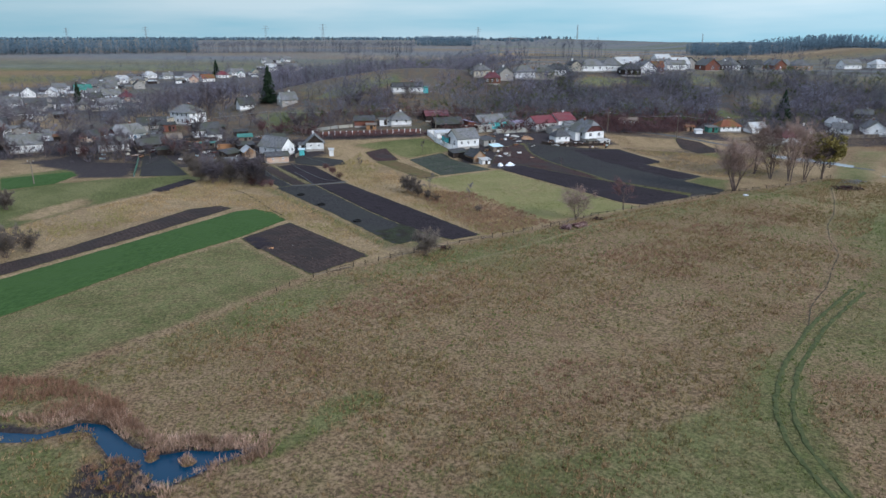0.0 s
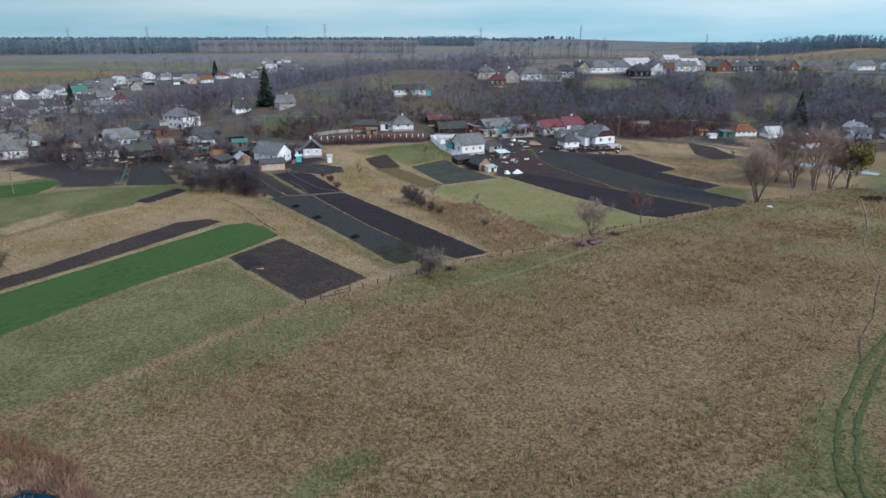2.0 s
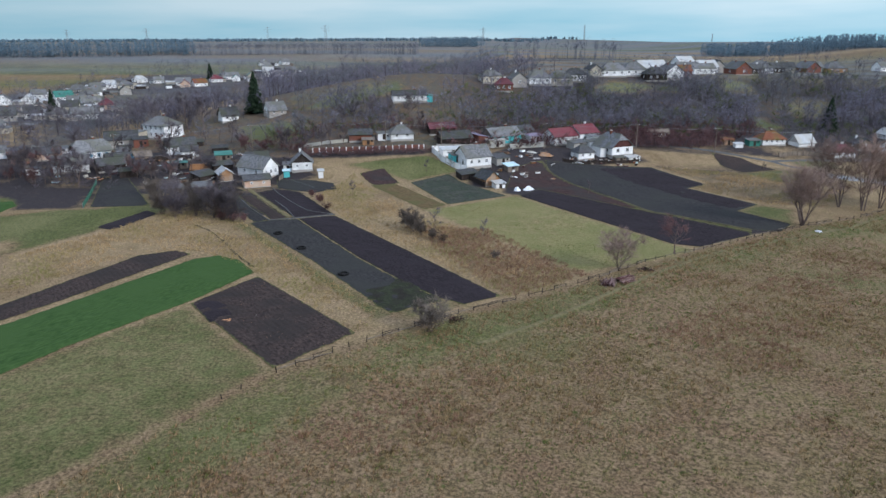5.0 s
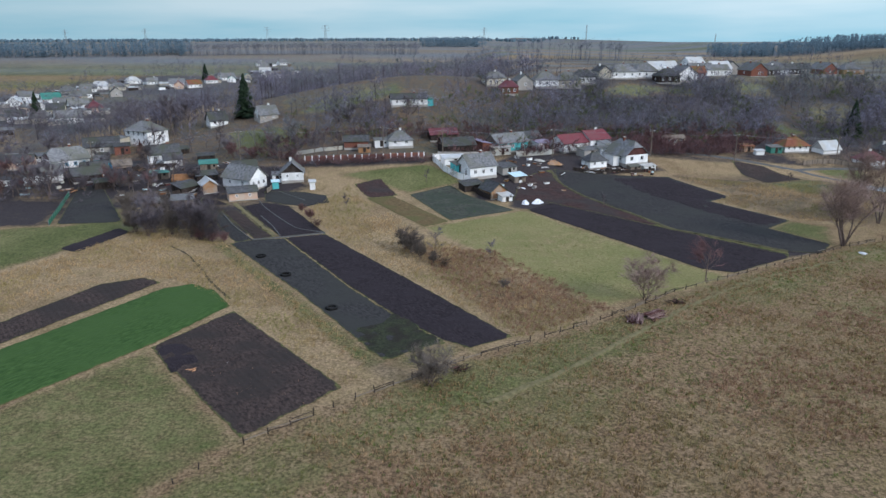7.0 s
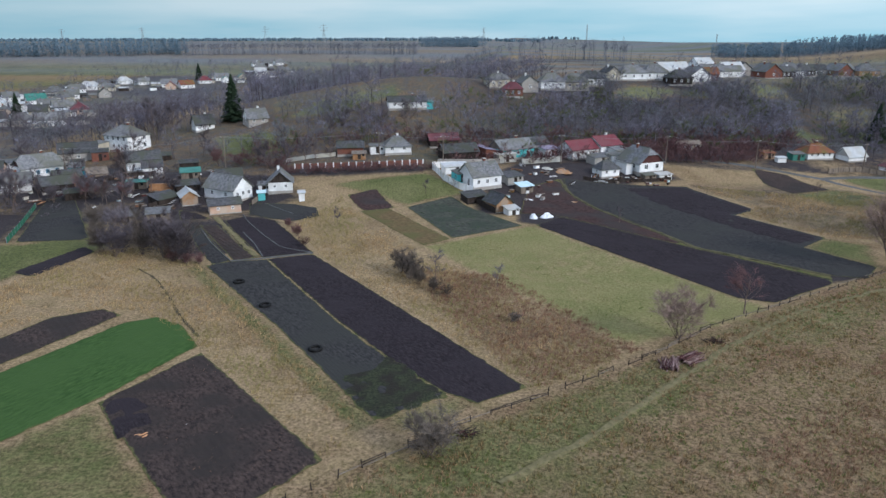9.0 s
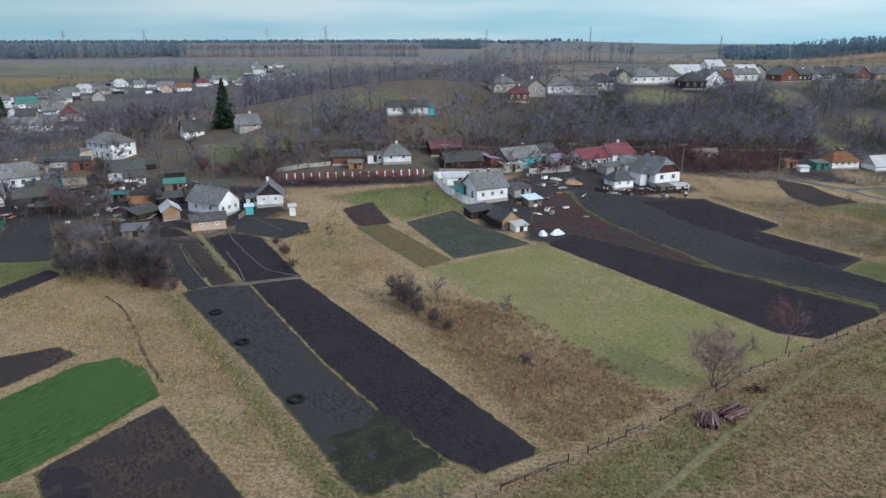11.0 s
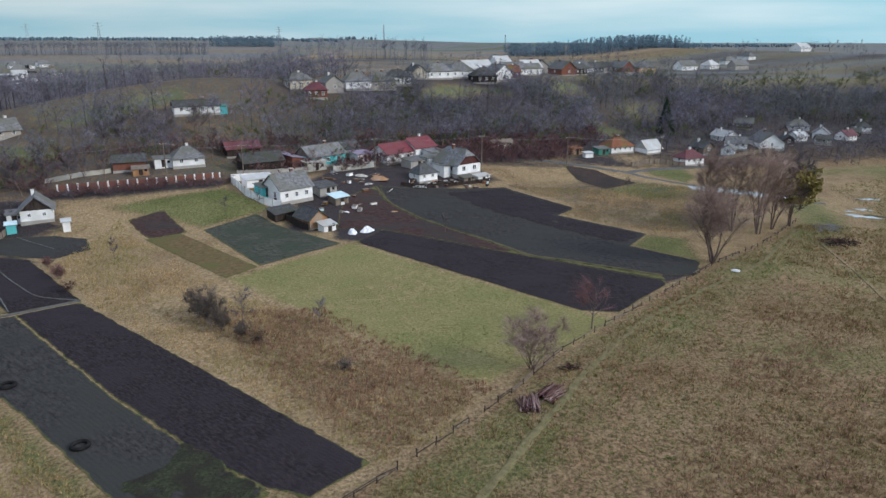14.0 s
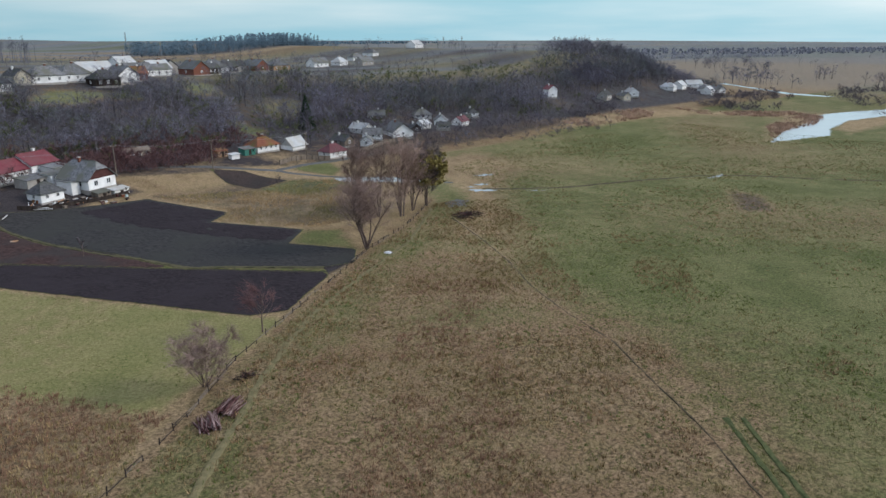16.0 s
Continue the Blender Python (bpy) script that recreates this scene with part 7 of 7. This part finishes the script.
for cx, cy, n in ((33.6, 146.3, 60), (1.3, 123.4, 60), (107.6, 183.6, 170)):
    heap = thing("brush_heap", pose(cx, cy, gz(cx, cy) + 0.02), "dark heap of cut branches on the grass", "brush heap")
    wide = 1.4 if n < 80 else 4.5
    for k in range(n):
        a, r = log_rng.random() * 6.28, log_rng.random() * wide
        p = Vector((math.cos(a) * r, math.sin(a) * r * 0.6, 0.05 + log_rng.random() * 0.5 * (1.6 - r / wide)))
        d = Vector((log_rng.uniform(-1, 1), log_rng.uniform(-1, 1), log_rng.uniform(-0.1, 0.4))) * (0.9 if n < 80 else 1.2)
        part("branch", Geo().beam(p, p + d, 0.05 if n < 80 else 0.1, 0.015 if n < 80 else 0.03, 3), M["darkboard" if k % 3 else "maroon"], heap)


def sheet_heap(name, x, y, w, d, h, material, label, seed):
    """A rumpled heap."""
    rng = random.Random(seed)
    g = Geo()
    n = 8
    for j in range(n + 1):
        for i in range(n + 1):
            u, v = i / n * 2 - 1, j / n * 2 - 1
            r = min(1, math.hypot(u, v))
            g.v.append((u * w / 2, v * d / 2, h * 0.75 * max(0, 1 - r ** 3) * rng.uniform(0.35, 1.0) - 0.05))
    g.f = [(j * (n + 1) + i, j * (n + 1) + i + 1, (j + 1) * (n + 1) + i + 1, (j + 1) * (n + 1) + i) for j in range(n) for i in range(n)]
    g.f.append(tuple(range(n + 1)) + tuple((j + 1) * (n + 1) + n for j in range(n)) + tuple(n * (n + 1) + i for i in range(n - 1, -1, -1)) + tuple(j * (n + 1) for j in range(n - 1, 0, -1)))
    return single(name, g, M[material], pose(x, y, gz(x, y) + 0.02, 0, 0, seed * 40), label, "heap")


sheet_heap("plastic_sheet", 20.6, 211.3, 3.4, 2.2, 1.4, "tarp", "crumpled white plastic sheet on the bare earth", 1)
sheet_heap("plastic_sheet", 17.6, 210.3, 2.4, 1.8, 1.4, "tarp", "white sheet over a small heap", 2)
sheet_heap("straw_heap", -30.4, 122.7, 2.6, 1.4, 0.4, "freshwood", "heap of orange straw on the tilled square", 14)
sheet_heap("ash_heap", -27.0, 124.6, 2.0, 1.0, 0.2, "rubble", "pale heap of ash on the brown field", 15)
sheet_heap("white_sack", 76.6, 173.2, 1.8, 1.0, 0.5, "tarp", "white rubbish sack under the willow", 3)
sheet_heap("bark_mound", 29.6, 248.4, 4.8, 3.2, 1.4, "orange", "orange brown heap of sawdust in the yard", 4)
sheet_heap("rubble_heap", 26.4, 244.5, 2.6, 1.4, 0.5, "rubble", "grey rubble heap in the yard", 5)
sheet_heap("rubble_heap", 25.5, 250.5, 1.8, 3.6, 0.9, "concrete", "pale rubble heap in the yard", 6)
sheet_heap("rubble_heap", 114, 194, 8.0, 3.5, 0.2, "gravel", "spread of grey rubble on the wet lane", 7)
sheet_heap("plastic_sheet", 18.5, 226.6, 1.8, 1.2, 0.4, "tarp", "white rag in the yard", 8)
sheet_heap("earth_mound", -46.4, 186.7, 2.6, 1.6, 0.7, "darkboard", "mound of black earth dug from the strip", 11)
sheet_heap("earth_mound", 29, 225.5, 2.0, 1.2, 0.5, "orange", "small mound of red earth", 9)

def timber_stack(x, y, turn, n, half, label):
    """Squared timbers stacked crosswise, each a little out of line."""
    stack = thing("timber_stack", pose(x, y, gz(x, y), 0, 0, turn), label, "timber stack")
    for k in range(n):
        row, lvl = k % 6, k // 6
        part("timber", Geo().box(-half + log_rng.uniform(-0.4, 0.4), -1.1 + row * 0.38, 0.05 + lvl * 0.34, half + log_rng.uniform(-0.4, 0.4), -0.82 + row * 0.38 + log_rng.uniform(-0.05, 0.05), 0.3 + lvl * 0.34), M["freshwood"], stack)


timber_stack(-70.5, 228.0, 12, 32, 2.5, "stack of fresh orange timber in the yard")
timber_stack(-95.3, 231.4, 30, 20, 1.5, "small stack of orange timber beside the sheds")

# leaning piles of boards and poles in the yards
clutter_rng = random.Random(12)
small_rng = random.Random(77)
taken = [(-110.4, 245.8), (-107.6, 228.4), (-96.5, 229), (-98, 236.5), (-134.5, 225.5), (-124, 246), (-91.8, 239.5), (-84.8, 251.6), (-80, 246), (-69.5, 226.5), (-77.5, 230.5), (-101.4, 247.4)]
for k in range(60):
    x, y = small_rng.uniform(-165, -70), small_rng.uniform(222, 262)
    if min(math.hypot(x - a, y - b) for a, b in taken) < 7.5:
        continue
    taken.append((x, y))
    sw, sc = small_rng.choice(("darkboard", "board", "darkboard", "white", "darkboard")), small_rng.choice(("slate_dark", "slate_dark", "slate", "tin_rust"))
    lean_to("board_shed" if "board" in sw else "yard_shed", x, y, small_rng.choice((25, 32, 118)), small_rng.uniform(3, 6), small_rng.uniform(2.4, 3.6), small_rng.uniform(1.8, 2.3), 0.5, sw, sc,
            "low %s shed with a %s roof in a yard" % ({"darkboard": "dark board", "board": "grey board", "greybrick": "grey brick", "white": "limewashed"}[sw], {"slate": "slate", "slate_dark": "mossy slate", "tin_rust": "rusty tin"}[sc]))
for k in range(26):
    x, y = (clutter_rng.uniform(-112, -62), clutter_rng.uniform(216, 246)) if k < 16 else (clutter_rng.uniform(16, 58), clutter_rng.uniform(240, 255))
    heap = thing("board_pile", pose(x, y, gz(x, y), 0, 0, clutter_rng.uniform(0, 180)), "untidy pile of weathered boards in a yard", "board pile", "yard clutter")
    for j in range(7):
        ln, yy = clutter_rng.uniform(0.8, 1.8), clutter_rng.uniform(-0.5, 0.5)
        part("board", Geo().beam((-ln, yy, 0.06 + 0.09 * j), (ln, yy + clutter_rng.uniform(-0.5, 0.5), 0.08 + 0.1 * j), 0.07, 0.06, 4), M[clutter_rng.choice(("board", "darkboard", "darkboard", "freshwood", "white"))], heap)

# old tyres round young trees on the grey strip
for x, y in ((-33.9, 166.7), (-27.2, 156.9), (-17.2, 142.5)):
    g = Geo()
    n, k = 18, 6
    for i in range(n):
        for j in range(k):
            a, b = i * 2 * math.pi / n, j * 2 * math.pi / k
            r = 0.74 + 0.2 * math.cos(b)
            g.v.append((r * math.cos(a), r * math.sin(a), 0.16 + 0.18 * math.sin(b)))
    g.f = [(i * k + j, ((i + 1) % n) * k + j, ((i + 1) % n) * k + (j + 1) % k, i * k + (j + 1) % k) for i in range(n) for j in range(k)]
    single("tyre", g, M["rubber"], pose(x, y, gz(x, y) + 0.1), "large old tractor tyre lying on a garden strip", "tyre", "tyres on the strip", smooth=True)

for k in range(110):
    if k < 62:
        x, y = clutter_rng.uniform(-112, -62), clutter_rng.uniform(214, 246)
    else:
        x, y = (clutter_rng.uniform(38, 58), clutter_rng.uniform(244, 250)) if k % 2 else (clutter_rng.uniform(13, 26), clutter_rng.uniform(226, 254))
    w, d, h = clutter_rng.uniform(0.4, 1.8), clutter_rng.uniform(0.3, 1.0), clutter_rng.uniform(0.15, 0.7)
    mat_ = clutter_rng.choice(("board", "darkboard", "white", "rubble", "tin_rust", "darkboard", "concrete", "bluesheet", "maroon"))
    crate = thing("yard_crate", pose(x, y, gz(x, y), 0, 0, clutter_rng.uniform(0, 90)), "%s crate of yard clutter on bare earth" % {"board": "grey board", "darkboard": "dark board", "concrete": "pale concrete", "rubble": "grey rubble", "white": "white", "tin_rust": "rusty", "bluesheet": "pale blue", "maroon": "dark red"}[mat_], "crate", "yard clutter")
    part("body", Geo().box(-w / 2, -d / 2, -0.05, w / 2, d / 2, h), M[mat_], crate)
    part("lid", Geo().box(-w / 2 - 0.04, -d / 2 - 0.04, h, w / 2 + 0.04, d / 2 + 0.04, h + 0.05), M["board"], crate)

# climbers in the leafy tree, rust leaved trees, pond edge
leaf = Geo()
lr = random.Random(5)
for k in range(4200):
    a, r = lr.random() * 6.28, lr.random() ** 0.3
    p = Vector((0.4 + math.cos(a) * 4.6 * r, math.sin(a) * 4.6 * r, 8.0 + lr.uniform(-4.2, 3.8) * (1 - 0.35 * r)))
    if wobble(p.x * 3, p.z * 3, 2.4, 1) + 0.6 * wobble(p.y * 3, p.z * 2, 2.0, 3) < -0.25:
        continue
    s = Vector((lr.uniform(-1, 1), lr.uniform(-1, 1), lr.uniform(-1, 1))) * 0.34
    t = Vector((lr.uniform(-1, 1), lr.uniform(-1, 1), lr.uniform(-1, 1))) * 0.34
    leaf.add([p - s, p + t, p + s, p - t], [(0, 1, 2), (0, 2, 3)])
part("foliage", leaf, M["yellowleaf"], ivy, "yellow green leaves")

# ---- grass and reeds ----
NEAR_MEADOW = [(-62, 46), (-34.4, 85), (-20.4, 105.8), (-4.6, 120), (8.2, 129), (25.2, 141.5), (42, 154), (74, 175), (112, 198), (130, 190), (118, 140), (84, 92), (60, 46)]
paths = [(TRACK, 2.4), (FOOTPATH, 0.5)]
green_side = lambda x, y: (x - 50 - 0.85 * (y - 95) > 4 * wobble(x, y, 9, 8)) & (y > 74)
tufts("meadow_grass", NEAR_MEADOW, 2.6, 0.42, 0.26, 6, M["brown"], "tussocks of brown dead meadow grass", "grass", 0.045, 0.8, 1, patch=-0.15, patch_size=8, avoid=paths, keep=lambda x, y: ~inside(x, y, POND) & ~(green_side(x, y) & (wobble(x, y, 5, 9) < 0.35)))
tufts("meadow_grass", NEAR_MEADOW, 1.6, 0.26, 0.22, 6, M["green"], "low tussocks of green meadow grass", "grass", 0.035, 0.8, 2, patch=0.0, patch_size=11, avoid=[(FOOTPATH, 0.5)], keep=lambda x, y: ~inside(x, y, POND))
DRY_STRIPS = [[(9, 133), (-24, 182), (-33, 202), (-27, 226), (-8, 188), (22, 145), (17, 137)], [(-9, 126), (-12, 119), (-31, 142), (-45, 155), (-56, 153), (-80, 110), (-92, 120), (-70, 165), (-64, 181), (-56, 186), (-43, 175)],
              [(70, 221), (64, 215), (75, 198), (90, 196), (104, 214), (112, 235), (100, 244), (86, 238), (64, 246)]]
for k, poly in enumerate(DRY_STRIPS):
    tufts("dry_grass", poly, 4.2, 0.45, 0.2, 5, M["dry"], "tall tan dry grass left unmown", "grass", 0.035, 0.6, 10 + k, patch=-0.4, patch_size=5, avoid=[([(0, 150), (10, 150)], 0.1)])
EAST_MEADOW = [(60, 46), (62, 96), (84, 108), (118, 140), (130, 190), (150, 232), (230, 262), (330, 250), (330, 110), (190, 40)]
tufts("meadow_grass", EAST_MEADOW, 0.55, 0.36, 0.32, 5, M["brown"], "scattered tussocks of brown grass on green meadow", "grass", 0.06, 0.8, 41, patch=0.15, patch_size=13, avoid=paths)
tufts("meadow_grass", EAST_MEADOW, 1.0, 0.24, 0.35, 5, M["green"], "short green grass of the river meadow", "grass", 0.06, 0.9, 42, patch=-0.3, patch_size=15, avoid=paths)
tufts("red_sedge", [(9.5, 133.5), (24, 144), (8, 172), (-6, 174), (-2, 156)], 3.2, 0.5, 0.25, 6, M["redreed"], "reddish brown sedge in the dry strip", "grass", 0.04, 0.6, 15, patch=0.0, patch_size=5)
tufts("lawn_grass", LAWN, 1.6, 0.16, 0.25, 5, M["green"], "short pale green mown grass", "grass", 0.04, 0.9, 16, patch=0.1, patch_size=4)
tufts("weeds", [(-0.6, 132), (-8, 126.6), (-14, 135), (-6, 140)], 2.6, 0.2, 0.2, 6, M["weed"], "dark green weeds over tilled earth", "weeds", 0.06, 1.2, 17, patch=-0.3, patch_size=2)
tufts("stubble", [(-31.1, 141.3), (-12.1, 119.1), (-20.5, 108.5), (-37.9, 128.8)], 1.6, 0.2, 0.15, 5, M["redreed"], "dead brown stubble on the field", "stubble", 0.03, 0.7, 18, patch=0.1, patch_size=4)
tufts("cabbage_leaves", [(-9.4, 217.6), (-0.6, 223), (13.6, 203.5), (0, 194.5)], 2.0, 0.22, 0.2, 6, M["weed"], "old green cabbage leaves in rows", "vegetables", 0.09, 1.0, 19, keep=lambda x, y: np.sin((x * 0.86 + y * 0.5) * 4.2) > 0.3)
for k, poly in enumerate(([(347, 216), (396, 224), (424, 219), (412, 212), (373, 203), (336, 203.6), (303, 196)], [(270, 281), (308, 290), (346, 286), (350, 272), (280, 271)], [(372, 282), (400, 262), (425, 232), (405, 214), (384, 240)])):
    tufts("river_reeds", poly, 0.9, 1.1, 0.6, 6, M["reed"], "pale dry reeds on the river meadow", "reeds", 0.12, 0.5, 50 + k, patch=-0.2, patch_size=9)
near_pond = lambda x, y: (edge_gap(x, y, POND) < 2.2) & ~inside(x, y, POND) & ~inside(x, y, MUD) & ((y > 60.5 + 0 * x) & (x < -27) & (y > 62 - 0.25 * (x + 36)) | (x >= -27) & ((y > 57.4) | (x > -22.5)))
tufts("reeds", [(-60, 48), (-60, 72), (-30, 70), (-14, 62), (-14, 48)], 10, 0.65, 0.3, 9, M["reed"], "dry tan reeds round the pond", "reeds", 0.04, 0.9, 20, keep=near_pond, patch=-0.5, patch_size=2.5)
tufts("sedge", [(-64, 62), (-62, 73.5), (-40, 71.5), (-33, 67.5), (-28, 61.5), (-36, 64.2), (-46, 62.4)], 10, 0.75, 0.3, 7, M["redreed"], "red brown sedge beside the pond", "reeds", 0.035, 0.7, 21, patch=-0.3, patch_size=3)
for k, (ix, iy, ir) in enumerate(ISLETS):
    tufts("sedge_islet", [(ix + math.cos(a) * ir * 0.9, iy + math.sin(a) * ir * 0.8) for a in np.arange(0, 6.28, 0.6)], 22, 0.5, 0.15, 8, M["reed" if k % 2 else "redreed"], "tussock of sedge standing in the pond", "reeds", 0.04, 0.9, 30 + k)
RUSTY = [[(1, 70), (8.5, 72), (16, 79), (27, 79), (27, 70), (14, 66.5), (3, 64)], [(-25, 81), (-14, 81), (-13, 75.6), (-22, 74)], [(24, 118), (44, 134), (58, 128), (40, 108)], [(-18, 92), (-2, 104), (6, 98), (-12, 86)], [(48, 138), (70, 158), (80, 150), (60, 132)]]
for k, poly in enumerate(RUSTY):
    tufts("rusty_grass", poly, 2.6, 0.42, 0.24, 6, M["redreed"], "rust brown clumps of dead meadow grass", "grass", 0.04, 0.7, 70 + k, patch=-0.2, patch_size=4)


def molehills(n, seed):
    """Small dark mounds of earth thrown up in loose groups across the meadow."""
    rng = random.Random(seed)
    g = Geo()
    while n > 0:
        cx, cy = rng.uniform(-10, 84), rng.uniform(74, 150)
        if not inside(np.array(cx), np.array(cy), NEAR_MEADOW):
            continue
        for k in range(rng.randint(2, 8)):
            x, y, r = cx + rng.gauss(0, 2.4), cy + rng.gauss(0, 1.6), rng.uniform(0.14, 0.3)
            z = gz(x, y) - 0.02
            ring = [(x + r * rng.uniform(0.8, 1.2) * math.cos(a), y + r * rng.uniform(0.8, 1.2) * math.sin(a), z) for a in np.arange(0, 6.2, 0.9)]
            g.add(ring + [(x, y, z + r * 0.75)], [(i, (i + 1) % 7, 7) for i in range(7)])
            n -= 1
    return g


single("molehills", molehills(150, 3), M["soil"], Matrix(), "small dark molehills scattered over the meadow", "molehill", kind="stuff")
